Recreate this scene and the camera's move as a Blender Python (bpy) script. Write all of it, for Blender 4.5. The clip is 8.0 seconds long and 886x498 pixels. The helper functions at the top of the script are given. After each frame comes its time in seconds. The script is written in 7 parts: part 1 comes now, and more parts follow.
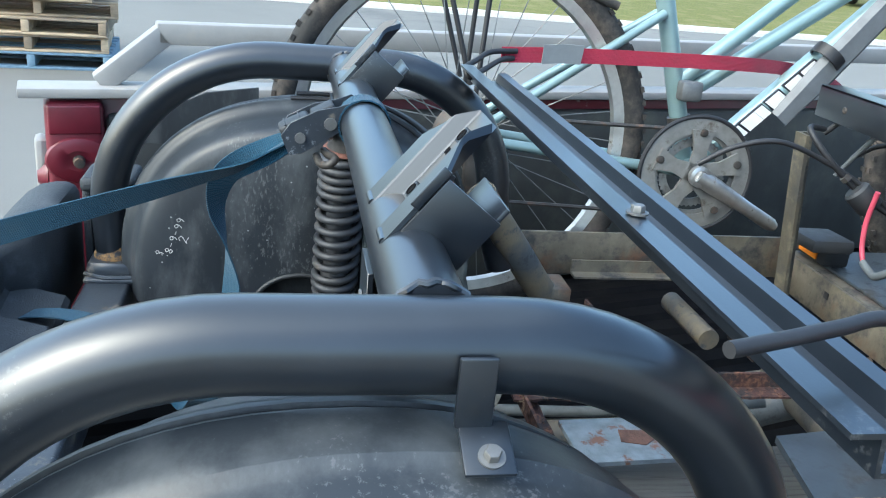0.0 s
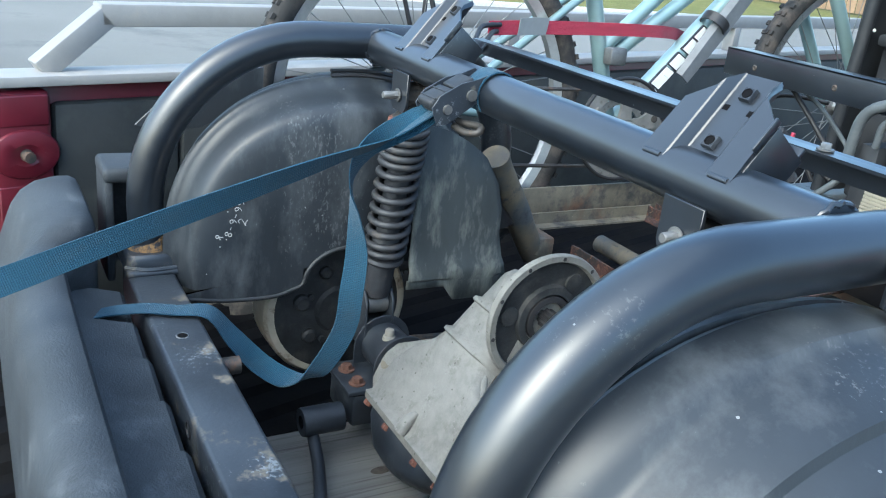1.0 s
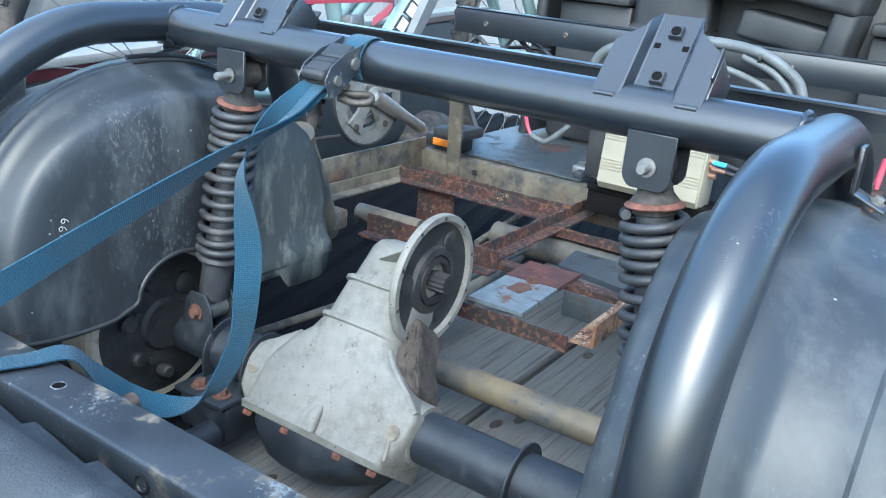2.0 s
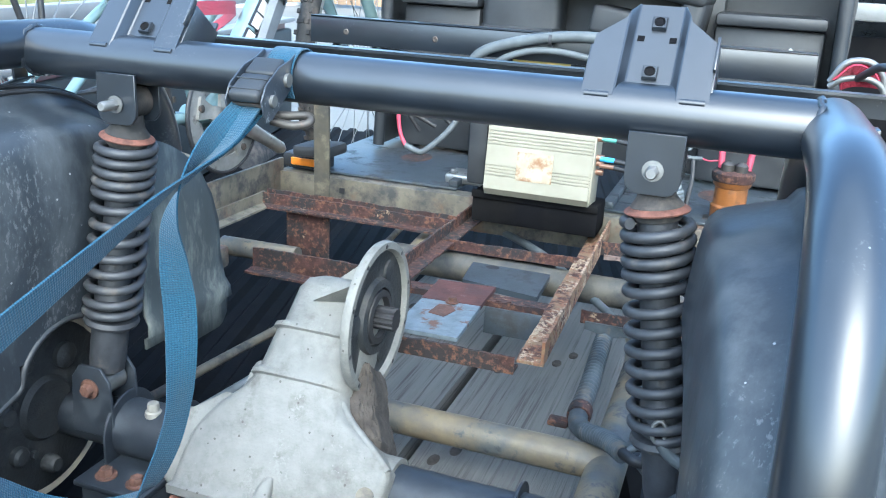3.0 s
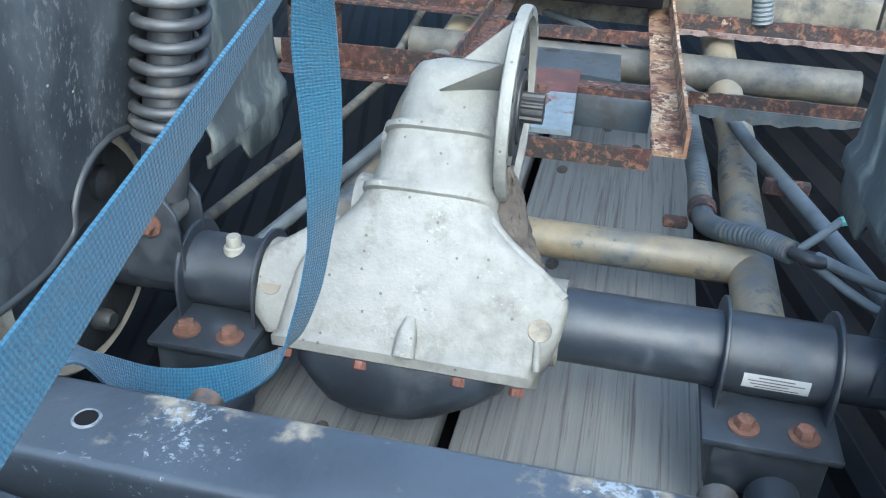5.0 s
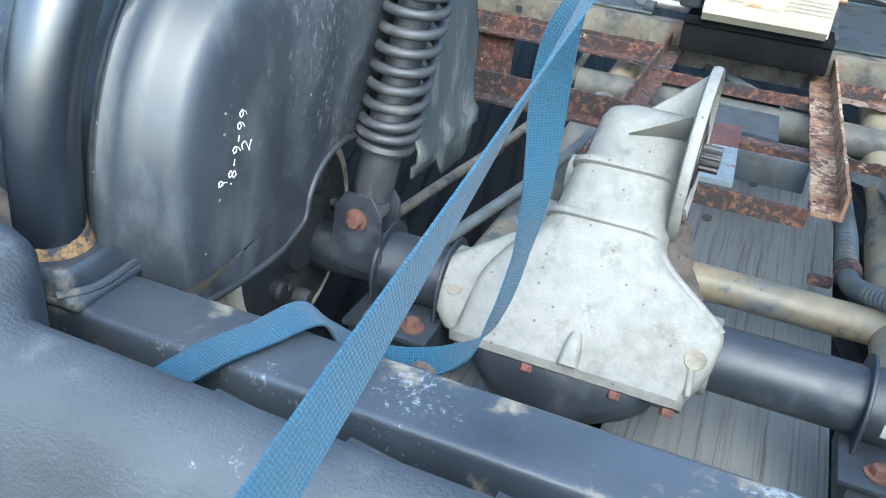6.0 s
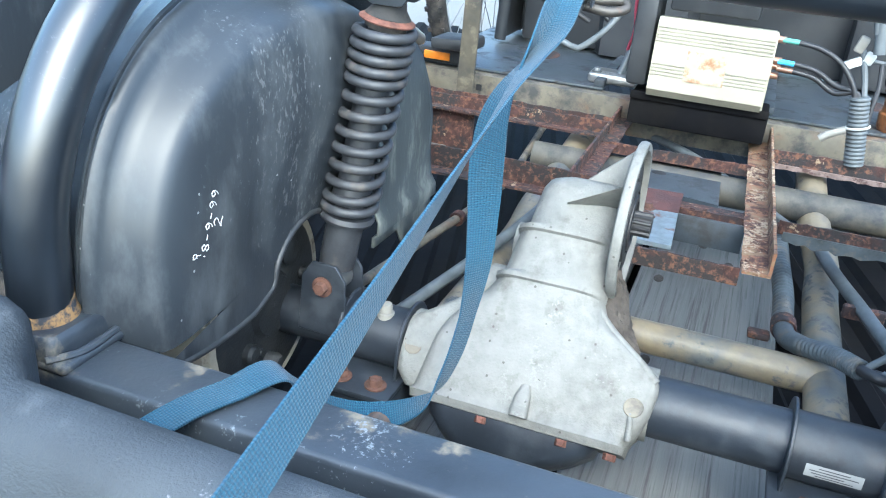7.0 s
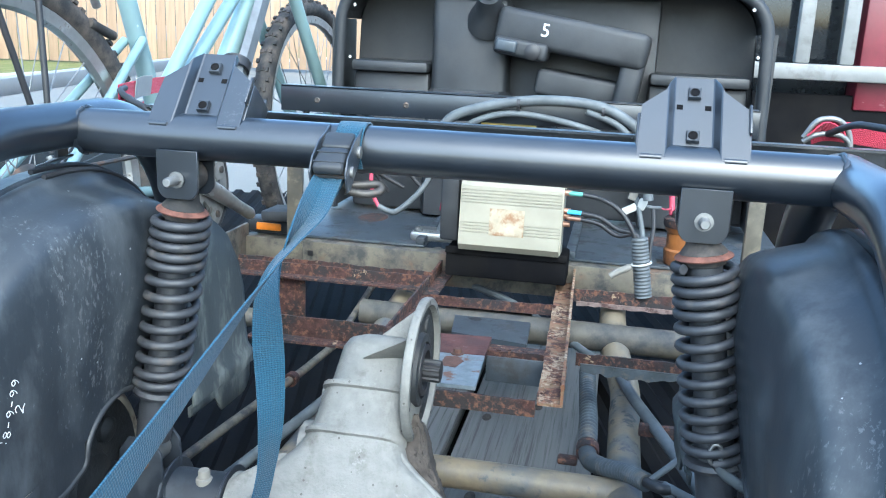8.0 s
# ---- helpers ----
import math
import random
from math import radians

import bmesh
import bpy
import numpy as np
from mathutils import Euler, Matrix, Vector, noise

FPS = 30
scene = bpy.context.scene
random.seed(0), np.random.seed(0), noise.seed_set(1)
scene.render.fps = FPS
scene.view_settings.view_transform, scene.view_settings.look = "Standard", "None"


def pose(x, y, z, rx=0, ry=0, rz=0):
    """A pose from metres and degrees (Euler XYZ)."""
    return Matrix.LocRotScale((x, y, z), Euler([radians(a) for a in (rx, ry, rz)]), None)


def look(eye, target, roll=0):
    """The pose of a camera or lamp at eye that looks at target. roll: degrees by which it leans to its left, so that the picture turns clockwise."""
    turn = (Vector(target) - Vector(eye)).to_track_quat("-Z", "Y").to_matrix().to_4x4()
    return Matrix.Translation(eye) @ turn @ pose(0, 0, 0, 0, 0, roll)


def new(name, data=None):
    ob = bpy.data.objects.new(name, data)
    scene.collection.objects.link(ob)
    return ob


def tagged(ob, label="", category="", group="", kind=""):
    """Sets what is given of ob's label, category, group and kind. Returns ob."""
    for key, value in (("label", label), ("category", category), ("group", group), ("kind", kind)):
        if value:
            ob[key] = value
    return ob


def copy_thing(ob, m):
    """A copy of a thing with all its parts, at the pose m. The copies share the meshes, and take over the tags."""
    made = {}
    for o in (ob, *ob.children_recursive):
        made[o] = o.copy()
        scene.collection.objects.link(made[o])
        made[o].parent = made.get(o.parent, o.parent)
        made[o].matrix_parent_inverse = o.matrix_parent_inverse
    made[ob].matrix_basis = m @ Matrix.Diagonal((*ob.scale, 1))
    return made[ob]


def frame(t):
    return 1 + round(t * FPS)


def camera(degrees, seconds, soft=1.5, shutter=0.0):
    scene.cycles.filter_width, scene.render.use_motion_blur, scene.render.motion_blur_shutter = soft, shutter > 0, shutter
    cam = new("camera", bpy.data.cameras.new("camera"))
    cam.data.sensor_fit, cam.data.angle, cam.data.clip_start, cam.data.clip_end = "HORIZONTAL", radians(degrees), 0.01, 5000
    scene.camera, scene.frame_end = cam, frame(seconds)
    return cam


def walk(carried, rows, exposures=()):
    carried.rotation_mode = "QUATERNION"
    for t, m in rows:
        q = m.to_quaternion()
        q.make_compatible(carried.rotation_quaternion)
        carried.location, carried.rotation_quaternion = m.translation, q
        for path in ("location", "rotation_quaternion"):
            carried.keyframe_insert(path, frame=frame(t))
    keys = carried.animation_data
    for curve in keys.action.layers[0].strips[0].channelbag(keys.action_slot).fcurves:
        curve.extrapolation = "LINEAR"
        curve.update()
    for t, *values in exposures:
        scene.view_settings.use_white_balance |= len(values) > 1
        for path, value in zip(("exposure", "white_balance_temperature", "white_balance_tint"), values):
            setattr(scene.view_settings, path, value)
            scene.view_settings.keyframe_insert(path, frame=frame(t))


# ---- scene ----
cam = camera(54.3, 8.0, soft=1.1)
PATH = [
    (0, (0.81, -0.059, 0.77), (-1.022, 0.307, 0.056), 5.4),
    (0.5, (0.752, -0.26, 0.758), (-1.014, 0.376, 0.067), 6.6),
    (1, (0.76, -0.512, 0.743), (-0.854, 0.433, 0.033), 6.5),
    (1.5, (0.629, -0.632, 0.703), (-0.841, 0.513, -0.024), 5.3),
    (2, (0.534, -0.743, 0.695), (-0.483, 0.843, 0.026), 5.2),
    (2.2, (0.506, -0.786, 0.698), (-0.355, 0.898, 0.049), 4.9),
    (3.3, (0.264, -0.712, 0.656), (-0.248, 1.117, 0.03), 2.8),
    (3.5, (0.221, -0.716, 0.651), (-0.188, 1.131, 0.001), 2.6),
    (4, (0.144, -0.672, 0.629), (-0.151, 1.187, -0.048), 3.1),
    (4.5, (0.082, -0.611, 0.58), (-0.259, 1.129, -0.344), 2.8),
    (5, (0.068, -0.611, 0.565), (-0.285, 1.079, -0.445), 2.4),
    (5.2, (0.049, -0.629, 0.574), (-0.375, 1.045, -0.435), 2.9),
    (6.3, (0.021, -0.735, 0.599), (-0.605, 0.91, -0.351), 5.7),
    (6.5, (0.047, -0.743, 0.599), (-0.615, 0.897, -0.334), 4.8),
    (7, (0.068, -0.773, 0.632), (-0.512, 0.953, -0.196), 5.2),
    (7.5, (0.13, -0.827, 0.674), (-0.361, 1.022, 0.091), 2.9),
    (8, (0.182, -0.837, 0.68), (-0.188, 1.069, 0.199), 2.5),
]
walk(cam, [(t, look(eye, target, roll)) for t, eye, target, roll in PATH], [(t, stops, kelvin, -3) for t, stops, kelvin in ((0, 1.80, 5700), (1.0, 1.80, 5520), (1.5, 1.88, 5430), (2.0, 2.20, 5300), (3.5, 2.42, 5260), (4.5, 2.47, 5340), (5.2, 2.52, 5400), (6.5, 2.63, 5400), (7.0, 2.62, 5370), (7.5, 2.34, 5270), (8, 2.23, 5230))])

# ---- world, sun, exposure ----
world = bpy.data.worlds.new("world")
scene.world = world
world.use_nodes = True
wn = world.node_tree.nodes
sky = wn.new("ShaderNodeTexSky")
sky.sky_type = "NISHITA"
sky.sun_disc = False
sky.sun_elevation = radians(42)
sky.sun_rotation = radians(157)
sky.air_density, sky.dust_density, sky.ozone_density = 1.0, 4.0, 1.6
wn["Background"].inputs["Strength"].default_value = 0.15
world.node_tree.links.new(sky.outputs[0], wn["Background"].inputs["Color"])
sun_data = bpy.data.lights.new("sun", "SUN")
sun_data.energy, sun_data.angle, sun_data.color = 0.4, radians(110), (1.0, 0.99, 0.98)
sun = new("sun", sun_data)
sun.matrix_world = look((-0.6, -1.2, 2.2), (0, 0, 0))


# ---- materials ----
def material(name, base, rough=0.5, metal=0.0, vary=0.15, scale=30.0, spots=None, spot_scale=12.0,
             spot_at=0.6, spot_width=0.06, spot_rough=0.85, bump=0.1, bump_scale=200.0, stretch=(1, 1, 1),
             second=None, second_scale=5.0, second_at=0.58, second_width=0.08, coat=0.0, coat_rough=0.22, coat_ior=1.5, spec=0.5, flecks=None, fleck_patch=5.0, fleck_fine=90.0, fleck_at=0.5, random_tint=0.0,
             specks=None, speck_scale=60.0, speck_keep=0.85, speck_size=0.22):
    """A painted or bare surface: base colour with fine grain, large second colour patches, worn spots and a bump."""
    m = bpy.data.materials.new(name)
    m.use_nodes = True
    nt = m.node_tree
    n, l = nt.nodes, nt.links
    b = n["Principled BSDF"]
    tc = n.new("ShaderNodeTexCoord")
    mp = n.new("ShaderNodeMapping")
    mp.inputs["Scale"].default_value = stretch
    l.new(tc.outputs["Object"], mp.inputs["Vector"])

    def noise_tex(s, detail=6.0, rough_=0.6):
        t = n.new("ShaderNodeTexNoise")
        t.inputs["Scale"].default_value = s
        t.inputs["Detail"].default_value = detail
        t.inputs["Roughness"].default_value = rough_
        l.new(mp.outputs[0], t.inputs["Vector"])
        return t.outputs["Fac"]

    def ramp(sock, lo, hi):
        r = n.new("ShaderNodeMapRange")
        r.inputs["From Min"].default_value, r.inputs["From Max"].default_value = lo, hi
        l.new(sock, r.inputs["Value"])
        return r.outputs[0]

    def mixc(fac, a, bcol):
        x = n.new("ShaderNodeMix")
        x.data_type = "RGBA"
        l.new(fac, x.inputs[0])
        for k, v in ((6, a), (7, bcol)):
            if isinstance(v, tuple):
                x.inputs[k].default_value = (*v, 1)
            else:
                l.new(v, x.inputs[k])
        return x.outputs[2]

    dark = tuple(c * (1 - vary) for c in base)
    light = tuple(min(1, c * (1 + vary)) for c in base)
    col = mixc(ramp(noise_tex(scale), 0.3, 0.7), dark, light)
    rgh = None
    if second:
        f = ramp(noise_tex(second_scale), second_at - second_width, second_at + second_width)
        col = mixc(f, col, second)
    if spots:
        f = ramp(noise_tex(spot_scale, 9.0, 0.68), spot_at - spot_width, spot_at + spot_width)
        col = mixc(f, col, spots)
        rr = n.new("ShaderNodeMapRange")
        rr.inputs["To Min"].default_value, rr.inputs["To Max"].default_value = rough, spot_rough
        l.new(f, rr.inputs["Value"])
        rgh = rr.outputs[0]
    if specks:
        vo = n.new("ShaderNodeTexVoronoi")
        vo.inputs["Scale"].default_value = speck_scale
        l.new(tc.outputs["Object"], vo.inputs["Vector"])
        near = n.new("ShaderNodeMath")
        near.operation = "LESS_THAN"
        near.inputs[1].default_value = speck_size
        l.new(vo.outputs["Distance"], near.inputs[0])
        sep = n.new("ShaderNodeSeparateColor")
        l.new(vo.outputs["Color"], sep.inputs[0])
        keep = n.new("ShaderNodeMath")
        keep.operation = "GREATER_THAN"
        keep.inputs[1].default_value = speck_keep
        l.new(sep.outputs[0], keep.inputs[0])
        both = n.new("ShaderNodeMath")
        both.operation = "MULTIPLY"
        l.new(near.outputs[0], both.inputs[0])
        l.new(keep.outputs[0], both.inputs[1])
        col = mixc(both.outputs[0], col, specks)
    if flecks:
        # clusters of fine chips: a broad mask raises the threshold of a fine noise
        broad = noise_tex(fleck_patch, 3.0)
        fine = noise_tex(fleck_fine, 5.0, 0.7)
        ad = n.new("ShaderNodeMath")
        ad.operation = "ADD"
        l.new(broad, ad.inputs[0])
        l.new(fine, ad.inputs[1])
        col = mixc(ramp(ad.outputs[0], fleck_at * 2 - 0.03, fleck_at * 2 + 0.05), col, flecks)
    if random_tint:
        oi = n.new("ShaderNodeObjectInfo")
        hs = n.new("ShaderNodeHueSaturation")
        r2 = n.new("ShaderNodeMapRange")
        r2.inputs["To Min"].default_value, r2.inputs["To Max"].default_value = 1 - random_tint, 1 + random_tint
        l.new(oi.outputs["Random"], r2.inputs["Value"])
        l.new(r2.outputs[0], hs.inputs["Value"])
        l.new(col, hs.inputs["Color"])
        col = hs.outputs[0]
    l.new(col, b.inputs["Base Color"])
    if rgh is None:
        rr = n.new("ShaderNodeMapRange")
        rr.inputs["To Min"].default_value, rr.inputs["To Max"].default_value = max(0.02, rough - 0.08), min(1, rough + 0.08)
        l.new(noise_tex(scale * 0.4), rr.inputs["Value"])
        rgh = rr.outputs[0]
    l.new(rgh, b.inputs["Roughness"])
    b.inputs["Metallic"].default_value = metal
    b.inputs["Coat Weight"].default_value = coat
    b.inputs["Specular IOR Level"].default_value = spec
    b.inputs["Coat IOR"].default_value = coat_ior
    b.inputs["Coat Roughness"].default_value = coat_rough
    if bump:
        bp = n.new("ShaderNodeBump")
        bp.inputs["Strength"].default_value = bump
        bp.inputs["Distance"].default_value = 0.002
        l.new(noise_tex(bump_scale, 4.0), bp.inputs["Height"])
        l.new(bp.outputs[0], b.inputs["Normal"])
    return m


M = {}
M["black_paint"] = material("black_paint", (0.010, 0.013, 0.018), 0.28, 0.0, 0.3, 14, spots=(0.22, 0.23, 0.24), spot_scale=48,
                            spot_at=0.80, spot_width=0.015, spot_rough=0.7, bump=0.03, bump_scale=350, coat=0.7, coat_ior=1.6, coat_rough=0.31, flecks=(0.055, 0.058, 0.061), fleck_patch=7, fleck_fine=260, fleck_at=0.625,
                            specks=(0.22, 0.23, 0.23), speck_scale=90, speck_keep=0.98, speck_size=0.07)
M["liner_plastic"] = material("liner_plastic", (0.021, 0.025, 0.031), 0.38, 0.0, 0.35, 9, spots=(0.075, 0.083, 0.090), spot_scale=15, spot_at=0.60,
                              spot_width=0.12, stretch=(1, 1, 0.42), spot_rough=0.7, bump=0.06, bump_scale=260, second=(0.031, 0.037, 0.044), second_scale=4,
                              second_at=0.50, second_width=0.12, specks=(0.22, 0.23, 0.23), speck_scale=80, speck_keep=0.88, speck_size=0.10, coat=0.16, coat_rough=0.22, spec=0.30, flecks=(0.09, 0.095, 0.10), fleck_patch=7, fleck_fine=240, fleck_at=0.585)
M["skirt_plastic"] = material("skirt_plastic", (0.045, 0.053, 0.056), 0.6, 0.0, 0.25, 14, stretch=(1, 1, 0.35), spots=(0.19, 0.20, 0.18), spot_scale=26, spot_at=0.58,
                              spot_width=0.1, bump=0.15)
M["grain_plastic"] = material("grain_plastic", (0.038, 0.044, 0.051), 0.58, 0.0, 0.25, 10, spots=(0.10, 0.11, 0.12), spot_scale=16,
                              spot_at=0.64, spot_width=0.1, bump=0.55, bump_scale=380, spec=0.35, flecks=(0.17, 0.18, 0.185), fleck_patch=10, fleck_fine=160, fleck_at=0.645)
M["dark_plastic"] = material("dark_plastic", (0.019, 0.021, 0.024), 0.5, 0.0, 0.3, 12, spots=(0.045, 0.046, 0.048), spot_scale=9,
                             spot_at=0.62, spot_width=0.15, bump=0.1)
M["worn_steel"] = material("worn_steel", (0.022, 0.027, 0.035), 0.36, 0.0, 0.3, 18, spots=(0.19, 0.165, 0.125), spot_scale=16,
                           spot_at=0.615, spot_width=0.045, bump=0.15, bump_scale=160, second=(0.042, 0.050, 0.062), second_scale=6,
                           second_at=0.52, second_width=0.14, flecks=(0.18, 0.20, 0.215), fleck_patch=9, fleck_fine=190, fleck_at=0.58)
M["axle_black"] = material("axle_black", (0.016, 0.020, 0.027), 0.45, 0.0, 0.3, 20, spots=(0.045, 0.053, 0.064), spot_scale=24,
                           spot_at=0.62, spot_width=0.12, bump=0.1, bump_scale=180)
M["cast_white"] = material("cast_white", (0.150, 0.148, 0.135), 0.65, 0.0, 0.22, 70, spots=(0.098, 0.094, 0.080), spot_scale=30, spot_at=0.64,
                           spot_width=0.10, bump=0.6, bump_scale=240, second=(0.190, 0.188, 0.174), second_scale=9, second_width=0.2, specks=(0.075, 0.070, 0.060),
                           speck_scale=150, speck_keep=0.90, speck_size=0.20, flecks=(0.195, 0.195, 0.18), fleck_patch=20, fleck_fine=260, fleck_at=0.61)
M["tan_paint"] = material("tan_paint", (0.170, 0.140, 0.094), 0.5, 0.0, 0.2, 22, flecks=(0.05, 0.055, 0.06), fleck_patch=9, fleck_fine=80, fleck_at=0.60, spots=(0.06, 0.07, 0.08), spot_scale=26, spot_at=0.60,
                          spot_width=0.04, bump=0.2, bump_scale=180, second=(0.075, 0.083, 0.088), second_scale=9, second_at=0.52)
# tan paint with grime, its base darkened to hold the shade under the rack
M["tan_shaded"] = material("tan_shaded", (0.082, 0.074, 0.058), 0.6, 0.0, 0.3, 22, spots=(0.035, 0.037, 0.04), spot_scale=16, spot_at=0.56, spot_width=0.1, bump=0.2, bump_scale=180)
M["tan_rail"] = material("tan_rail", (0.135, 0.118, 0.088), 0.6, 0.0, 0.3, 22, spots=(0.05, 0.05, 0.05), spot_scale=20, spot_at=0.55,
                         spot_width=0.08, bump=0.2, bump_scale=150, second=(0.13, 0.06, 0.03), second_scale=9, second_at=0.62)
M["rust"] = material("rust", (0.050, 0.022, 0.018), 0.9, 0.0, 0.6, 70, spots=(0.135, 0.062, 0.036), spot_scale=95, spot_at=0.57,
                     spot_width=0.06, bump=1.0, bump_scale=120, flecks=(0.27, 0.20, 0.13), fleck_patch=22, fleck_fine=140, fleck_at=0.63, second=(0.022, 0.019, 0.020), second_scale=18, second_at=0.50, second_width=0.06)
M["rust_flaky"] = material("rust_flaky", (0.060, 0.027, 0.020), 0.9, 0.0, 0.6, 60, spots=(0.20, 0.095, 0.050), spot_scale=70, spot_at=0.53,
                           spot_width=0.05, bump=1.0, bump_scale=110, flecks=(0.33, 0.25, 0.17), fleck_patch=12, fleck_fine=120, fleck_at=0.55, second=(0.20, 0.13, 0.075), second_scale=26, second_at=0.52, second_width=0.05)
M["pale_scale"] = material("pale_scale", (0.17, 0.125, 0.11), 0.9, 0.0, 0.4, 60, spots=(0.06, 0.032, 0.028), spot_scale=50, spot_at=0.55, spot_width=0.05, bump=0.8, bump_scale=130)
M["rust_dull"] = material("rust_dull", (0.12, 0.05, 0.035), 0.85, 0.0, 0.5, 90, bump=0.6, bump_scale=250)
M["rust_orange"] = material("rust_orange", (0.085, 0.041, 0.028), 0.85, 0.0, 0.4, 90, bump=0.6, bump_scale=250)
M["blue_grey_rust"] = material("blue_grey_rust", (0.120, 0.145, 0.165), 0.6, 0.0, 0.35, 40, spots=(0.12, 0.06, 0.04), spot_scale=30,
                               spot_at=0.60, spot_width=0.03, bump=0.5, bump_scale=160)
M["rust_red"] = material("rust_red", (0.075, 0.028, 0.023), 0.9, 0.0, 0.45, 30, spots=(0.19, 0.15, 0.13), spot_scale=36, spot_at=0.66, spot_width=0.04, bump=0.7, bump_scale=160, second=(0.055, 0.024, 0.022), second_scale=14)
M["plate_dark"] = material("plate_dark", (0.045, 0.055, 0.066), 0.38, 0.0, 0.25, 25, spots=(0.04, 0.04, 0.04), spot_scale=14, spot_at=0.58,
                           bump=0.2)
M["wood_grey"] = material("wood_grey", (0.128, 0.127, 0.122), 0.88, 0.0, 0.24, 90, stretch=(1, 0.020, 1), spots=(0.070, 0.067, 0.062),
                          spot_scale=150, spot_at=0.575, spot_width=0.06, bump=0.9, bump_scale=240, second=(0.168, 0.166, 0.155),
                          second_scale=12, second_at=0.54, second_width=0.2, flecks=(0.045, 0.044, 0.042), fleck_patch=18, fleck_fine=220, fleck_at=0.63)
M["bed_liner"] = material("bed_liner", (0.006, 0.006, 0.007), 0.75, 0.0, 0.3, 10, spots=(0.014, 0.013, 0.012), spot_scale=6, spot_at=0.6,
                          spot_width=0.15, bump=0.15, spec=0.05)
M["spring_black"] = material("spring_black", (0.030, 0.032, 0.037), 0.5, 0.0, 0.3, 60, spots=(0.075, 0.068, 0.062), spot_scale=45,
                             spot_at=0.63, bump=0.2)
M["rim_worn"] = material("rim_worn", (0.05, 0.06, 0.07), 0.5, 0.0, 0.3, 60, spots=(0.14, 0.15, 0.16), spot_scale=120, spot_at=0.5, spot_width=0.06, bump=0.2)
M["zinc"] = material("zinc", (0.21, 0.21, 0.205), 0.5, 0.7, 0.2, 60, bump=0.1)
M["alloy"] = material("alloy", (0.56, 0.55, 0.53), 0.33, 0.9, 0.15, 40, spots=(0.25, 0.22, 0.18), spot_scale=40, spot_at=0.64, bump=0.05)
M["dull_alloy"] = material("dull_alloy", (0.27, 0.265, 0.25), 0.45, 0.55, 0.2, 40, spots=(0.14, 0.12, 0.10), spot_scale=30, spot_at=0.62, bump=0.08)
M["post_scuffed"] = material("post_scuffed", (0.085, 0.075, 0.055), 0.6, 0.0, 0.3, 22, spots=(0.16, 0.14, 0.10), spot_scale=26, spot_at=0.58, spot_width=0.06, bump=0.2, second=(0.045, 0.045, 0.045), second_scale=10, second_at=0.55)
M["iron_dark"] = material("iron_dark", (0.06, 0.055, 0.05), 0.5, 0.4, 0.3, 40, spots=(0.16, 0.10, 0.07), spot_scale=30, spot_at=0.6, bump=0.2)
M["greasy_iron"] = material("greasy_iron", (0.018, 0.020, 0.022), 0.6, 0.0, 0.4, 40, spots=(0.055, 0.053, 0.050), spot_scale=34, spot_at=0.60, spot_width=0.08, bump=0.5)
M["mud"] = material("mud", (0.050, 0.042, 0.035), 0.95, 0.0, 0.5, 60, bump=1.0, bump_scale=120)
M["controller_alu"] = material("controller_alu", (0.30, 0.278, 0.215), 0.48, 0.2, 0.1, 16, spots=(0.30, 0.22, 0.12), spot_scale=9,
                               spot_at=0.68, spot_width=0.08, bump=0.05)
M["old_label"] = material("old_label", (0.36, 0.31, 0.22), 0.8, 0.0, 0.2, 50, spots=(0.22, 0.12, 0.06), spot_scale=30, spot_at=0.55, bump=0.2)
M["rubber"] = material("rubber", (0.022, 0.021, 0.020), 0.8, 0.0, 0.3, 40, spots=(0.10, 0.08, 0.065), spot_scale=20, spot_at=0.58,
                       spot_width=0.12, bump=0.3)
M["cable_black"] = material("cable_black", (0.02, 0.02, 0.022), 0.5, bump=0.05)
M["conduit"] = material("conduit", (0.085, 0.095, 0.10), 0.6, vary=0.3, bump=0.1)
M["cable_red"] = material("cable_red", (0.45, 0.06, 0.10), 0.5, bump=0)
M["cable_green"] = material("cable_green", (0.12, 0.33, 0.27), 0.5, bump=0)
M["cable_blue"] = material("cable_blue", (0.10, 0.45, 0.75), 0.5, bump=0)
M["conduit_dirty"] = material("conduit_dirty", (0.055, 0.066, 0.074), 0.6, vary=0.4, scale=30, spots=(0.11, 0.10, 0.085), spot_scale=34, spot_at=0.58, bump=0.25)
M["copper"] = material("copper", (0.34, 0.20, 0.14), 0.4, 0.7, bump=0.1)
M["plastic_white"] = material("plastic_white", (0.45, 0.45, 0.42), 0.5, vary=0.08, bump=0.05)
M["old_plug"] = material("old_plug", (0.20, 0.19, 0.165), 0.6, vary=0.15, bump=0.1)
M["amber"] = material("amber", (0.75, 0.23, 0.02), 0.3, vary=0.2, bump=0.05)
M["teal_paint"] = material("teal_paint", (0.22, 0.315, 0.32), 0.3, 0.25, 0.1, 10, spots=(0.45, 0.55, 0.55), spot_scale=60, spot_at=0.74,
                           spot_width=0.02, bump=0.02, coat=0.5)
M["decal_white"] = material("decal_white", (0.78, 0.80, 0.80), 0.4, vary=0.04, bump=0)
M["decal_black"] = material("decal_black", (0.02, 0.02, 0.025), 0.4, bump=0)
M["rack_white"] = material("rack_white", (0.28, 0.275, 0.265), 0.5, 0.1, 0.08, 20, spots=(0.33, 0.30, 0.26), spot_scale=10, spot_at=0.66,
                           spot_width=0.1, bump=0.1)
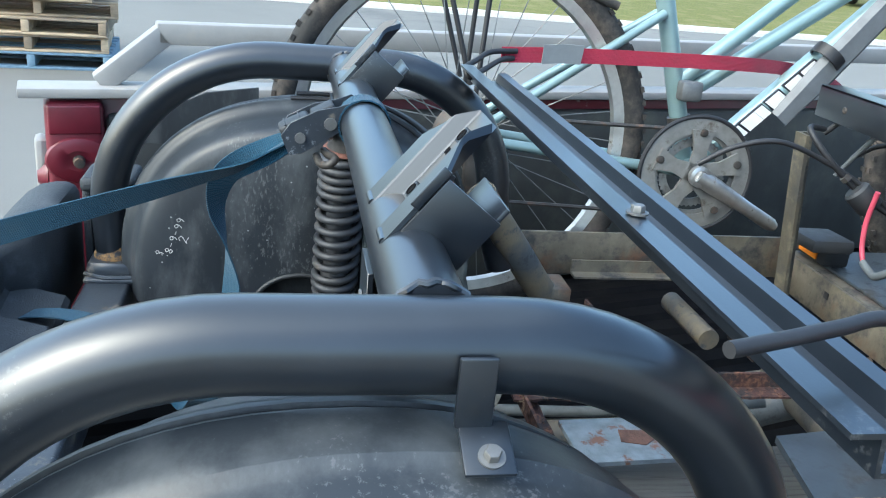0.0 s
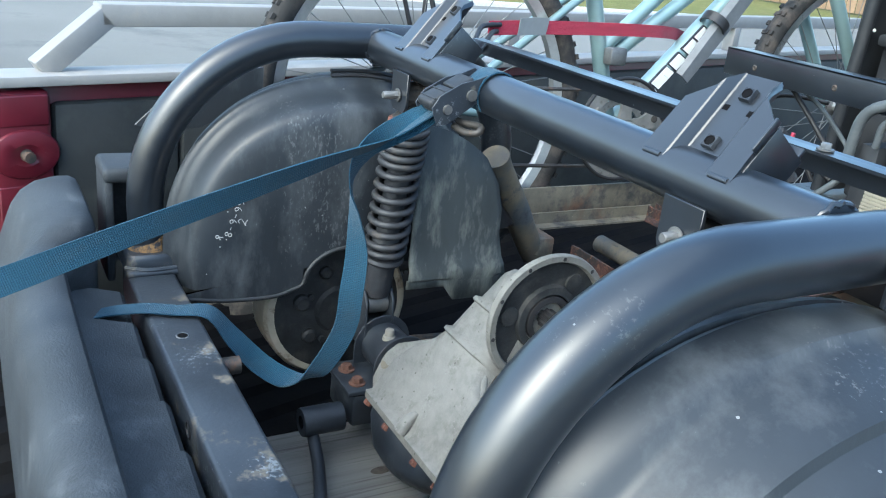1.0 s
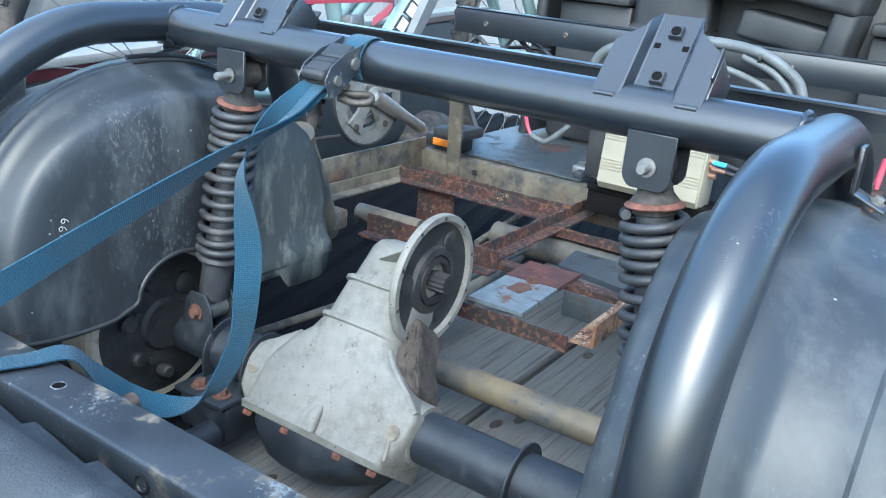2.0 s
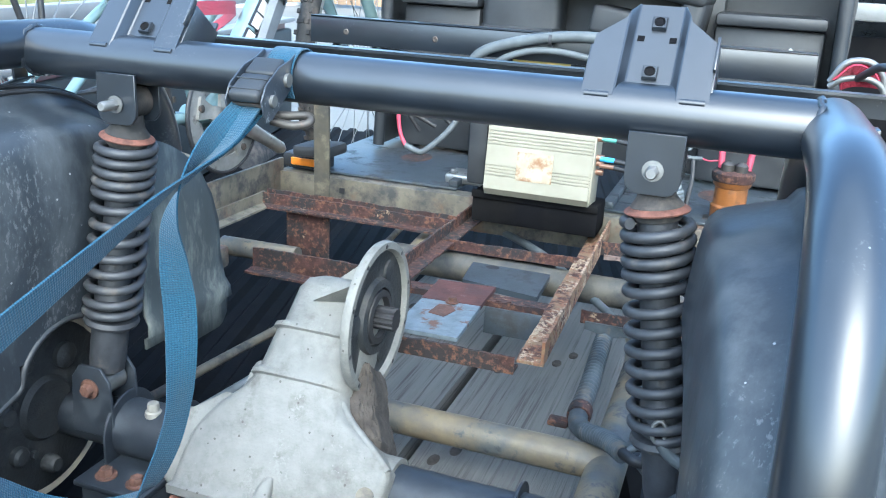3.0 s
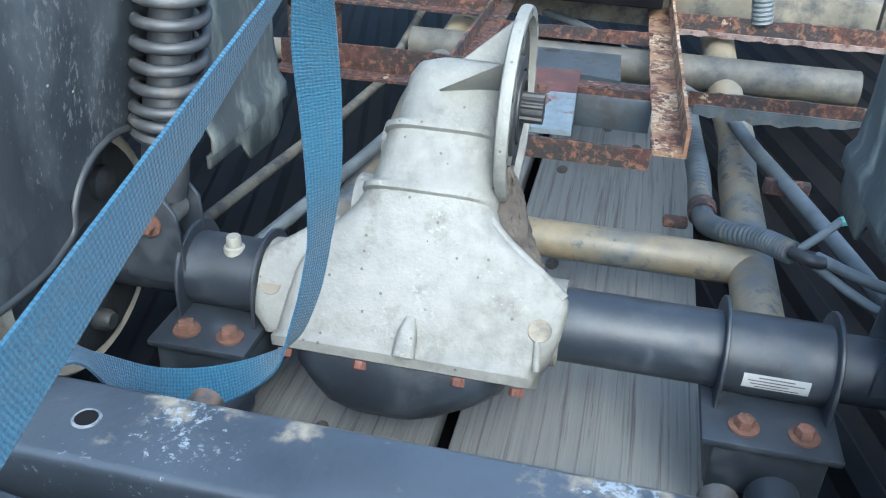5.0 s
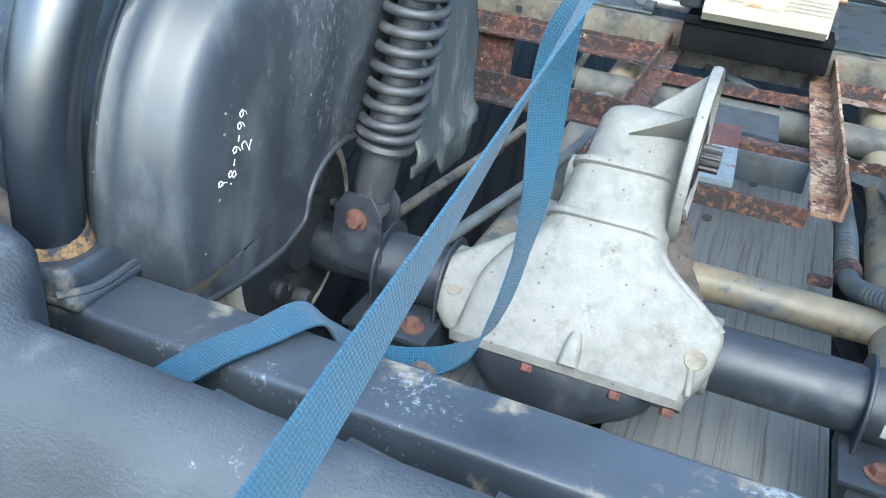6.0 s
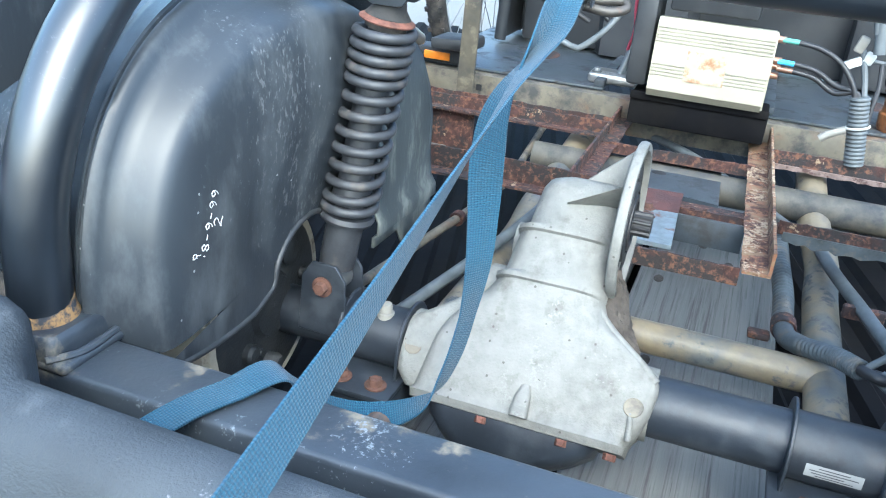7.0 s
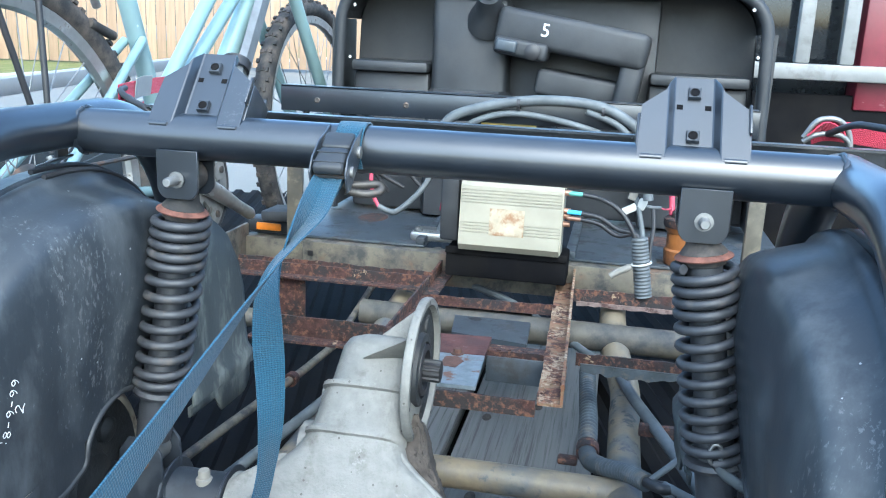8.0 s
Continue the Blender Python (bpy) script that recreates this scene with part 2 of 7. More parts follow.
M["guard_alu"] = material("guard_alu", (0.19, 0.192, 0.188), 0.5, 0.2, 0.12, 20, spots=(0.12, 0.115, 0.105), spot_scale=14, spot_at=0.64, spot_width=0.1, bump=0.1)
M["truck_red"] = material("truck_red", (0.115, 0.010, 0.020), 0.4, 0.0, 0.25, 12, spots=(0.35, 0.28, 0.27), spot_scale=16, spot_at=0.68,
                          spot_width=0.04, bump=0.05, coat=0.3)
M["wall_liner"] = material("wall_liner", (0.022, 0.025, 0.026), 0.7, 0.0, 0.25, 12, spots=(0.05, 0.055, 0.05), spot_scale=8, spot_at=0.58,
                           spot_width=0.1, bump=0.15)
M["asphalt"] = material("asphalt", (0.145, 0.142, 0.128), 0.9, 0.0, 0.2, 120, spots=(0.115, 0.113, 0.105), spot_scale=0.5, spot_at=0.62,
                        spot_width=0.05, bump=0.5, bump_scale=90, second=(0.19, 0.186, 0.168), second_scale=0.25, second_at=0.5,
                        second_width=0.15)
M["grass"] = material("grass", (0.12, 0.125, 0.032), 0.95, 0.0, 0.4, 30, second=(0.17, 0.155, 0.06), second_scale=2, bump=0.8, bump_scale=40)
M["kerb"] = material("kerb", (0.52, 0.51, 0.48), 0.85, bump=0.3)
M["pallet_wood"] = material("pallet_wood", (0.44, 0.34, 0.22), 0.8, 0.0, 0.3, 20, stretch=(0.3, 1, 1), spots=(0.24, 0.19, 0.14), spot_scale=6,
                            spot_at=0.55, spot_width=0.1, bump=0.3, random_tint=0.35)
M["pallet_blue"] = material("pallet_blue", (0.17, 0.26, 0.34), 0.75, 0.0, 0.25, 20, bump=0.3)
M["fence_wood"] = material("fence_wood", (0.28, 0.19, 0.12), 0.8, 0.0, 0.2, 8, stretch=(1, 1, 0.1), bump=0.3, random_tint=0.15)
M["glass_dark"] = material("glass_dark", (0.012, 0.014, 0.016), 0.06, bump=0)
M["label_white"] = material("label_white", (0.30, 0.31, 0.31), 0.5, vary=0.1, bump=0.05)
M["label_yellow"] = material("label_yellow", (0.62, 0.48, 0.12), 0.5, vary=0.1, bump=0.05)
M["blade_grey"] = material("blade_grey", (0.13, 0.14, 0.15), 0.5, vary=0.2, bump=0.1)
M["solenoid_amber"] = material("solenoid_amber", (0.22, 0.085, 0.022), 0.35, vary=0.35, scale=25, spots=(0.10, 0.045, 0.025), spot_scale=30, spot_at=0.58, bump=0.2)
M["ink"] = material("ink", (0.06, 0.06, 0.07), 0.6, bump=0)
M["chalk"] = material("chalk", (0.50, 0.50, 0.49), 0.8, vary=0.2, scale=300, bump=0)
M["drum_cream"] = material("drum_cream", (0.42, 0.375, 0.29), 0.6, 0.0, 0.2, 20, spots=(0.11, 0.075, 0.05), spot_scale=16, spot_at=0.62, bump=0.2)
M["foot_rust"] = material("foot_rust", (0.03, 0.033, 0.04), 0.9, 0.0, 0.3, 30, spots=(0.24, 0.14, 0.055), spot_scale=70, spot_at=0.47, spot_width=0.05, bump=0.5)


def webbing(name, base, pale):
    """Woven strap: uneven ribs across, yarns along, grubby patches and frayed pale edges."""
    m = bpy.data.materials.new(name)
    m.use_nodes = True
    n, l = m.node_tree.nodes, m.node_tree.links
    b = n["Principled BSDF"]
    uv = n.new("ShaderNodeUVMap")

    def wave(scale, bands, distort):
        mp = n.new("ShaderNodeMapping")
        mp.inputs["Scale"].default_value = scale
        l.new(uv.outputs[0], mp.inputs[0])
        wv = n.new("ShaderNodeTexWave")
        wv.inputs["Scale"].default_value = 1.0
        wv.bands_direction = bands
        wv.inputs["Distortion"].default_value = distort
        wv.inputs["Detail"].default_value = 3.0
        wv.inputs["Detail Scale"].default_value = 2.5
        l.new(mp.outputs[0], wv.inputs["Vector"])
        return wv.outputs["Fac"]

    def noise_tex(scale, detail):
        mp = n.new("ShaderNodeMapping")
        mp.inputs["Scale"].default_value = scale
        l.new(uv.outputs[0], mp.inputs[0])
        ns = n.new("ShaderNodeTexNoise")
        ns.inputs["Scale"].default_value = 1.0
        ns.inputs["Detail"].default_value = detail
        l.new(mp.outputs[0], ns.inputs["Vector"])
        return ns.outputs["Fac"]

    def calc(op, x, y):
        q = n.new("ShaderNodeMath")
        q.operation = op
        for k, v in enumerate((x, y)):
            if isinstance(v, float):
                q.inputs[k].default_value = v
            else:
                l.new(v, q.inputs[k])
        return q.outputs[0]

    ribs = wave((14, 2.6, 1), "X", 3.4)
    yarns = wave((3.0, 3.4, 1), "Y", 1.2)
    weave = calc("ADD", calc("MULTIPLY", ribs, 0.62), calc("MULTIPLY", yarns, 0.38))
    fuzz = noise_tex((60, 30, 1), 8)
    mx = n.new("ShaderNodeMix")
    mx.data_type = "RGBA"
    mx.inputs[6].default_value, mx.inputs[7].default_value = (*base, 1), (*pale, 1)
    l.new(calc("MULTIPLY", weave, calc("MULTIPLY", fuzz, 1.6)), mx.inputs[0])
    soil = n.new("ShaderNodeMapRange")
    soil.inputs["From Min"].default_value, soil.inputs["From Max"].default_value = 0.50, 0.72
    soil.inputs["To Max"].default_value = 0.45
    l.new(noise_tex((1.6, 1.2, 1), 5), soil.inputs["Value"])
    dirt = n.new("ShaderNodeMix")
    dirt.data_type = "RGBA"
    dirt.inputs[7].default_value = (*(0.35 * c + 0.022 for c in pale), 1)
    l.new(soil.outputs[0], dirt.inputs[0])
    l.new(mx.outputs[2], dirt.inputs[6])
    l.new(dirt.outputs[2], b.inputs["Base Color"])
    b.inputs["Roughness"].default_value = 0.85
    b.inputs["Specular IOR Level"].default_value = 0.3
    b.inputs["Sheen Weight"].default_value = 0.12
    bp = n.new("ShaderNodeBump")
    bp.inputs["Strength"].default_value = 0.65
    bp.inputs["Distance"].default_value = 0.0010
    l.new(calc("ADD", weave, fuzz), bp.inputs["Height"])
    l.new(bp.outputs[0], b.inputs["Normal"])
    return m


M["strap_blue"] = webbing("strap_blue", (0.007, 0.036, 0.071), (0.024, 0.086, 0.134))
M["strap_red"] = webbing("strap_red", (0.36, 0.018, 0.05), (0.50, 0.05, 0.085))


# ---- mesh helpers ----
def finish(name, bm, mat, sharp=38):
    """A linked mesh object out of a bmesh, smooth but for edges sharper than the given angle."""
    bm.normal_update()
    for e in bm.edges:
        if len(e.link_faces) == 2:
            e.smooth = e.calc_face_angle(0) < radians(sharp)
    for f in bm.faces:
        f.smooth = True
    me = bpy.data.meshes.new(name)
    bm.to_mesh(me)
    bm.free()
    me.materials.append(M[mat])
    return new(name, me)


def thing(name, at, label, category, group="", kind=""):
    e = new(name)
    e.empty_display_size = 0.05
    e.location = at
    bpy.context.view_layer.update()
    return tagged(e, label, category, group, kind)


def part(name, bm, mat, parent, label="", sharp=38):
    ob = finish(name, bm, mat, sharp)
    ob.parent = parent
    # things are Empties at a place, parts lie in world coordinates
    ob.matrix_parent_inverse = Matrix.Translation(-parent.location) if parent.data is None else Matrix()
    if label:
        ob["label"] = label
    return ob


def single(name, bm, mat, label, category, group="", kind="", sharp=38):
    return tagged(finish(name, bm, mat, sharp), label, category, group, kind)


def box(lo, hi, bevel=0.0, seg=2, m=None, bm=None):
    bm2 = bmesh.new()
    bmesh.ops.create_cube(bm2, size=1)
    c = [(a + b) / 2 for a, b in zip(lo, hi)]
    s = [abs(b - a) for a, b in zip(lo, hi)]
    for v in bm2.verts:
        v.co = Vector((c[0] + v.co.x * s[0], c[1] + v.co.y * s[1], c[2] + v.co.z * s[2]))
    if bevel:
        bmesh.ops.bevel(bm2, geom=bm2.edges[:], offset=min(bevel, min(s) * 0.45), segments=seg, profile=0.5, affect="EDGES")
    if m is not None:
        bmesh.ops.transform(bm2, matrix=m, verts=bm2.verts)
    return join(bm, bm2)


def join(bm, other):
    if bm is None:
        return other
    tmp = bpy.data.meshes.new("tmp")
    other.to_mesh(tmp)
    other.free()
    bm.from_mesh(tmp)
    bpy.data.meshes.remove(tmp)
    return bm


def frames_along(pts):
    """Tangent, side and up at each point of a path, with little twist."""
    out, up = [], None
    for i, p in enumerate(pts):
        t = (pts[min(i + 1, len(pts) - 1)] - pts[max(i - 1, 0)]).normalized()
        if up is None:
            up = Vector((0, 0, 1)) if abs(t.z) < 0.9 else Vector((0, 1, 0))
        side = t.cross(up).normalized()
        up = side.cross(t).normalized()
        out.append((t, side, up))
    return out


def tube(pts, r, n=16, bm=None, closed=False, caps=True):
    """A round bar along a path. r: a radius or one for each point."""
    pts = [Vector(p) for p in pts]
    b = bmesh.new()
    rings = []
    fr = frames_along(pts)
    for i, p in enumerate(pts):
        rad = r[i] if isinstance(r, (list, tuple)) else r
        t, s, u = fr[i]
        if closed:
            t = (pts[(i + 1) % len(pts)] - pts[i - 1]).normalized()
        rings.append([b.verts.new(p + rad * (math.cos(a) * s + math.sin(a) * u)) for a in (2 * math.pi * k / n for k in range(n))])
    m = len(pts)
    for i in range(m if closed else m - 1):
        A, B = rings[i], rings[(i + 1) % m]
        for k in range(n):
            b.faces.new((A[k], A[(k + 1) % n], B[(k + 1) % n], B[k]))
    if caps and not closed:
        b.faces.new(rings[0][::-1])
        b.faces.new(rings[-1])
    bmesh.ops.recalc_face_normals(b, faces=b.faces)
    return join(bm, b)


def rod(a, c, r, n=16, bm=None):
    return tube([a, c], r, n, bm)


def smooth_path(pts, steps=8):
    """A rounded path through the points (Catmull-Rom)."""
    p = [Vector(q) for q in pts]
    p = [p[0] * 2 - p[1]] + p + [p[-1] * 2 - p[-2]]
    out = []
    for i in range(1, len(p) - 2):
        for k in range(steps):
            t = k / steps
            a, b, c, d = p[i - 1], p[i], p[i + 1], p[i + 2]
            out.append(0.5 * ((2 * b) + (c - a) * t + (2 * a - 5 * b + 4 * c - d) * t * t + (3 * b - a - 3 * c + d) * t ** 3))
    out.append(p[-2])
    return out


def lathe(profile, n=32, m=None, bm=None):
    """Turned body: profile of (radius, height) round z, then moved by m."""
    b = bmesh.new()
    rings = []
    for r, z in profile:
        if r < 1e-6:
            rings.append([b.verts.new((0, 0, z))])
        else:
            rings.append([b.verts.new((r * math.cos(2 * math.pi * k / n), r * math.sin(2 * math.pi * k / n), z)) for k in range(n)])
    for A, B in zip(rings, rings[1:]):
        for k in range(n):
            k2 = (k + 1) % n
            if len(A) == 1 and len(B) > 1:
                b.faces.new((A[0], B[k], B[k2]))
            elif len(B) == 1 and len(A) > 1:
                b.faces.new((A[k], A[k2], B[0]))
            elif len(A) > 1:
                b.faces.new((A[k], A[k2], B[k2], B[k]))
    bmesh.ops.recalc_face_normals(b, faces=b.faces)
    if m is not None:
        bmesh.ops.transform(b, matrix=m, verts=b.verts)
    return join(bm, b)


def along(a, c):
    """A pose at a whose z axis points to c."""
    a, c = Vector(a), Vector(c)
    return Matrix.Translation(a) @ (c - a).to_track_quat("Z", "Y").to_matrix().to_4x4()


def prism(outline, depth, m=None, bm=None, bevel=0.0):
    """A plate: an outline in x, y, that thick along z."""
    b = bmesh.new()
    f = b.faces.new([b.verts.new((x, y, 0)) for x, y in outline])
    r = bmesh.ops.extrude_face_region(b, geom=[f])
    bmesh.ops.translate(b, vec=(0, 0, depth), verts=[v for v in r["geom"] if isinstance(v, bmesh.types.BMVert)])
    if bevel:
        bmesh.ops.bevel(b, geom=b.edges[:], offset=bevel, segments=1, affect="EDGES")
    bmesh.ops.recalc_face_normals(b, faces=b.faces)
    if m is not None:
        bmesh.ops.transform(b, matrix=m, verts=b.verts)
    return join(bm, b)


def loft(sections, closed=True, caps=True, bm=None):
    """A skin over rings of equal length."""
    b = bmesh.new()
    rings = [[b.verts.new(p) for p in s] for s in sections]
    n = len(rings[0])
    for A, B in zip(rings, rings[1:]):
        for k in range(n if closed else n - 1):
            b.faces.new((A[k], A[(k + 1) % n], B[(k + 1) % n], B[k]))
    if caps and closed:
        b.faces.new(rings[0][::-1])
        b.faces.new(rings[-1])
    bmesh.ops.recalc_face_normals(b, faces=b.faces)
    return join(bm, b)


def ribbon(pts, across, width, thick=0.0016, bm=None):
    """A flat strap along a path. across: its side direction at each point. Has UVs along and across."""
    pts = [Vector(p) for p in pts]
    b = bmesh.new()
    uvl = b.loops.layers.uv.new("UVMap")
    rows, dist = [], 0.0
    for i, p in enumerate(pts):
        if i:
            dist += (p - pts[i - 1]).length
        t = (pts[min(i + 1, len(pts) - 1)] - pts[max(i - 1, 0)]).normalized()
        s = Vector(across[i] if isinstance(across, list) else across)
        s = (s - t * s.dot(t)).normalized()
        nn = s.cross(t).normalized()
        rows.append((dist, [b.verts.new(p + s * (a * width / 2) + nn * (c * thick / 2)) for a, c in ((-1, -1), (1, -1), (1, 1), (-1, 1))]))
    for (d0, A), (d1, B) in zip(rows, rows[1:]):
        for k in range(4):
            f = b.faces.new((A[k], A[(k + 1) % 4], B[(k + 1) % 4], B[k]))
            vs = {0: (0, 1), 1: (1, 1), 2: (1, 0), 3: (0, 0)}[k]
            for lp, (u, v) in zip(f.loops, ((d0, vs[0]), (d0, vs[1]), (d1, vs[1]), (d1, vs[0]))):
                lp[uvl].uv = (u * 10, v)
    b.faces.new(rows[0][1][::-1])
    b.faces.new(rows[-1][1])
    bmesh.ops.recalc_face_normals(b, faces=b.faces)
    return join(bm, b)


def lerp_list(vals, n):
    """n vectors spread evenly over the given ones."""
    vals = [Vector(v) for v in vals]
    out = []
    for i in range(n):
        f = i / (n - 1) * (len(vals) - 1)
        k = min(int(f), len(vals) - 2)
        out.append(vals[k].lerp(vals[k + 1], f - k))
    return out


def hex_bolt(at, way, size, mat, parent, name="bolt", label="", washer=True):
    """A hexagon bolt head on a washer, at a place, facing way."""
    m = along(at, Vector(at) + Vector(way))
    bm = lathe([(0, 0), (size * 0.85, 0), (size * 0.85, size * 0.14), (size * 0.5, size * 0.15), (0, size * 0.15)], 20, m) if washer else None
    bm = lathe([(0, size * 0.1), (size * 0.55, size * 0.1), (size * 0.55, size * 0.6), (size * 0.48, size * 0.68), (0, size * 0.70)], 6, m, bm)
    return part(name, bm, mat, parent, label)


# ---- ground and distance ----
GROUND = -0.65
bm = bmesh.new()
bmesh.ops.create_grid(bm, x_segments=8, y_segments=8, size=400, matrix=Matrix.Translation((0, 0, GROUND)))
single("ground", bm, "asphalt", "grey worn asphalt yard with stains", "ground", kind="structure")

# far strip of mown grass behind a pale kerb
bm = box((-60, -8, GROUND - 0.2), (-13.4, 60, GROUND + 0.06), 0.02, m=Matrix.Translation((0, 0, 0)))
single("grass_verge", bm, "grass", "yellow-green mown grass verge beyond the yard", "grass", kind="structure")
bm = box((-13.4, -8, GROUND - 0.2), (-13.15, 60, GROUND + 0.08), 0.02)
single("kerb", bm, "kerb", "pale concrete kerb along the grass", "kerb", kind="structure")


def pallet(mat, m):
    t = thing("pallet", (0, 0, 0), "stacked rough wooden pallet with gaps between boards" if mat == "pallet_wood" else "blue-painted wooden pallet under the stack",
              "pallet", "pallets in the stack")
    for k in range(7):
        y = -0.5 + k * 0.155
        part("deck_board", box((-0.6, y, 0.115), (0.6, y + 0.095, 0.135), 0.004), mat, t)
    for x in (-0.6, -0.03, 0.54):
        part("stringer", box((x, -0.5, 0.02), (x + 0.06, 0.53, 0.114), 0.004), mat, t)
    for y in (-0.5, -0.05, 0.43):
        part("bottom_board", box((-0.6, y, 0.0), (0.6, y + 0.1, 0.019), 0.004), mat, t)
    t.matrix_basis = m
    return t


base_pallet = pallet("pallet_wood", pose(-7.1, -2.15, GROUND + 0.137, 0, 0, 98))
pallet("pallet_blue", pose(-7.1, -2.12, GROUND, 0, 0, 96))
for k, (dx, dy, rz) in enumerate(((0.02, 0.02, 95), (-0.05, 0.06, 100), (0.04, -0.05, 93), (0, 0.03, 97))):
    copy_thing(base_pallet, pose(-7.1 + dx, -2.15 + dy, GROUND + 0.137 * (k + 2), 0, 0, rz))

# a dark lorry parked on the grass far away
LORRY = pose(-22.6, 16.6, GROUND + 0.06, 0, 0, 44)
lorry = thing("lorry", (-22.6, 16.6, GROUND), "dark lorry parked on the far grass", "lorry")
for nm, lo, hi, mt in (("flatbed", (-1.1, -0.8, 0.75), (1.1, 6.5, 1.0), "iron_dark"), ("cab", (-1.1, 6.6, 0.6), (1.1, 8.4, 2.9), "glass_dark"), ("load_box", (-1.1, 0.5, 1.0), (1.1, 6.3, 2.5), "bed_liner")):
    bm = box(lo, hi, 0.05)
    bmesh.ops.transform(bm, matrix=LORRY, verts=bm.verts)
    part(nm, bm, mt, lorry)
for y in (0.0, 1.15, 6.9):
    for x in (-1.0, 0.75):
        wm = LORRY @ along((x, y, 0.5), (x + 1, y, 0.5))
        tyre = part("tyre", lathe([(0.27, 0.0), (0.45, 0.0), (0.5, 0.05), (0.5, 0.2), (0.45, 0.25), (0.27, 0.25)], 28, wm), "rubber", lorry)
        part("rim", lathe([(0, 0.06), (0.1, 0.05), (0.22, 0.08), (0.28, 0.0), (0.28, 0.25), (0, 0.2)], 24, wm), "rack_white", tyre)

fence = thing("fence", (-17.5, 22, GROUND), "tall tan board fence across the yard", "fence", kind="structure")
fence_boards = None
for k in range(70):
    fb = box((-0.13, -0.02, 0.1), (0.13, 0.02, 2.6), 0.008) if fence_boards is None else None
    if fence_boards is None:
        fence_boards = part("fence_board", fb, "fence_wood", fence)
        o = fence_boards
    else:
        o = fence_boards.copy()
        scene.collection.objects.link(o)
    o.matrix_parent_inverse = Matrix()
    o.location = ((k - 35) * 0.28, 0, 0)
part("fence_rail", box((-10, 22.04, 0.3), (-9.9, 22.05, 0.4)), "fence_wood", fence)
fence.matrix_basis = pose(-15, 23, GROUND, 0, 0, 20)

# ---- the pickup that carries it all: turned against the cart by TURN degrees ----
TRUCK = pose(-0.82, -0.45, 0, 0, 0, 14)      # rear inner corner of its bed; y runs forward along the bed


def tpart(name, bm, mat, parent, label=""):
    bmesh.ops.transform(bm, matrix=TRUCK, verts=bm.verts)
    return part(name, bm, mat, parent, label)


truck = thing("truck_bed", (-0.2, 0.6, -0.1), "old red pickup bed with a dark liner and white aluminium rails", "truck")
# ridged floor liner
bm = None
sec = []
for k in range(0, 181):
    x = -0.02 + k * 0.0125
    z = -0.042 - (0.012 if (k // 3) % 2 else 0.0)
    sec.append((x, z))
b2 = bmesh.new()
va = [b2.verts.new((x, -0.75, z)) for x, z in sec]
vb = [b2.verts.new((x, 3.3, z)) for x, z in sec]
vc = [b2.verts.new((x, -0.75, -0.08)) for x, z in sec]
vd = [b2.verts.new((x, 3.3, -0.08)) for x, z in sec]
for k in range(len(sec) - 1):
    b2.faces.new((va[k], va[k + 1], vb[k + 1], vb[k]))
    b2.faces.new((vc[k], vc[k + 1], va[k + 1], va[k]))
    b2.faces.new((vd[k], vd[k + 1], vc[k + 1], vc[k]))
bmesh.ops.recalc_face_normals(b2, faces=b2.faces)
tpart("bed_floor", b2, "bed_liner", truck, "ridged black bed liner")
tpart("side_wall", box((-0.055, 0.02, -0.1), (-0.02, 3.3, 0.41), 0.01), "truck_red", truck, "red side wall")
tpart("wall_panel", box((-0.02, 0.07, -0.03), (0.012, 0.30, 0.38), 0.012), "wall_liner", truck, "dark plastic liner panel")
tpart("wall_panel", box((-0.02, 0.303, -0.03), (0.016, 3.28, 0.385), 0.012), "wall_liner", truck)
bm = box((-0.06, -0.035, -0.08), (0.018, 0.065, 0.405), 0.012, 3)
bm = lathe([(0, 0.018), (0.012, 0.018), (0.028, 0.004), (0.03, 0)], 20, along((-0.02, -0.036, 0.26), (-0.02, -0.1, 0.26)), bm)
tpart("corner_post", bm, "truck_red", truck, "red corner post with a worn edge")
tpart("pressed_panel", box((0.012, -0.030, 0.346), (0.021, 0.060, 0.400), 0.006, 3), "truck_red", truck)
tpart("pressed_boss", lathe([(0.046, 0.0), (0.043, 0.006), (0.034, 0.009), (0.020, 0.010), (0.016, 0.007), (0, 0.007)], 36, along((0.016, 0.018, 0.298), (0.1, 0.018, 0.298)) @ Matrix.Diagonal((1.25, 0.95, 1, 1))), "truck_red", truck)
tpart("pressed_panel", box((0.012, -0.028, 0.06), (0.019, 0.056, 0.244), 0.006, 3), "truck_red", truck)
tpart("latch_pin", lathe([(0, 0.02), (0.009, 0.02), (0.011, 0.0), (0, 0)], 14, along((0.023, 0.018, 0.298), (0.1, 0.018, 0.298))), "iron_dark", truck)
tpart("striker_ring", tube([(0.028, 0.038 + 0.017 * math.cos(a), 0.218 + 0.017 * math.sin(a)) for a in (2 * math.pi * k / 24 for k in range(24))], 0.0042, 8, closed=True), "rack_white", truck, "pale striker ring")
tpart("lamp_housing", box((-0.07, -0.055, 0.10), (-0.01, -0.032, 0.33), 0.010), "rack_white", truck, "chipped white corner cap")
tpart("top_rail", box((-0.055, -0.075, 0.412), (0.022, 3.3, 0.430), 0.003), "rack_white", truck, "flat white aluminium rail")
tpart("raised_rail", box((-0.05, 0.165, 0.505), (-0.01, 3.3, 0.545), 0.004), "rack_white", truck, "white square aluminium tube")
leg = along((-0.03, 0.07, 0.436), (-0.03, 0.175, 0.52))
tpart("rail_leg", box((-0.02, -0.02, -0.01), (0.02, 0.02, 0.14), 0.004, m=leg), "rack_white", truck)
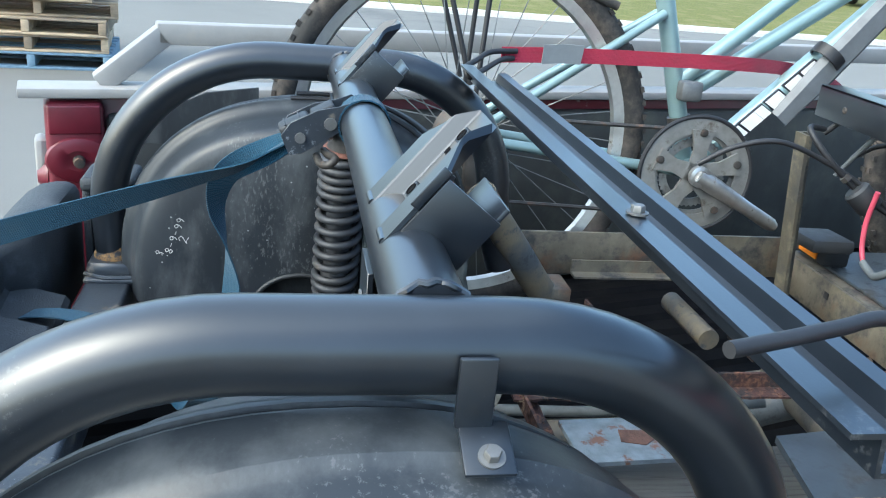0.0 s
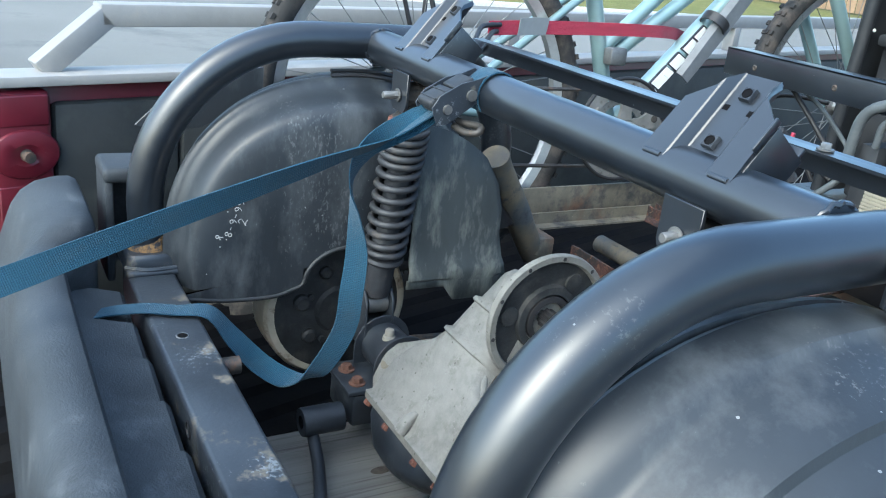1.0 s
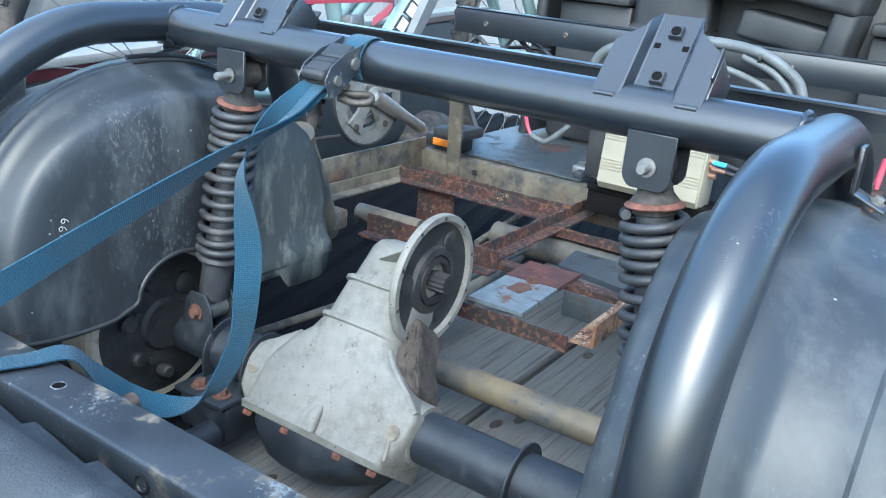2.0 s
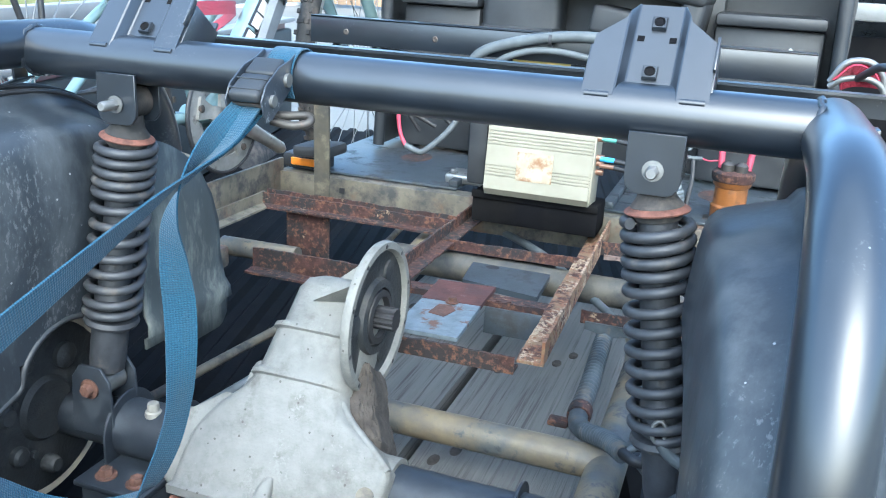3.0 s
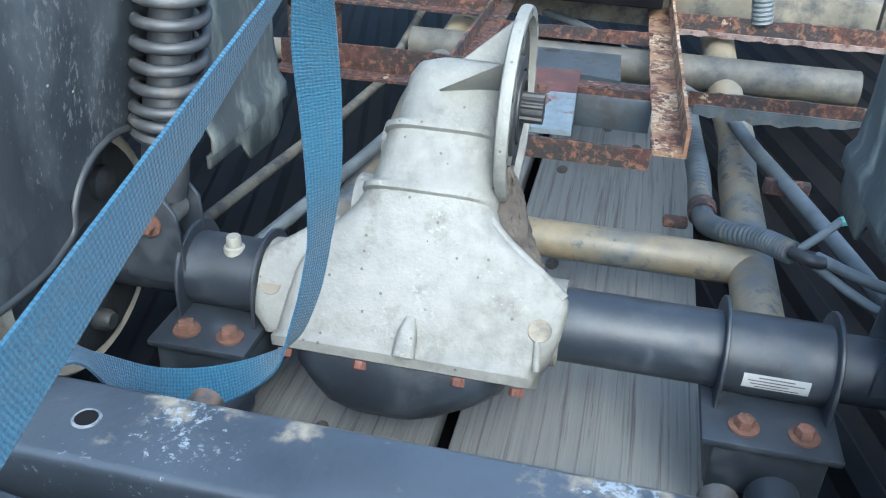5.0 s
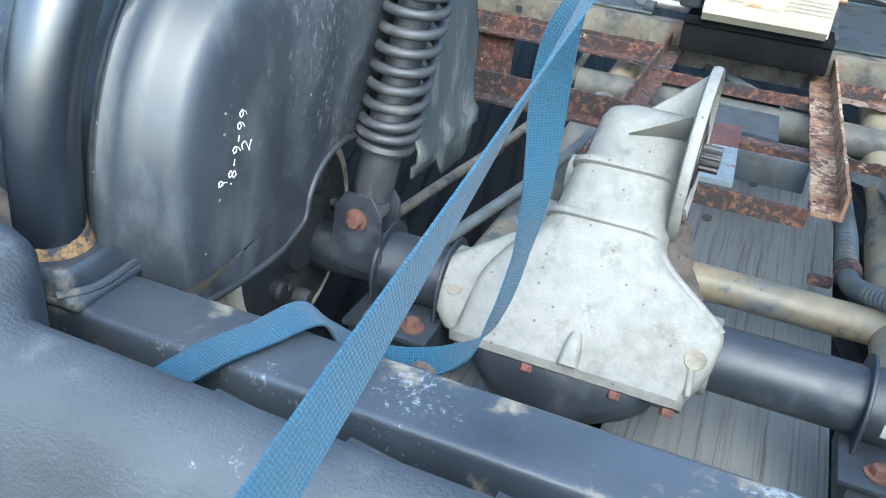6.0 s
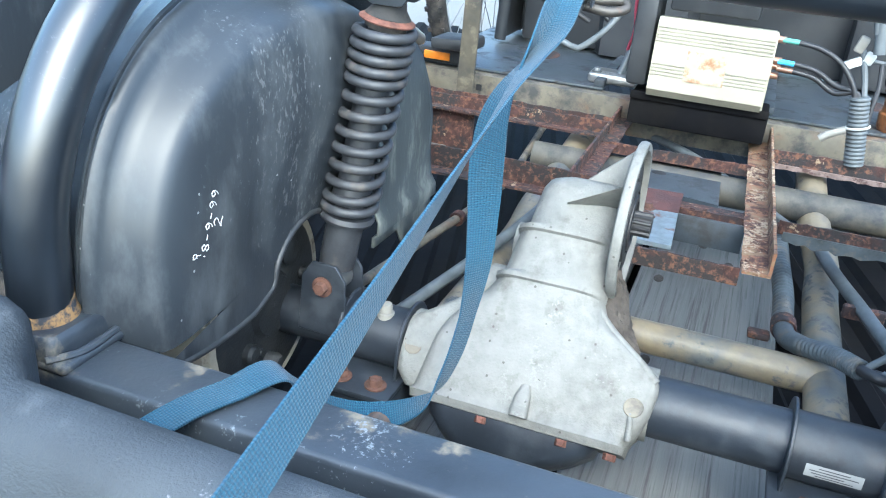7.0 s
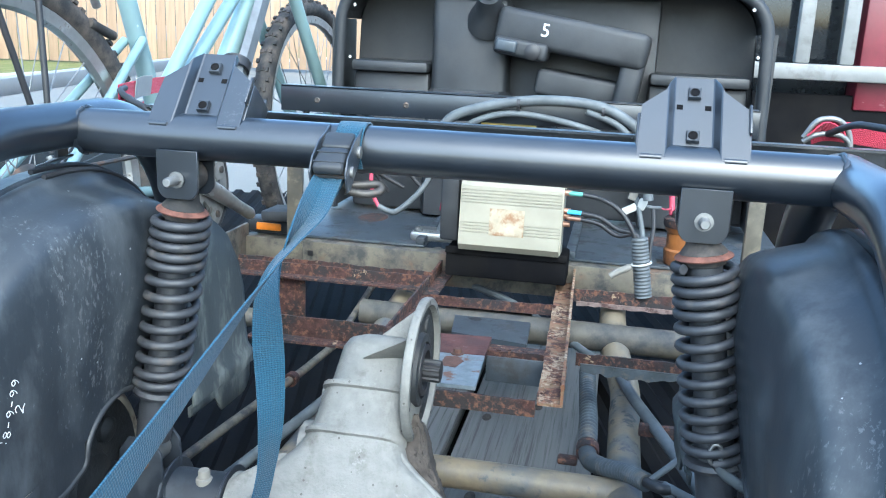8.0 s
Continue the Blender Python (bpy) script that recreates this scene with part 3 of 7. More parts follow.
for yy in (1.2, 2.3):
    tpart("rail_leg", box((-0.05, yy, 0.43), (-0.01, yy + 0.04, 0.51), 0.004), "rack_white", truck)
tpart("tailgate", box((-0.14, -0.62, -0.12), (1.9, -0.10, -0.085), 0.01), "truck_red", truck, "lowered red tailgate")

# chassis beams and wheels under the bed
for x in (0.35, 1.45):
    tpart("chassis_beam", box((x - 0.04, -0.5, -0.24), (x + 0.04, 3.3, -0.082), 0.006), "bed_liner", truck)
for y in (0.6, 2.6):
    tpart("axle_beam", rod((0.0, y, -0.30), (1.8, y, -0.30), 0.035, 16), "iron_dark", truck)
    for x in (0.02, 1.78):
        wm = along((x - 0.1, y, -0.30), (x + 0.1, y, -0.30))
        tyre = tpart("tyre", lathe([(0.19, 0.0), (0.30, 0.0), (0.335, 0.02), (0.35, 0.05), (0.35, 0.15), (0.335, 0.18), (0.30, 0.20), (0.19, 0.20)], 40, wm), "rubber", truck)
        tpart("rim", lathe([(0, 0.06), (0.08, 0.06), (0.10, 0.05), (0.17, 0.06), (0.19, 0.01), (0.195, 0.0), (0.195, 0.20), (0.17, 0.14), (0, 0.14)], 32, wm), "iron_dark", tyre)

# parked cab with an aluminium guard over its rear window
cab = thing("truck_cab", (1.2, 2.3, GROUND), "red pickup cab with a dark rear window and aluminium guard", "truck")
CAB = pose(0.55, 1.75, 0, 0, 0, 6)
for nm, lo, hi, mt in (("cab_wall", (-0.05, 0.10, -0.5), (1.6, 0.9, 0.52), "bed_liner"), ("cab_roof", (-0.05, 0.1, 1.0), (1.6, 1.3, 1.06), "truck_red"),
                       ("rear_window", (0.02, 0.13, 0.52), (1.5, 0.15, 1.0), "glass_dark"), ("window_post", (0.29, 0.05, 0.52), (0.40, 0.13, 1.0), "truck_red"),
                       ("guard_rail", (-0.05, 0.0, 0.60), (1.6, 0.04, 0.645), "guard_alu"), ("guard_rail", (-0.05, 0.0, 0.95), (1.6, 0.04, 0.99), "guard_alu"),
                       ("guard_bar", (0.10, 0.005, 0.645), (0.14, 0.035, 0.95), "guard_alu"), ("guard_bar", (0.22, 0.005, 0.645), (0.26, 0.035, 0.95), "guard_alu"),
                       ("guard_bar", (0.8, 0.005, 0.645), (0.84, 0.035, 0.95), "guard_alu"), ("bulkhead", (-0.05, 0.06, 0.1), (1.6, 0.1, 0.56), "bed_liner")):
    bm = box(lo, hi, 0.006)
    bmesh.ops.transform(bm, matrix=CAB, verts=bm.verts)
    part(nm, bm, mt, cab)

for x, y in ((0.05, 0.75), (1.5, 0.75)):
    wm = CAB @ along((x - 0.1, y, GROUND + 0.33), (x + 0.1, y, GROUND + 0.33))
    tyre = part("tyre", lathe([(0.19, 0.0), (0.30, 0.0), (0.325, 0.03), (0.33, 0.06), (0.33, 0.14), (0.325, 0.17), (0.30, 0.20), (0.19, 0.20)], 40, wm), "rubber", cab)
    part("rim", lathe([(0, 0.07), (0.10, 0.05), (0.17, 0.06), (0.19, 0.01), (0.19, 0.19), (0, 0.13)], 32, wm), "iron_dark", tyre)
bm = box((-0.05, 0.9, -0.42), (1.6, 2.3, 0.42), 0.05, 3)
bm = box((-0.05, 0.12, -0.42), (1.6, 0.9, 0.10), 0.02, 2, bm=bm)
bmesh.ops.transform(bm, matrix=CAB, verts=bm.verts)
part("cab_body", bm, "truck_red", cab, "red painted body and bonnet")
for x in (-0.02, 1.55):
    bm = box((x - 0.03, 1.18, 0.42), (x + 0.03, 1.27, 1.0), 0.01)
    bmesh.ops.transform(bm, matrix=CAB, verts=bm.verts)
    part("windscreen_post", bm, "truck_red", cab)

# ---- boards under the cart ----
def board(x0, x1, y0, y1, label):
    t = thing("plank", ((x0 + x1) / 2, y0, -0.04), label, "plank", "planks under the cart")
    bm = box((x0, y0, -0.038), (x1, y1, 0.0), 0.004, 2)
    part("plank_body", bm, "wood_grey", t)
    r = random.Random(int(x0 * 1000))
    for k in range(7):
        kx, ky = r.uniform(x0 + 0.03, x1 - 0.03), r.uniform(y0 + 0.1, y1 - 0.1)
        kn = lathe([(0.011, 0.0), (0.009, 0.0016), (0, 0.0010)], 14, Matrix.Translation((kx, ky, -0.0004)) @ Matrix.Diagonal((0.8, 1.5, 1, 1)))
        part("knot", kn, "mud", t)
    return t


board(-0.043, 0.19, -0.33, 1.1, "weathered grey plank with knots and dark grain")
board(-0.30, -0.060, -0.33, 1.1, "weathered grey plank beside a narrow gap")

# ---- cart frame ----
R = 0.0245
TY, TZ = 0.022, 0.562
cart = thing("cart_frame", (0, 0, 0), "black steel golf cart frame with hoops and rusty battery rack", "cart frame")
part("cross_tube", tube([(-0.392, TY, TZ), (0.392, TY, TZ)], R, 40), "black_paint", cart, "satin black cross tube")


def hoop_path(x, foot, lean, bend, top, front, splay):
    zb = top - bend
    yb = foot + lean * (zb - 0.25)
    p = [(x, foot, 0.235), (x, foot + lean * (zb - 0.25) * 0.5, (zb + 0.25) / 2)]
    for k in range(0, 17):
        a = math.pi - k * math.pi / 32
        p.append((x, yb + bend + bend * math.cos(a), zb + bend * math.sin(a)))
    for k in range(0, 17):
        a = math.pi / 2 - k * math.pi / 32
        p.append((x, front - 0.178 + 0.178 * math.cos(a), top - 0.178 + 0.178 * math.sin(a)))
    p += [(x, front + 0.008, 0.33), (x, front + 0.028, 0.27)]
    # the rear leg spreads outwards towards its foot
    return [(a + splay * max(0.0, 0.50 - c) / 0.25 * (b < foot + 0.12), b, c) for a, b, c in p]


HOOP_FOOT = {-1: -0.300, 1: -0.274}
HOOPS = {-1: (0.4095, -0.300, -0.04, 0.2265, 0.567, 0.252, -0.020), 1: (0.4055, -0.274, 0.03, 0.192, 0.5575, 0.240, 0.0)}


for sx in (-1, 1):
    part("hoop", tube(hoop_path(sx * HOOPS[sx][0], *HOOPS[sx][1:]), R + (0.0005 if sx < 0 else 0.002), 40), "black_paint", cart, "bent black tube hoop over the wheel")
    # rough weld bead where the tube meets the hoop
    bead = []
    for k in range(40):
        a = 2 * math.pi * k / 40
        rr = R + 0.0006 + 0.0006 * math.sin(k * 2.7)
        bead.append((sx * (0.390 + 0.0012 * math.sin(k * 1.9)), TY + rr * math.cos(a), TZ + rr * math.sin(a)))
    part("weld_bead", tube(bead, 0.0026, 8, closed=True), "black_paint", cart)
    # strap tab that holds the wheel liner to the hoop
    x = sx * 0.436
    bm = box((x - 0.002, 0.030, 0.526), (x + 0.002, 0.050, 0.566), 0.001)
    tilt = Matrix.Translation((x, 0.047, 0.5275)) @ Matrix.Rotation(radians(23 * sx), 4, "Y")
    bm = box((-0.002 if sx > 0 else -0.034, -0.015, -0.003), (0.030 if sx > 0 else 0.002, 0.012, 0.0), 0.001, m=tilt, bm=bm)
    part("liner_tab", bm, "black_paint", cart, "small welded tab with a bolt")
    hex_bolt(tilt @ Vector((sx * 0.020, 0, 0)), tilt.to_3x3() @ Vector((0, 0, 1)), 0.0085, "zinc", cart)

# seat-back brackets: folded plates leaning forward
def bracket(x):
    lean = math.atan2(0.032, 0.040)
    m = Matrix.Translation((x, 0.0, TZ + 0.012)) @ Matrix.Rotation(-lean, 4, "X")
    t = 0.0032
    h = 0.104
    # folded sheet: two wings and a recessed web; the wings' upper corners are cut off
    levels = []
    for z, w in ((0.004, 0.052), (h * 0.30, 0.0515), (h * 0.60, 0.050), (h, 0.0275)):
        q = [(-w, 0), (-0.026, 0), (-0.0245, 0.001), (-0.0195, 0.010), (-0.018, 0.011), (0.018, 0.011), (0.0195, 0.010), (0.0245, 0.001), (0.026, 0), (w, 0), (w, t), (0.0275, t), (0.0260, t + 0.001), (0.0215, 0.0105 + t), (0.019, 0.011 + t),
             (-0.019, 0.011 + t), (-0.0215, 0.0105 + t), (-0.0260, t + 0.001), (-0.0275, t), (-w, t)]
        levels.append([m @ Vector((u, v, z - (3.0 * max(0.0, abs(u) - 0.0200) if z == h else 0.0))) for u, v in q])
    p = part("seat_bracket", loft(levels), "black_paint", cart, "folded black steel bracket with two nuts", 25)
    part("gusset", box((0.0505, 0.0035, 0.006), (0.0535, 0.050, 0.062), 0.001, m=m), "black_paint", p)
    part("gusset", box((-0.0535, 0.0035, 0.006), (-0.0505, 0.042, 0.055), 0.001, m=m), "black_paint", p)
    part("hinge_plate", box((-0.02, 0.046, 0.022), (0.0500, 0.050, 0.072), 0.001, m=m), "black_paint", p)
    part("stop_tab", box((0.0505, -0.004, 0.034), (0.0530, 0.0030, 0.066), 0.0008, m=m), "black_paint", p)
    for x2 in (-0.039, 0.039):
        part("foot_weld", rod(m @ Vector((x2 - 0.010, 0.0015, 0.004)), m @ Vector((x2 + 0.010, 0.0015, 0.004)), 0.0030, 10), "black_paint", p)
    for x2 in (-0.0135, 0.0135):
        part("slot", box((x2 - 0.003, 0.0106, 0.066), (x2 + 0.003, 0.0112, 0.0715), 0.0, m=m), "bed_liner", p)
    part("weld_bead", tube([m @ Vector((u, 0.0095 + 0.001 * math.sin(k * 2.1), 0.008 + 0.001 * math.sin(k * 1.3))) for k, u in enumerate(-0.016 + 0.002 * i for i in range(17))], 0.0026, 8), "black_paint", p)
    for z in (0.034, 0.084):
        q = m @ Vector((0.0, 0.011, z))
        w = (m.to_3x3() @ Vector((0, -1, 0)))
        nm = along(q, q + w) @ Matrix.Rotation(radians(45), 4, "Z")
        nut = lathe([(0.0, 0.0), (0.0086, 0.0), (0.0086, 0.0036), (0.0078, 0.0045), (0.0, 0.0045)], 4, nm)
        part("nut", nut, "axle_black", p)
        part("nut_bore", lathe([(0.0048, 0.0043), (0.0046, 0.0052), (0.0038, 0.0052), (0.0036, 0.0047), (0, 0.0047)], 16, nm), "bed_liner", p)
    return p


bracket(-0.254)
bracket(0.254)

# clevis tabs under the tube, with the shock bolts
for sx in (-1, 1):
    x = sx * 0.27
    for y in (-0.004, 0.034):
        prof = [(-0.0235, 0.0), (0.0235, 0.0), (0.0235, -0.040), (0.0220, -0.045), (0.018, -0.050), (0.014, -0.052), (-0.014, -0.052), (-0.018, -0.050), (-0.0220, -0.045), (-0.0235, -0.040)]
        part("clevis_tab", prism(prof, 0.004, Matrix.Translation((x, y + 0.004, TZ - 0.012)) @ Matrix.Rotation(radians(90), 4, "X"), None, 0.0005), "black_paint", cart)
    bolt = hex_bolt((x, -0.005, 0.519), (0, -1, 0), 0.0105, "zinc", cart, "shock_bolt", "zinc hex bolt")
    part("bolt_end", lathe([(0.0052, 0.0), (0.0052, 0.016 if sx < 0 else 0.009), (0.0040, 0.018 if sx < 0 else 0.011), (0, 0.018 if sx < 0 else 0.011)], 14, along((x, -0.009, 0.519), (x, -1, 0.519))), "zinc", bolt)

# rear crossmember: box section, worn
cm = box((-0.43, -0.335, 0.185), (0.43, -0.272, 0.243), 0.006, 3)
cross = part("rear_crossmember", cm, "worn_steel", cart, "worn black box-section crossmember")
part("bolt_hole", lathe([(0.0066, 0.0001), (0.0062, 0.0005), (0, 0.0005)], 24, Matrix.Translation((-0.189, -0.304, 0.2432))), "bed_liner", cross)
part("hole_rim", lathe([(0.0082, -0.0002), (0.0075, 0.0007), (0.0068, 0.0008), (0.0061, 0.0002)], 28, Matrix.Translation((-0.189, -0.304, 0.2432))), "rim_worn", cross, "paint worn pale round the hole")
part("bolt_hole", lathe([(0.011, 0.0), (0.008, 0.001), (0.006, -0.002), (0, -0.003)], 24, along((-0.02, -0.3355, 0.222), (-0.02, -0.4, 0.222))), "cable_black", cross)
part("bolt_hole", lathe([(0.0085, 0.0001), (0.0080, 0.0004), (0, 0.0004)], 24, Matrix.Translation((0.19, -0.304, 0.2432))), "bed_liner", cross)
for sx in (-1, 1):
    fy, fx = HOOP_FOOT[sx], sx * (0.428 if sx < 0 else 0.4055)
    # pressed saddle on the beam, a smaller cap on it, then the tube with its rusty weld
    foot = part("foot_plate", box((fx - 0.046, fy - 0.036, 0.240), (fx + 0.052, fy + 0.040, 0.2495), 0.004, 3), "worn_steel", cart, "scuffed pressed foot plate")
    bm = loft([[(fx + u * q + (0.004 * (1 - q)), fy + v * q, z) for u, v in ((-0.040, -0.030), (-0.034, -0.035), (0.034, -0.035), (0.040, -0.030), (0.042, 0.030), (0.036, 0.035), (-0.034, 0.035), (-0.040, 0.030))] for z, q in ((0.248, 1.0), (0.256, 0.98), (0.264, 0.94), (0.2675, 0.86))])
    part("foot_cap", bm, "worn_steel", foot)
    part("cap_lip", tube(smooth_path([(fx + 0.034, fy - 0.036, 0.2505), (fx + 0.048, fy - 0.010, 0.2505), (fx + 0.047, fy + 0.030, 0.2505)], 5), 0.0034, 8), "worn_steel", foot)
    part("rust_ring", lathe([(R + 0.0050, -0.003), (R + 0.0042, 0.004), (R + 0.0020, 0.008), (R + 0.0014, 0.013), (R + 0.0009, 0.019), (R + 0.0001, 0.021)], 28, Matrix.Translation((fx, fy, 0.268))), "foot_rust", cart)
    part("stub", rod((sx * 0.15, -0.27, 0.215), (sx * 0.15, -0.245, 0.215), 0.011, 16), "iron_dark", cart)


# tan chassis tubes
CZ = 0.07
for sx in (-1, 1):
    x = sx * 0.236
    pts = smooth_path([(x, 0.03, CZ), (x, 0.2, CZ), (x, 0.50, CZ), (x, 0.60, CZ + 0.02), (x - sx * 0.02, 0.68, CZ + 0.06), (x - sx * 0.03, 0.80, CZ + 0.09), (x - sx * 0.03, 1.1, CZ + 0.10)], 8)
    part("chassis_tube", tube(pts, 0.0255, 24), "tan_paint", cart, "tan painted chassis tube, scuffed")
for sx in (-1, 1):
    part("spring_eye", lathe([(0.010, 0.0), (0.020, 0.0), (0.021, 0.003), (0.021, 0.06), (0.010, 0.06)], 28, along((sx * 0.228, -0.132, 0.062), (sx * 0.228, 1, 0.062))), "axle_black", cart, "dark greasy spring eye")
    part("spring_leaf", tube(smooth_path([(sx * 0.228, -0.115, 0.045), (sx * 0.17, -0.125, 0.025), (sx * 0.09, -0.15, 0.010)], 4), 0.009, 10), "axle_black", cart)
part("chassis_cross_tube", tube([(-0.235, 0.268, CZ + 0.005), (0.235, 0.268, CZ + 0.005)], 0.022, 24), "tan_paint", cart, "tan painted cross tube")
part("chassis_cross_tube", tube([(-0.60, 0.675, 0.124), (-0.435, 0.675, 0.126)], 0.019, 24), "tan_paint", cart)
# the shade on this tube is in its colour
part("chassis_cross_tube", tube([(-0.27, 0.70, 0.152), (0.40, 0.70, 0.152)], 0.026, 24), "tan_shaded", cart, "grimy tan cross tube under the rack, darkened for shade")
for sx in (-1,):
    part("strut", tube(smooth_path([(sx * 0.366, 0.224, 0.400), (sx * 0.377, 0.243, 0.372), (sx * 0.397, 0.297, 0.300), (sx * 0.418, 0.342, 0.238), (sx * 0.440, 0.382, 0.190)], 5), 0.0235, 20), "tan_paint", cart, "tan painted upright tube")
    part("strut_foot", box((sx * 0.440 - 0.034, 0.362, 0.196), (sx * 0.440 + 0.034, 0.402, 0.232), 0.006), "tan_rail", cart)


def angle_bar(a, c, w, h, t=0.005, flip=1, worn=1.0):
    """L bar from a to c: a flat flange and an upright one, with edges eaten by rust and scales on its faces."""
    a, c = Vector(a), Vector(c)
    d = (c - a)
    L = d.length
    m = Matrix.Translation(a) @ Matrix.Rotation(math.atan2(d.y, d.x), 4, "Z")
    r = random.Random(int(L * 1e4) + int(a.x * 1e3))
    n = max(3, int(L / 0.009))
    rings = []
    e1 = e2 = 0.0
    for k in range(n + 1):
        e1 = 0.55 * e1 + worn * r.uniform(-0.0016, 0.0010)
        e2 = 0.55 * e2 + worn * r.uniform(-0.0016, 0.0010)
        x = L * k / n
        q = [(0, -t), (w + e1, -t), (w + e1 * 0.7, -t * 0.1), (t, 0), (t, h + e2), (0, h + e2 * 0.8)]
        rings.append([m @ Vector((x, flip * u, v)) for u, v in q])
    bm = loft(rings)
    for k in range(int(worn * L / 0.008)):
        side, rise = r.choice([(0.30, 0.0), (0.55, 0.0), (0.8, 0.0), (0.0, 0.35), (0.0, 0.7)])
        p = m @ Vector((r.uniform(0.01, L - 0.01), flip * w * side if side else flip * r.choice([0.0, t]), h * rise))
        q = r.uniform(0.0015, 0.0055)
        flake = Matrix.Translation(p) @ Matrix.Rotation(math.atan2(d.y, d.x), 4, "Z") @ Matrix.Rotation(r.uniform(-0.25, 0.25) + (math.pi / 2 if rise else 0.0), 4, "X") @ Matrix.Rotation(r.uniform(-0.6, 0.6), 4, "Z")
        bm = box((-q, -q * 0.6, -0.0007), (q, q * 0.6, 0.0007), 0, 1, flake, bm)
    return bm


RZ = 0.20
for a, c, w, h, fl, mt in (((-0.56, 0.755, RZ), (-0.15, 0.755, RZ), 0.028, 0.022, -1, "rust"),
                           ((-0.56, 0.775, RZ + 0.012), (-0.15, 0.775, RZ + 0.012), 0.02, 0.012, 1, "rust"),
                           ((-0.56, 0.45, RZ), (-0.56, 0.76, RZ), 0.028, 0.022, -1, "tan_rail"),
                           ((-0.37, 0.415, RZ), (-0.10, 0.415, RZ), 0.03, 0.032, -1, "rust"),
                           ((-0.155, 0.24, RZ), (-0.155, 0.88, RZ), 0.03, 0.022, -1, "rust"),
                           ((0.143, 0.262, RZ), (0.125, 0.88, RZ), 0.036, 0.030, 1, "rust_flaky"),
                           ((-0.155, 0.252, RZ - 0.016), (0.106, 0.256, RZ - 0.016), 0.026, 0.020, 1, "rust"),
                           ((-0.155, 0.692, RZ - 0.012), (0.100, 0.700, RZ - 0.012), 0.045, 0.016, 1, "rust"),
                           ((-0.15, 0.440, RZ - 0.006), (0.106, 0.446, RZ - 0.006), 0.044, 0.006, 1, "rust"),
                           ((0.125, 0.765, RZ), (0.48, 0.765, RZ), 0.03, 0.022, 1, "rust"),
                           ((0.150, 0.475, RZ - 0.018), (0.48, 0.475, RZ - 0.018), 0.040, 0.018, 1, "rust"),
                           ((0.48, 0.44, RZ), (0.48, 0.77, RZ), 0.03, 0.02, 1, "rust")):
    part("rack_bar", angle_bar(a, c, w, h, 0.004, fl, 0.25 if mt == "tan_rail" else 1.0), mt, cart, "flaking rusty angle bar")
rag = random.Random(9)
hem = [(0.158 + 0.0107 * k, 0.171 + rag.uniform(-0.003, 0.003) - 0.005 * math.sin(k * 0.22)) for k in range(31)]
part("bar_flange", prism([(0.158, 0.183), (0.480, 0.183)][::-1] + hem, 0.003, Matrix.Translation((0, 0.4745, 0)) @ Matrix.Rotation(radians(90), 4, "X")), "conduit_dirty", cart, "ragged pale flange hanging from the side bar")
hem = [(0.135 + 0.0115 * k, 0.190 + rag.uniform(-0.0015, 0.0015)) for k in range(31)]
part("bar_flange", prism([(0.135, 0.198), (0.480, 0.198)][::-1] + hem, 0.003, Matrix.Translation((0, 0.7645, 0)) @ Matrix.Rotation(radians(90), 4, "X")), "pale_scale", cart, "pale flaking edge of the far bar")
part("bar_web", box((0.012, 0.436, 0.150), (0.106, 0.440, 0.192), 0.001), "plate_dark", cart, "dark web hanging from the middle bar")
bm = prism([(-0.072, 0.283), (0.019, 0.286), (0.013, 0.410), (-0.076, 0.402)], 0.006, Matrix.Translation((0, 0, RZ - 0.004)))
p = part("mount_plate", bm, "blue_grey_rust", cart, "blue-grey plate peeling to rust")
part("rusted_half", prism([(-0.076, 0.4023), (0.013, 0.4103), (0.011, 0.496), (-0.080, 0.487)], 0.007, Matrix.Translation((0, 0, RZ - 0.004))), "rust_red", p, "rust-red upper half of the plate")
part("rust_scab", prism([(-0.047, 0.352), (-0.022, 0.347), (-0.014, 0.376), (-0.026, 0.392), (-0.044, 0.388)], 0.0012, Matrix.Translation((0, 0, RZ + 0.002))), "rust_orange", p, "orange rust scab on the plate")
hex_bolt((-0.029, 0.404, RZ + 0.003), (0, 0, 1), 0.012, "rust_orange", p)
p = part("mount_plate", prism([(-0.073, 0.588), (0.063, 0.563), (0.055, 0.737), (-0.091, 0.737)], 0.010, Matrix.Translation((0, 0, 0.162))), "plate_dark", cart, "dark grey plate with holes")
part("plate_hole", lathe([(0.011, 0.0002), (0.010, 0.0006), (0, 0.0006)], 20, Matrix.Translation((-0.044, 0.67, 0.172)) @ Matrix.Diagonal((1.15, 0.9, 1, 1))), "cable_black", p)
hex_bolt((-0.012, 0.722, 0.172), (0, 0, 1), 0.014, "greasy_iron", p)
part("hanging_plate", box((-0.500, 0.748, 0.098), (-0.405, 0.752, 0.199), 0.001), "rust", cart, "rusty plate hanging from the rack")
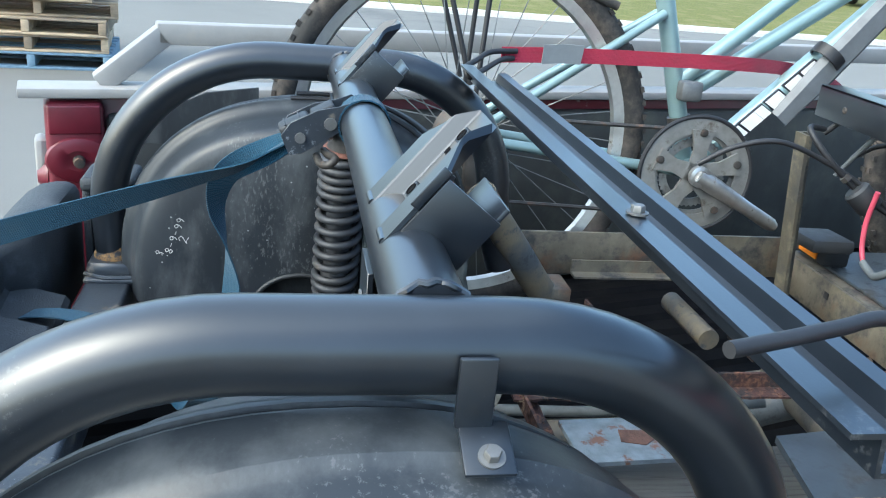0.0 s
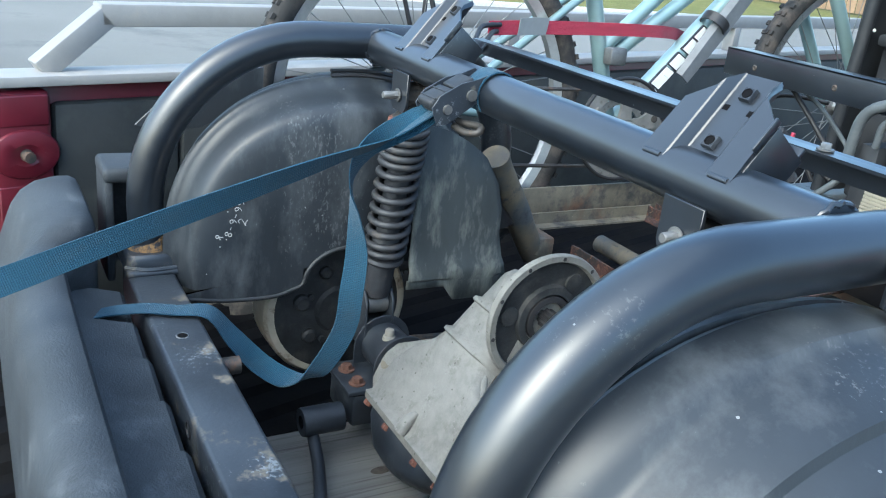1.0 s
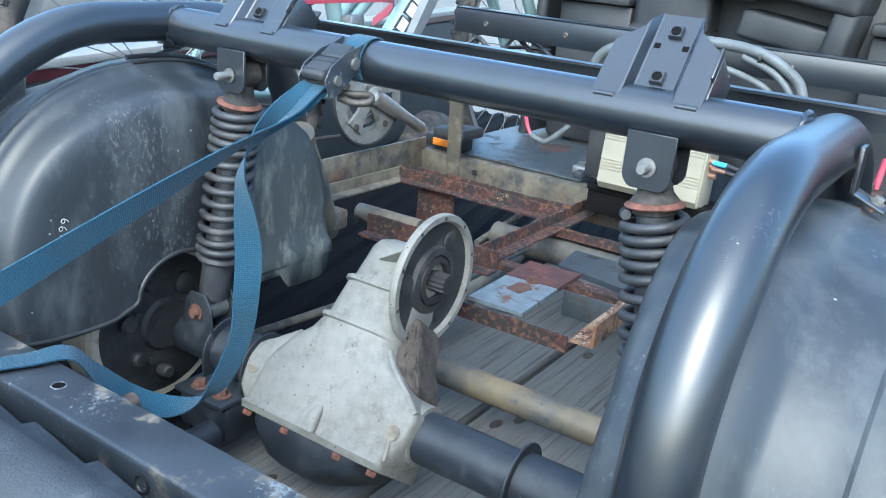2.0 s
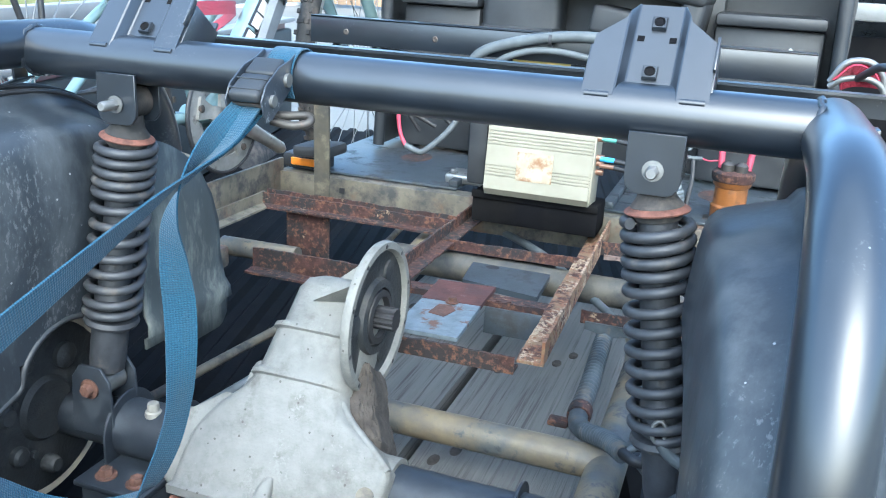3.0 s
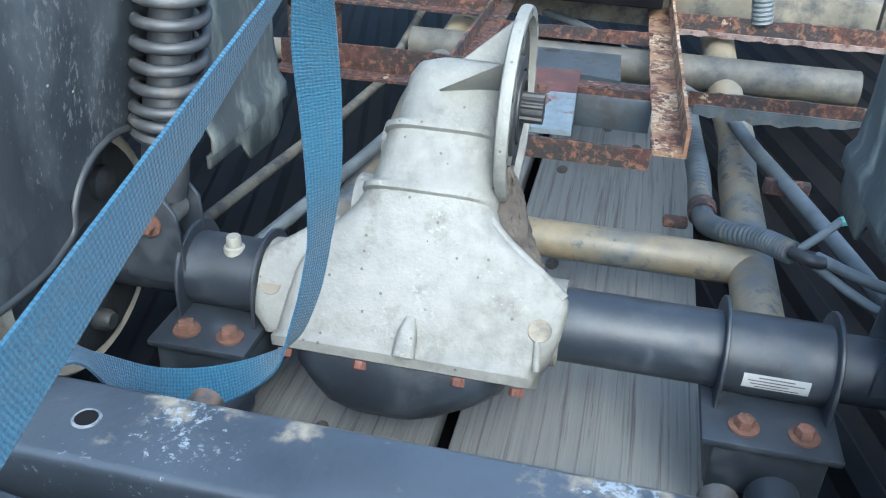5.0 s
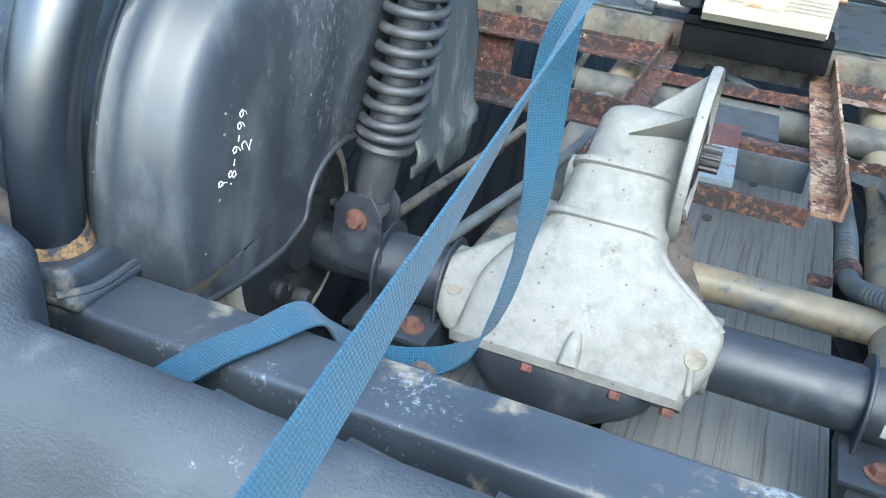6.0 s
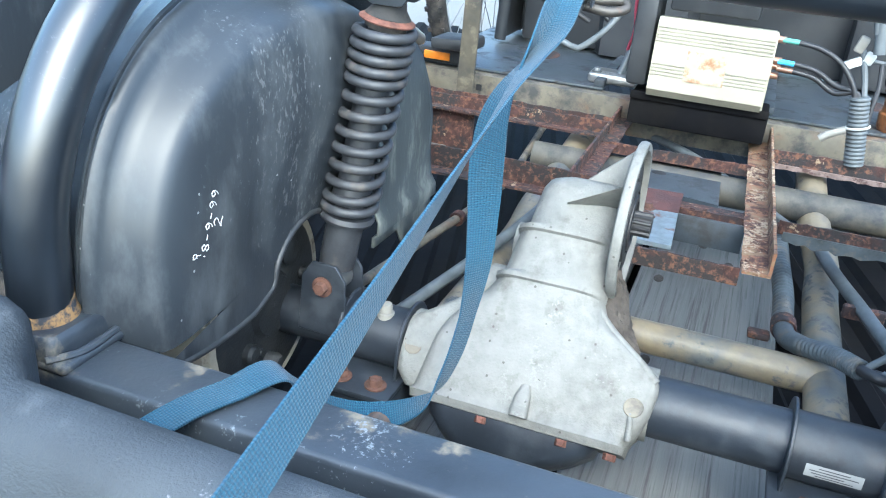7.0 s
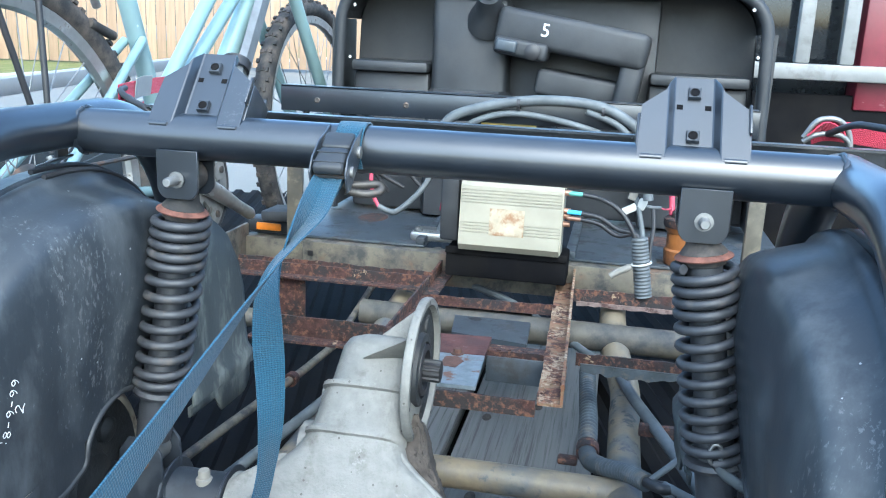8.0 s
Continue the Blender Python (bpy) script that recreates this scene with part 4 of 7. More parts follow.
# side and front rails of pressed steel
part("side_rail", box((-0.60, 0.36, 0.18), (-0.592, 0.90, 0.262), 0.002), "tan_rail", cart, "tan pressed steel side rail")
part("front_rail", box((-0.60, 0.885, 0.165), (0.55, 0.893, 0.235), 0.002), "tan_rail", cart, "tan pressed steel front rail, dirty")
part("front_rail_flange", box((-0.60, 0.893, 0.229), (0.55, 0.93, 0.235), 0.002), "tan_rail", cart)
part("rail_hole", box((-0.450, 0.8835, 0.204), (-0.438, 0.8855, 0.216), 0.0), "cable_black", cart)
part("seat_post", loft([[(-0.462 + u, 0.795 + v, z) for u, v in ((dx, dy), (dx + 0.032, dy), (dx + 0.032, dy + 0.006), (dx + 0.006, dy + 0.006), (dx + 0.006, dy + 0.028), (dx, dy + 0.028))] for z, dx, dy in ((0.18, 0, 0), (0.50, 0.018, -0.044))]), "post_scuffed", cart, "scuffed tan upright post")
part("seat_post", box((0.43, 0.795, 0.18), (0.46, 0.815, 0.50), 0.002), "post_scuffed", cart)
# black front seat rail with holes
bm = box((-0.475, 0.797, 0.522), (0.43, 0.801, 0.572), 0.001)
bm = box((-0.475, 0.797, 0.568), (0.43, 0.835, 0.572), 0.001, bm=bm)
fr = part("seat_rail", bm, "black_paint", cart, "black angle rail with bolt holes")
for x in (-0.40, -0.22, 0.0, 0.2):
    part("bolt_hole", lathe([(0.006, 0.0), (0.004, 0.0012), (0, 0.0004)], 12, along((x, 0.797, 0.545), (x, 0.7, 0.545))), "iron_dark", fr)
# long folded seat channel
sec = [(0.186, 0.577), (0.204, 0.577), (0.206, 0.556), (0.240, 0.556), (0.243, 0.567), (0.254, 0.568), (0.254, 0.565), (0.246, 0.564), (0.2425, 0.553), (0.2035, 0.553), (0.2015, 0.574), (0.186, 0.574)]
bm = loft([[(x, y, z) for y, z in sec] for x in (-0.415, 0.0, 0.525)])
ch = part("seat_channel", bm, "black_paint", cart, "long folded black steel channel")
hex_bolt((0.235, 0.2, 0.578), (0, 0, 1), 0.010, "zinc", ch)

# ---- rear axle ----
AY, AZ = 0.018, 0.132
axle = thing("rear_axle", (0, AY, 0), "black axle with a white cast differential housing", "axle")
part("axle_tube", rod((0.03, AY, AZ), (0.20, AY, AZ), 0.0325, 32), "axle_black", axle)
part("axle_tube", rod((-0.17, AY, AZ), (-0.22, AY, AZ), 0.0325, 32), "axle_black", axle)
for sx in (-1, 1):
    part("axle_tube", rod((sx * 0.25, AY, AZ), (sx * 0.43, AY, AZ), 0.029, 28), "axle_black", axle)
    c, hw = (-0.2610, 0.0345) if sx < 0 else (0.222, 0.042)
    part("sleeve", rod((c - hw, AY, AZ), (c + hw, AY, AZ), 0.0345, 32), "axle_black", axle, "scuffed black sleeve")
    prof = [(-0.045, -0.05)] + [(0.046 * math.cos(a), 0.046 * math.sin(a)) for a in (math.pi - math.pi * k / 14 for k in range(15))] + [(0.045, -0.05)]
    for x in (c - hw - 0.003, c + hw):
        part("saddle_plate", prism([(v, w) for v, w in prof], 0.0035, Matrix.Translation((x, AY, AZ)) @ Matrix(((0, 0, 1, 0), (1, 0, 0, 0), (0, 1, 0, 0), (0, 0, 0, 1))), None, 0.0008), "axle_black", axle)
    part("saddle_base", box((c - hw - 0.013, AY - 0.085, 0.097), (c + hw + 0.010, AY + 0.06, 0.104), 0.002), "axle_black", axle)
    part("saddle_block", box((c - 0.045, AY - 0.078, 0.045), (c + 0.045, AY + 0.05, 0.097), 0.006), "axle_black", axle)
    for bx in (-0.022, 0.024):
        hex_bolt((c + bx * (1 if sx > 0 else 0.9), -0.045, 0.104), (0, 0, 1), 0.0145, "rust_orange", axle, "saddle_bolt", "rust-red hex bolt")
    # shock foot
    for bx in (-0.026, 0.022):
        prof = [(-0.03, -0.035), (0.03, -0.035), (0.026, 0.035), (0.014, 0.052), (-0.014, 0.052), (-0.026, 0.035)]
        part("shock_foot", prism(prof, 0.004, Matrix.Translation((sx * 0.322, AY - 0.028 + (bx + 0.026) * 0.9, 0.165)) @ Matrix.Rotation(radians(90), 4, "X"), None, 0.0006), "axle_black", axle)
    hex_bolt((sx * 0.322, AY - 0.033, 0.190), (0, -1, 0), 0.014, "rust_orange", axle, "shock_bolt", "rust-red hex bolt")
    # brake drum and backing plate
    dm = along((sx * 0.390, AY - 0.038, AZ + 0.022), (sx * 1.0, AY - 0.038, AZ + 0.022))
    drum = part("brake_drum", lathe([(0.03, 0.0), (0.098, 0.0), (0.102, -0.003), (0.114, -0.002), (0.119, 0.004), (0.120, 0.055), (0.11, 0.062), (0.03, 0.07)], 48, dm), "drum_cream", axle, "cream brake drum with rust stains")
    part("backing_plate", lathe([(0, -0.012), (0.035, -0.012), (0.04, -0.006), (0.100, -0.005), (0.107, -0.001), (0, 0.002)], 40, dm), "greasy_iron", drum, "dark greasy backing plate")
    for k, (a, q, rr, hh) in enumerate(((0.3, 0.066, 0.013, 0.014), (1.2, 0.07, 0.010, 0.010), (2.1, 0.064, 0.016, 0.012), (3.0, 0.072, 0.009, 0.016), (3.9, 0.066, 0.014, 0.010), (4.8, 0.070, 0.011, 0.018), (5.6, 0.062, 0.012, 0.012))):
        c0 = dm @ Vector((q * math.cos(a), q * math.sin(a), -0.004))
        part("brake_boss", lathe([(rr, 0.0), (rr, hh * 0.7), (rr * 0.7, hh), (0, hh)], 16, along(c0, c0 + Vector((-sx, 0, 0)))), "rust_dull" if k == 4 else "greasy_iron", drum)
    for k in range(4):
        a = k * math.pi / 2 + 0.5
        q = dm @ Vector((0.055 * math.cos(a), 0.055 * math.sin(a), -0.005))
        hex_bolt(q, (-sx, 0, 0), 0.010, "greasy_iron", drum, "drum_bolt")
part("filler_plug", lathe([(0, 0.013), (0.0060, 0.0125), (0.0070, 0.010), (0.0070, 0.003), (0.0095, 0.002), (0.0105, -0.004)], 18, Matrix.Translation((-0.254, 0.008, AZ + 0.032))), "old_plug", axle, "cream plastic plug")

# white cast housing: rings of a rounded block that rises forward
TH = radians(52)
DA, DN = Vector((0, math.cos(TH), math.sin(TH))), Vector((0, -math.sin(TH), math.cos(TH)))
DO = Vector((0, AY, AZ))


def dpt(x, s, n):
    return Vector((x, 0, 0)) + DO + DA * s + DN * n


def dring(x0, x1, n0, n1, s, rc, k=5):
    """Rounded rectangle across the housing at height s."""
    out = []
    rc = min(rc, (x1 - x0) / 2.01, (n1 - n0) / 2.01)
    for cx, cn, a0 in ((x1 - rc, n1 - rc, 0), (x0 + rc, n1 - rc, 90), (x0 + rc, n0 + rc, 180), (x1 - rc, n0 + rc, 270)):
        for j in range(k):
            a = radians(a0 + 90 * j / (k - 1))
            out.append(dpt(cx + rc * math.cos(a), s, cn + rc * math.sin(a)))
    return out


secs = [dring(-0.200, 0.030, -0.062, 0.046, -0.060, 0.016), dring(-0.201, 0.031, -0.062, 0.051, -0.052, 0.016), dring(-0.198, 0.033, -0.058, 0.047, -0.046, 0.018),
        dring(-0.196, 0.040, -0.046, 0.048, -0.036, 0.016), dring(-0.192, 0.047, -0.040, 0.050, -0.016, 0.012), dring(-0.187, 0.050, -0.036, 0.052, 0.008, 0.010), dring(-0.184, 0.049, -0.036, 0.052, 0.017, 0.010),
        dring(-0.178, 0.036, -0.040, 0.054, 0.030, 0.014), dring(-0.168, 0.010, -0.045, 0.058, 0.048, 0.022), dring(-0.160, -0.002, -0.045, 0.060, 0.057, 0.028),
        dring(-0.151, -0.013, -0.045, 0.062, 0.068, 0.034), dring(-0.141, -0.022, -0.042, 0.064, 0.085, 0.034), dring(-0.1435, -0.022, -0.042, 0.0675, 0.087, 0.034), dring(-0.143, -0.022, -0.042, 0.0675, 0.092, 0.034),
        dring(-0.136, -0.022, -0.040, 0.063, 0.096, 0.032), dring(-0.130, -0.022, -0.040, 0.064, 0.140, 0.032), dring(-0.133, -0.022, -0.040, 0.068, 0.142, 0.032),
        dring(-0.132, -0.022, -0.040, 0.068, 0.147, 0.032), dring(-0.123, -0.022, -0.038, 0.064, 0.151, 0.03), dring(-0.119, -0.022, -0.036, 0.062, 0.194, 0.03),
        dring(-0.114, -0.022, -0.032, 0.056, 0.206, 0.027), dring(-0.102, -0.03, -0.02, 0.044, 0.213, 0.02)]
diff = part("differential_housing", loft(secs), "cast_white", axle, "rough white cast housing", 50)
# ears towards the axle tubes, with bolt holes
for x0, x1, dirn in ((-0.222, -0.150, -1), (0.012, 0.046, 1)):
    c = dpt(-0.210, -0.008, 0.0372) if dirn < 0 else dpt(0.030, -0.012, 0.0508)
    part("ear_hole", lathe([(0.0100, -0.0004), (0.0094, 0.0005), (0.0080, 0.0002), (0, 0.0003)], 20, along(c, c + DN)), "tan_rail", diff)
    part("ear_barrel", rod((x0, AY, AZ), (x1, AY, AZ), 0.0385, 32), "cast_white", diff)
lug = loft([dring(-0.212, -0.150, -0.040, 0.030, -0.050, 0.012), dring(-0.224, -0.150, -0.042, 0.036, -0.036, 0.014), dring(-0.229, -0.150, -0.042, 0.037, -0.016, 0.012), dring(-0.229, -0.150, -0.042, 0.037, 0.012, 0.012),
            dring(-0.224, -0.150, -0.042, 0.037, 0.024, 0.012), dring(-0.200, -0.150, -0.042, 0.038, 0.040, 0.012), dring(-0.172, -0.145, -0.042, 0.038, 0.060, 0.010)])
part("ear_lug", lug, "cast_white", diff)
# thin cast edge along the top of the ear, and a faint one beside its hole
for pts, r0 in (([(-0.027, 0.076, 0.044), (-0.012, 0.061, 0.045), (0.004, 0.0485, 0.0465), (0.026, 0.033, 0.0475), (0.046, 0.017, 0.0475)], 0.0045), ([(0.0315, -0.045, 0.046), (0.030, -0.030, 0.0475), (0.028, -0.018, 0.048)], 0.0034)):
    part("cast_ridge", tube(smooth_path([dpt(*q) for q in pts], 5), r0, 10), "cast_white", diff)
# bottom cover with bolts
sec2 = [dring(-0.178, 0.002, -0.060, 0.044, -0.0605, 0.02), dring(-0.175, -0.002, -0.058, 0.042, -0.070, 0.02), dring(-0.163, -0.022, -0.052, 0.036, -0.085, 0.024), dring(-0.148, -0.052, -0.045, 0.028, -0.099, 0.025), dring(-0.128, -0.072, -0.03, 0.016, -0.105, 0.02)]
cover = part("gear_cover", loft(sec2), "axle_black", axle, "dark greasy bottom cover")
for x, n in ((-0.186, 0.034), (-0.116, 0.040), (-0.031, 0.040), (0.018, 0.034)):
    q = dpt(x, -0.060, n + 0.002)
    hex_bolt(q, -DA, 0.012, "rust_dull", cover, "cover_bolt", washer=False)
# motor flange facing the right-hand side, splined shaft, ribs
FC = Vector((-0.022, 0.106, 0.292))
fm = along(FC, FC + Vector((1, 0, 0)))
flange = part("motor_flange", lathe([(0.05, -0.006), (0.080, -0.005), (0.0860, -0.003), (0.0872, 0.0), (0.0868, 0.004), (0.0855, 0.0065), (0.0780, 0.0065), (0.0755, 0.0)], 64, fm), "cast_white", diff, "white cast motor flange ring")
part("flange_face", lathe([(0.0765, 0.0), (0.072, -0.001), (0.045, -0.002), (0.043, 0.004), (0.034, 0.005), (0.033, -0.004), (0.020, -0.006), (0, -0.006)], 48, fm), "greasy_iron", flange, "dark greasy flange face")
part("seal_ring", lathe([(0.032, 0.0), (0.031, 0.006), (0.024, 0.007), (0.023, 0.0)], 40, fm), "cable_black", flange)
ring = []
for k in range(48):
    a = 2 * math.pi * k / 48
    rr = 0.0135 if k % 4 < 2 else 0.0115
    ring.append((rr * math.cos(a), rr * math.sin(a)))
part("splined_shaft", prism(ring, 0.029, fm @ Matrix.Translation((0, 0, -0.004))), "cable_black", flange, "dark splined shaft")
for k in range(10):
    a = 2 * math.pi * k / 10 + 0.2
    q = fm @ Vector((0.0815 * math.cos(a), 0.0815 * math.sin(a), 0.0067))
    part("flange_hole", lathe([(0.0028, 0.0), (0.0024, 0.0003), (0, 0.0003)], 12, along(q, q + Vector((1, 0, 0)))), "cable_black", flange)
for k in range(3):
    a = 2 * math.pi * k / 3 + 0.9
    q = fm @ Vector((0.056 * math.cos(a), 0.056 * math.sin(a), -0.002))
    part("bearing_cap", lathe([(0.013, 0.0), (0.012, 0.003), (0.006, 0.004), (0, 0.003)], 20, along(q, q + Vector((1, 0, 0)))), "greasy_iron", flange)
for dy, dz in ((0.035, 0.070), (-0.040, 0.050)):
    # tapering ribs that brace the flange against the housing
    tip = FC + Vector((-0.062, dy * 0.5 - 0.01, dz * 0.35))
    e0 = FC + Vector((-0.006, dy, dz))
    e1 = FC + Vector((-0.006, dy * 0.55, dz * 0.45))
    w = Vector((0, 0.003, -0.002)) if dy < 0 else Vector((0, 0.003, 0.0))
    part("flange_rib", loft([[tip - w, e0 - w, e1 - w], [tip + w, e0 + w, e1 + w]]), "cast_white", diff)
bm = loft([dring(-0.050, 0.024, -0.050, 0.030, 0.030, 0.015, 7), dring(-0.050, 0.022, -0.050, 0.034, 0.045, 0.018, 7), dring(-0.048, 0.015, -0.050, 0.036, 0.060, 0.018, 7), dring(-0.045, 0.006, -0.048, 0.036, 0.075, 0.018, 7),
           dring(-0.040, 0.000, -0.046, 0.034, 0.090, 0.016, 7), dring(-0.034, -0.006, -0.044, 0.030, 0.108, 0.012, 7), dring(-0.03, -0.016, -0.04, 0.025, 0.125, 0.005, 7)])
bmesh.ops.subdivide_edges(bm, edges=bm.edges[:], cuts=2, use_grid_fill=True)
rnd = random.Random(5)
for v in bm.verts:
    lump = noise.noise(v.co * 70) * 0.006 + noise.noise(v.co * 190) * 0.0035
    v.co += v.co.normalized() * lump + Vector((rnd.uniform(-1, 1), rnd.uniform(-1, 1), rnd.uniform(-1, 1))) * 0.0012
part("mud_crust", bm, "mud", diff, "caked brown mud under the flange")
bm = loft([dring(-0.088, -0.068, 0.046, 0.060, -0.052, 0.006), dring(-0.086, -0.070, 0.046, 0.060, -0.030, 0.006), dring(-0.082, -0.074, 0.046, 0.053, -0.018, 0.003)])
part("casting_boss", bm, "cast_white", diff)
part("side_boss", rod((-0.141, AY + 0.095, AZ + 0.108), (-0.112, AY + 0.095, AZ + 0.108), 0.021, 24), "cast_white", diff)
part("side_boss", rod((-0.157, AY + 0.058, AZ + 0.062), (-0.112, AY + 0.058, AZ + 0.062), 0.026, 24), "cast_white", diff)
# sticker on the right sleeve, its print as bars
lab = []
for k in range(8):
    a = radians(196 - k * 3.4)
    lab.append([(x, AY + 0.0350 * math.cos(a), AZ + 0.0350 * math.sin(a)) for x in (0.196, 0.248)])
st = part("sticker", loft(lab, closed=False), "label_white", axle, "scuffed white part sticker")
for k, (x0, x1) in enumerate(((0.208, 0.236), (0.200, 0.244), (0.202, 0.232), (0.206, 0.240))):
    a0, a1 = radians(176 + k * 5.0), radians(177.8 + k * 5.0)
    part("print_bar", loft([[(x, AY + 0.0354 * math.cos(a), AZ + 0.0354 * math.sin(a)) for x in (x0, x1)] for a in (a0, a1)], closed=False), "ink", st)


# ---- shock absorbers ----
def shock(sx):
    top, low = Vector((sx * 0.27, 0.018, 0.519)), Vector((sx * 0.322, 0.012, 0.190))
    t = thing("shock_absorber", low, "coil-over shock absorber with a black spring and rusty collar", "shock absorber", "shocks of the cart")
    m = along(low, top)
    L = (top - low).length
    part("lower_body", lathe([(0.010, 0.012), (0.0195, 0.018), (0.0205, 0.03), (0.0205, 0.115), (0.0185, 0.118), (0.0175, 0.12), (0.0175, L - 0.04), (0.0, L - 0.04)], 32, m), "spring_black", t, "black damper body")
    part("top_eye", rod(top + Vector((0, -0.015, 0)), top + Vector((0, 0.015, 0)), 0.017, 24), "rubber", t)
    part("bottom_eye", rod(low + Vector((0, -0.016, 0)), low + Vector((0, 0.016, 0)), 0.0165, 24), "zinc", t)
    part("neck", lathe([(0.010, L - 0.05), (0.021, L - 0.046), (0.023, L - 0.034), (0.017, L - 0.026), (0.014, L - 0.012), (0.0, L - 0.010)], 28, m), "rubber", t)
    part("collar", lathe([(0.012, L - 0.041), (0.0275, L - 0.040), (0.0285, L - 0.0385), (0.0275, L - 0.037), (0.022, L - 0.034)], 36, m), "rust_dull", t, "rusty spring collar")
    part("spring_seat", lathe([(0.018, 0.075), (0.029, 0.076), (0.031, 0.080), (0.029, 0.085), (0.018, 0.086)], 32, m), "spring_black", t)
    z0, z1 = 0.088, L - 0.046
    pts = []
    turns_tight, turns_open = 4.6, 7.0
    n = 26
    total = int((turns_tight + turns_open + 1.3) * n)
    pitch_t = 0.0118
    open_len = (z1 - z0) - turns_tight * pitch_t - 1.3 * 0.0115
    z = z0
    for k in range(total + 1):
        turn = k / n
        a = 2 * math.pi * turn
        pts.append(m @ Vector((0.0280 * math.cos(a), 0.0280 * math.sin(a), z)))
        z += (0.0115 if turn < 1.3 else open_len / turns_open if turn < 1.3 + turns_open else pitch_t) / n
    part("coil_spring", tube(pts, 0.0051, 12), "spring_black", t, "black coil spring")
    return t


shock(-1)
shock(1)


# ---- wheel liners ----
def liner(sx):
    """Moulded half-round wheel housing: a wall towards the middle that rolls over into a ribbed crown."""
    t = thing("wheel_liner", (sx * 0.38, -0.05, 0.2), "moulded black plastic wheel liner, dusty and scuffed", "wheel liner", "wheel liners")
    # outline of the wall, from rear bottom round the crown to the front bottom: y, z
    def arc(grow):
        out = []
        for k in range(41):
            a = math.pi * (1.04 - 1.08 * k / 40)
            e = 0.88
            cy, sz = math.cos(a), math.sin(a)
            ry = (0.262 if cy < 0 else 0.232) + grow
            out.append((-0.022 + ry * math.copysign(abs(cy) ** e, cy), 0.265 + (0.252 + grow) * math.copysign(abs(sz) ** e, sz)))
        return out
    # profile across x: depth, growth of the outline
    prof = [(0.322, -0.251 + 0.0126 * k) for k in range(12)]
    prof += [(0.3245, -0.095), (0.3270, -0.075), (0.3300, -0.058), (0.3345, -0.044), (0.3400, -0.0345), (0.3460, -0.0280), (0.3520, -0.0240), (0.3580, -0.0215), (0.372, -0.0165), (0.386, -0.0110), (0.389, -0.006), (0.392, -0.001), (0.398, 0.002),
             (0.401, 0.002), (0.4025, -0.002), (0.4045, -0.002), (0.406, 0.002), (0.409, 0.0035), (0.412, 0.0025), (0.430, 0.002), (0.444, 0.000), (0.448, -0.005), (0.456, -0.0075), (0.485, -0.014),
             (0.500, -0.019), (0.504, -0.021), (0.507, -0.028), (0.516, -0.032), (0.56, -0.042), (0.62, -0.06)]
    # the half-round opening for the axle in the foot of the wall
    OY, OZ, OA, OB = -0.032, 0.220, 0.070, 0.060

    def taper(x, y, z):
        # the wall leans towards the middle of the cart at its upper front
        return x + 0.010 * max(0.0, min(1.0, (0.345 - x) / 0.02)) - 0.15 * (min(y, -0.03) + 0.19) * max(0.0, min(1.0, (0.41 - x) / 0.07)) * max(0.0, min(1.0, (z - 0.28) / 0.14))
    rows = [[(sx * taper(x, y, z), y + 0.028 * max(0.0, min(1.0, (x - 0.40) / 0.05)), z) for y, z in arc(g)] for x, g in prof]
    hb = loft(rows, closed=False)

    def reach(v):
        return math.hypot((v.co.y - OY) / OA, (v.co.z - OZ) / OB)
    for v in hb.verts:
        q = reach(v)
        if abs(v.co.x) < 0.375 and 0.84 < q < 1.12:
            v.co.y, v.co.z = OY + (v.co.y - OY) / q, OZ + (v.co.z - OZ) / q
    gone = [f for f in hb.faces if abs(f.calc_center_median().x) < 0.375 and math.hypot((f.calc_center_median().y - OY) / OA, (f.calc_center_median().z - OZ) / OB) < 0.985]
    bmesh.ops.delete(hb, geom=gone, context="FACES")
    part("housing", hb, "liner_plastic", t)
    # double bead of dark sealing strip along the crown
    for dx, g in ((0.3935, 0.0035), (0.4150, 0.0060)) if sx < 0 else ():
        part("sealing_bead", tube([(sx * dx, y + 0.028 * max(0.0, min(1.0, (dx - 0.40) / 0.05)), z) for y, z in arc(g)[19:36]], 0.0032, 8), "cable_black", t)
    # front skirt, lower and greyer, with a step near its foot
    sk = []
    for z, dx in (((0.44, 0.006),) if sx < 0 else ()) + ((0.38, 0.003), (0.34, 0.0), (0.30, 0.0), (0.262, 0.0), (0.250, -0.006), (0.236, -0.006), (0.226, 0.0), (0.195, 0.0)):
        row = []
        for k in range(19):
            f = k / 18
            zz = z + (0.05 * (1 - f * f) - 0.02 if z > 0.4 else 0.0)
            if z < 0.23:
                # the foot is notched up at its rear half, rounded at its front corner
                zz += (0.024 if z < 0.2 else 0.006) * (1.0 if f < 0.42 else max(0.0, 1 - (f - 0.42) / 0.05)) + 0.016 * max(0.0, (f - 0.88) / 0.12) ** 2
            wav = 0.006 * math.sin((z - 0.19) * 46) * f
            row.append((sx * (0.294 + dx - 0.005 * f), 0.048 + f * 0.160 - 0.040 * f * max(0.0, (z - 0.28) / 0.16) + wav, zz))
        sk.append(row)
    ob = part("front_skirt", loft(sk, closed=False), "skirt_plastic", t, "dusty grey front skirt")
    sol = ob.modifiers.new("thickness", "SOLIDIFY")
    sol.thickness = 0.003
    # rolled lip along the bottom
    edge = [(-0.284, 0.2265), (-0.250, 0.2195), (-0.215, 0.2145), (-0.175, 0.2125), (-0.140, 0.2135), (-0.118, 0.2200)]
    arch = [(OY + OA * math.cos(a), OZ + OB * math.sin(a)) for a in (math.pi * (0.96 - 0.11 * k) for k in range(9))]
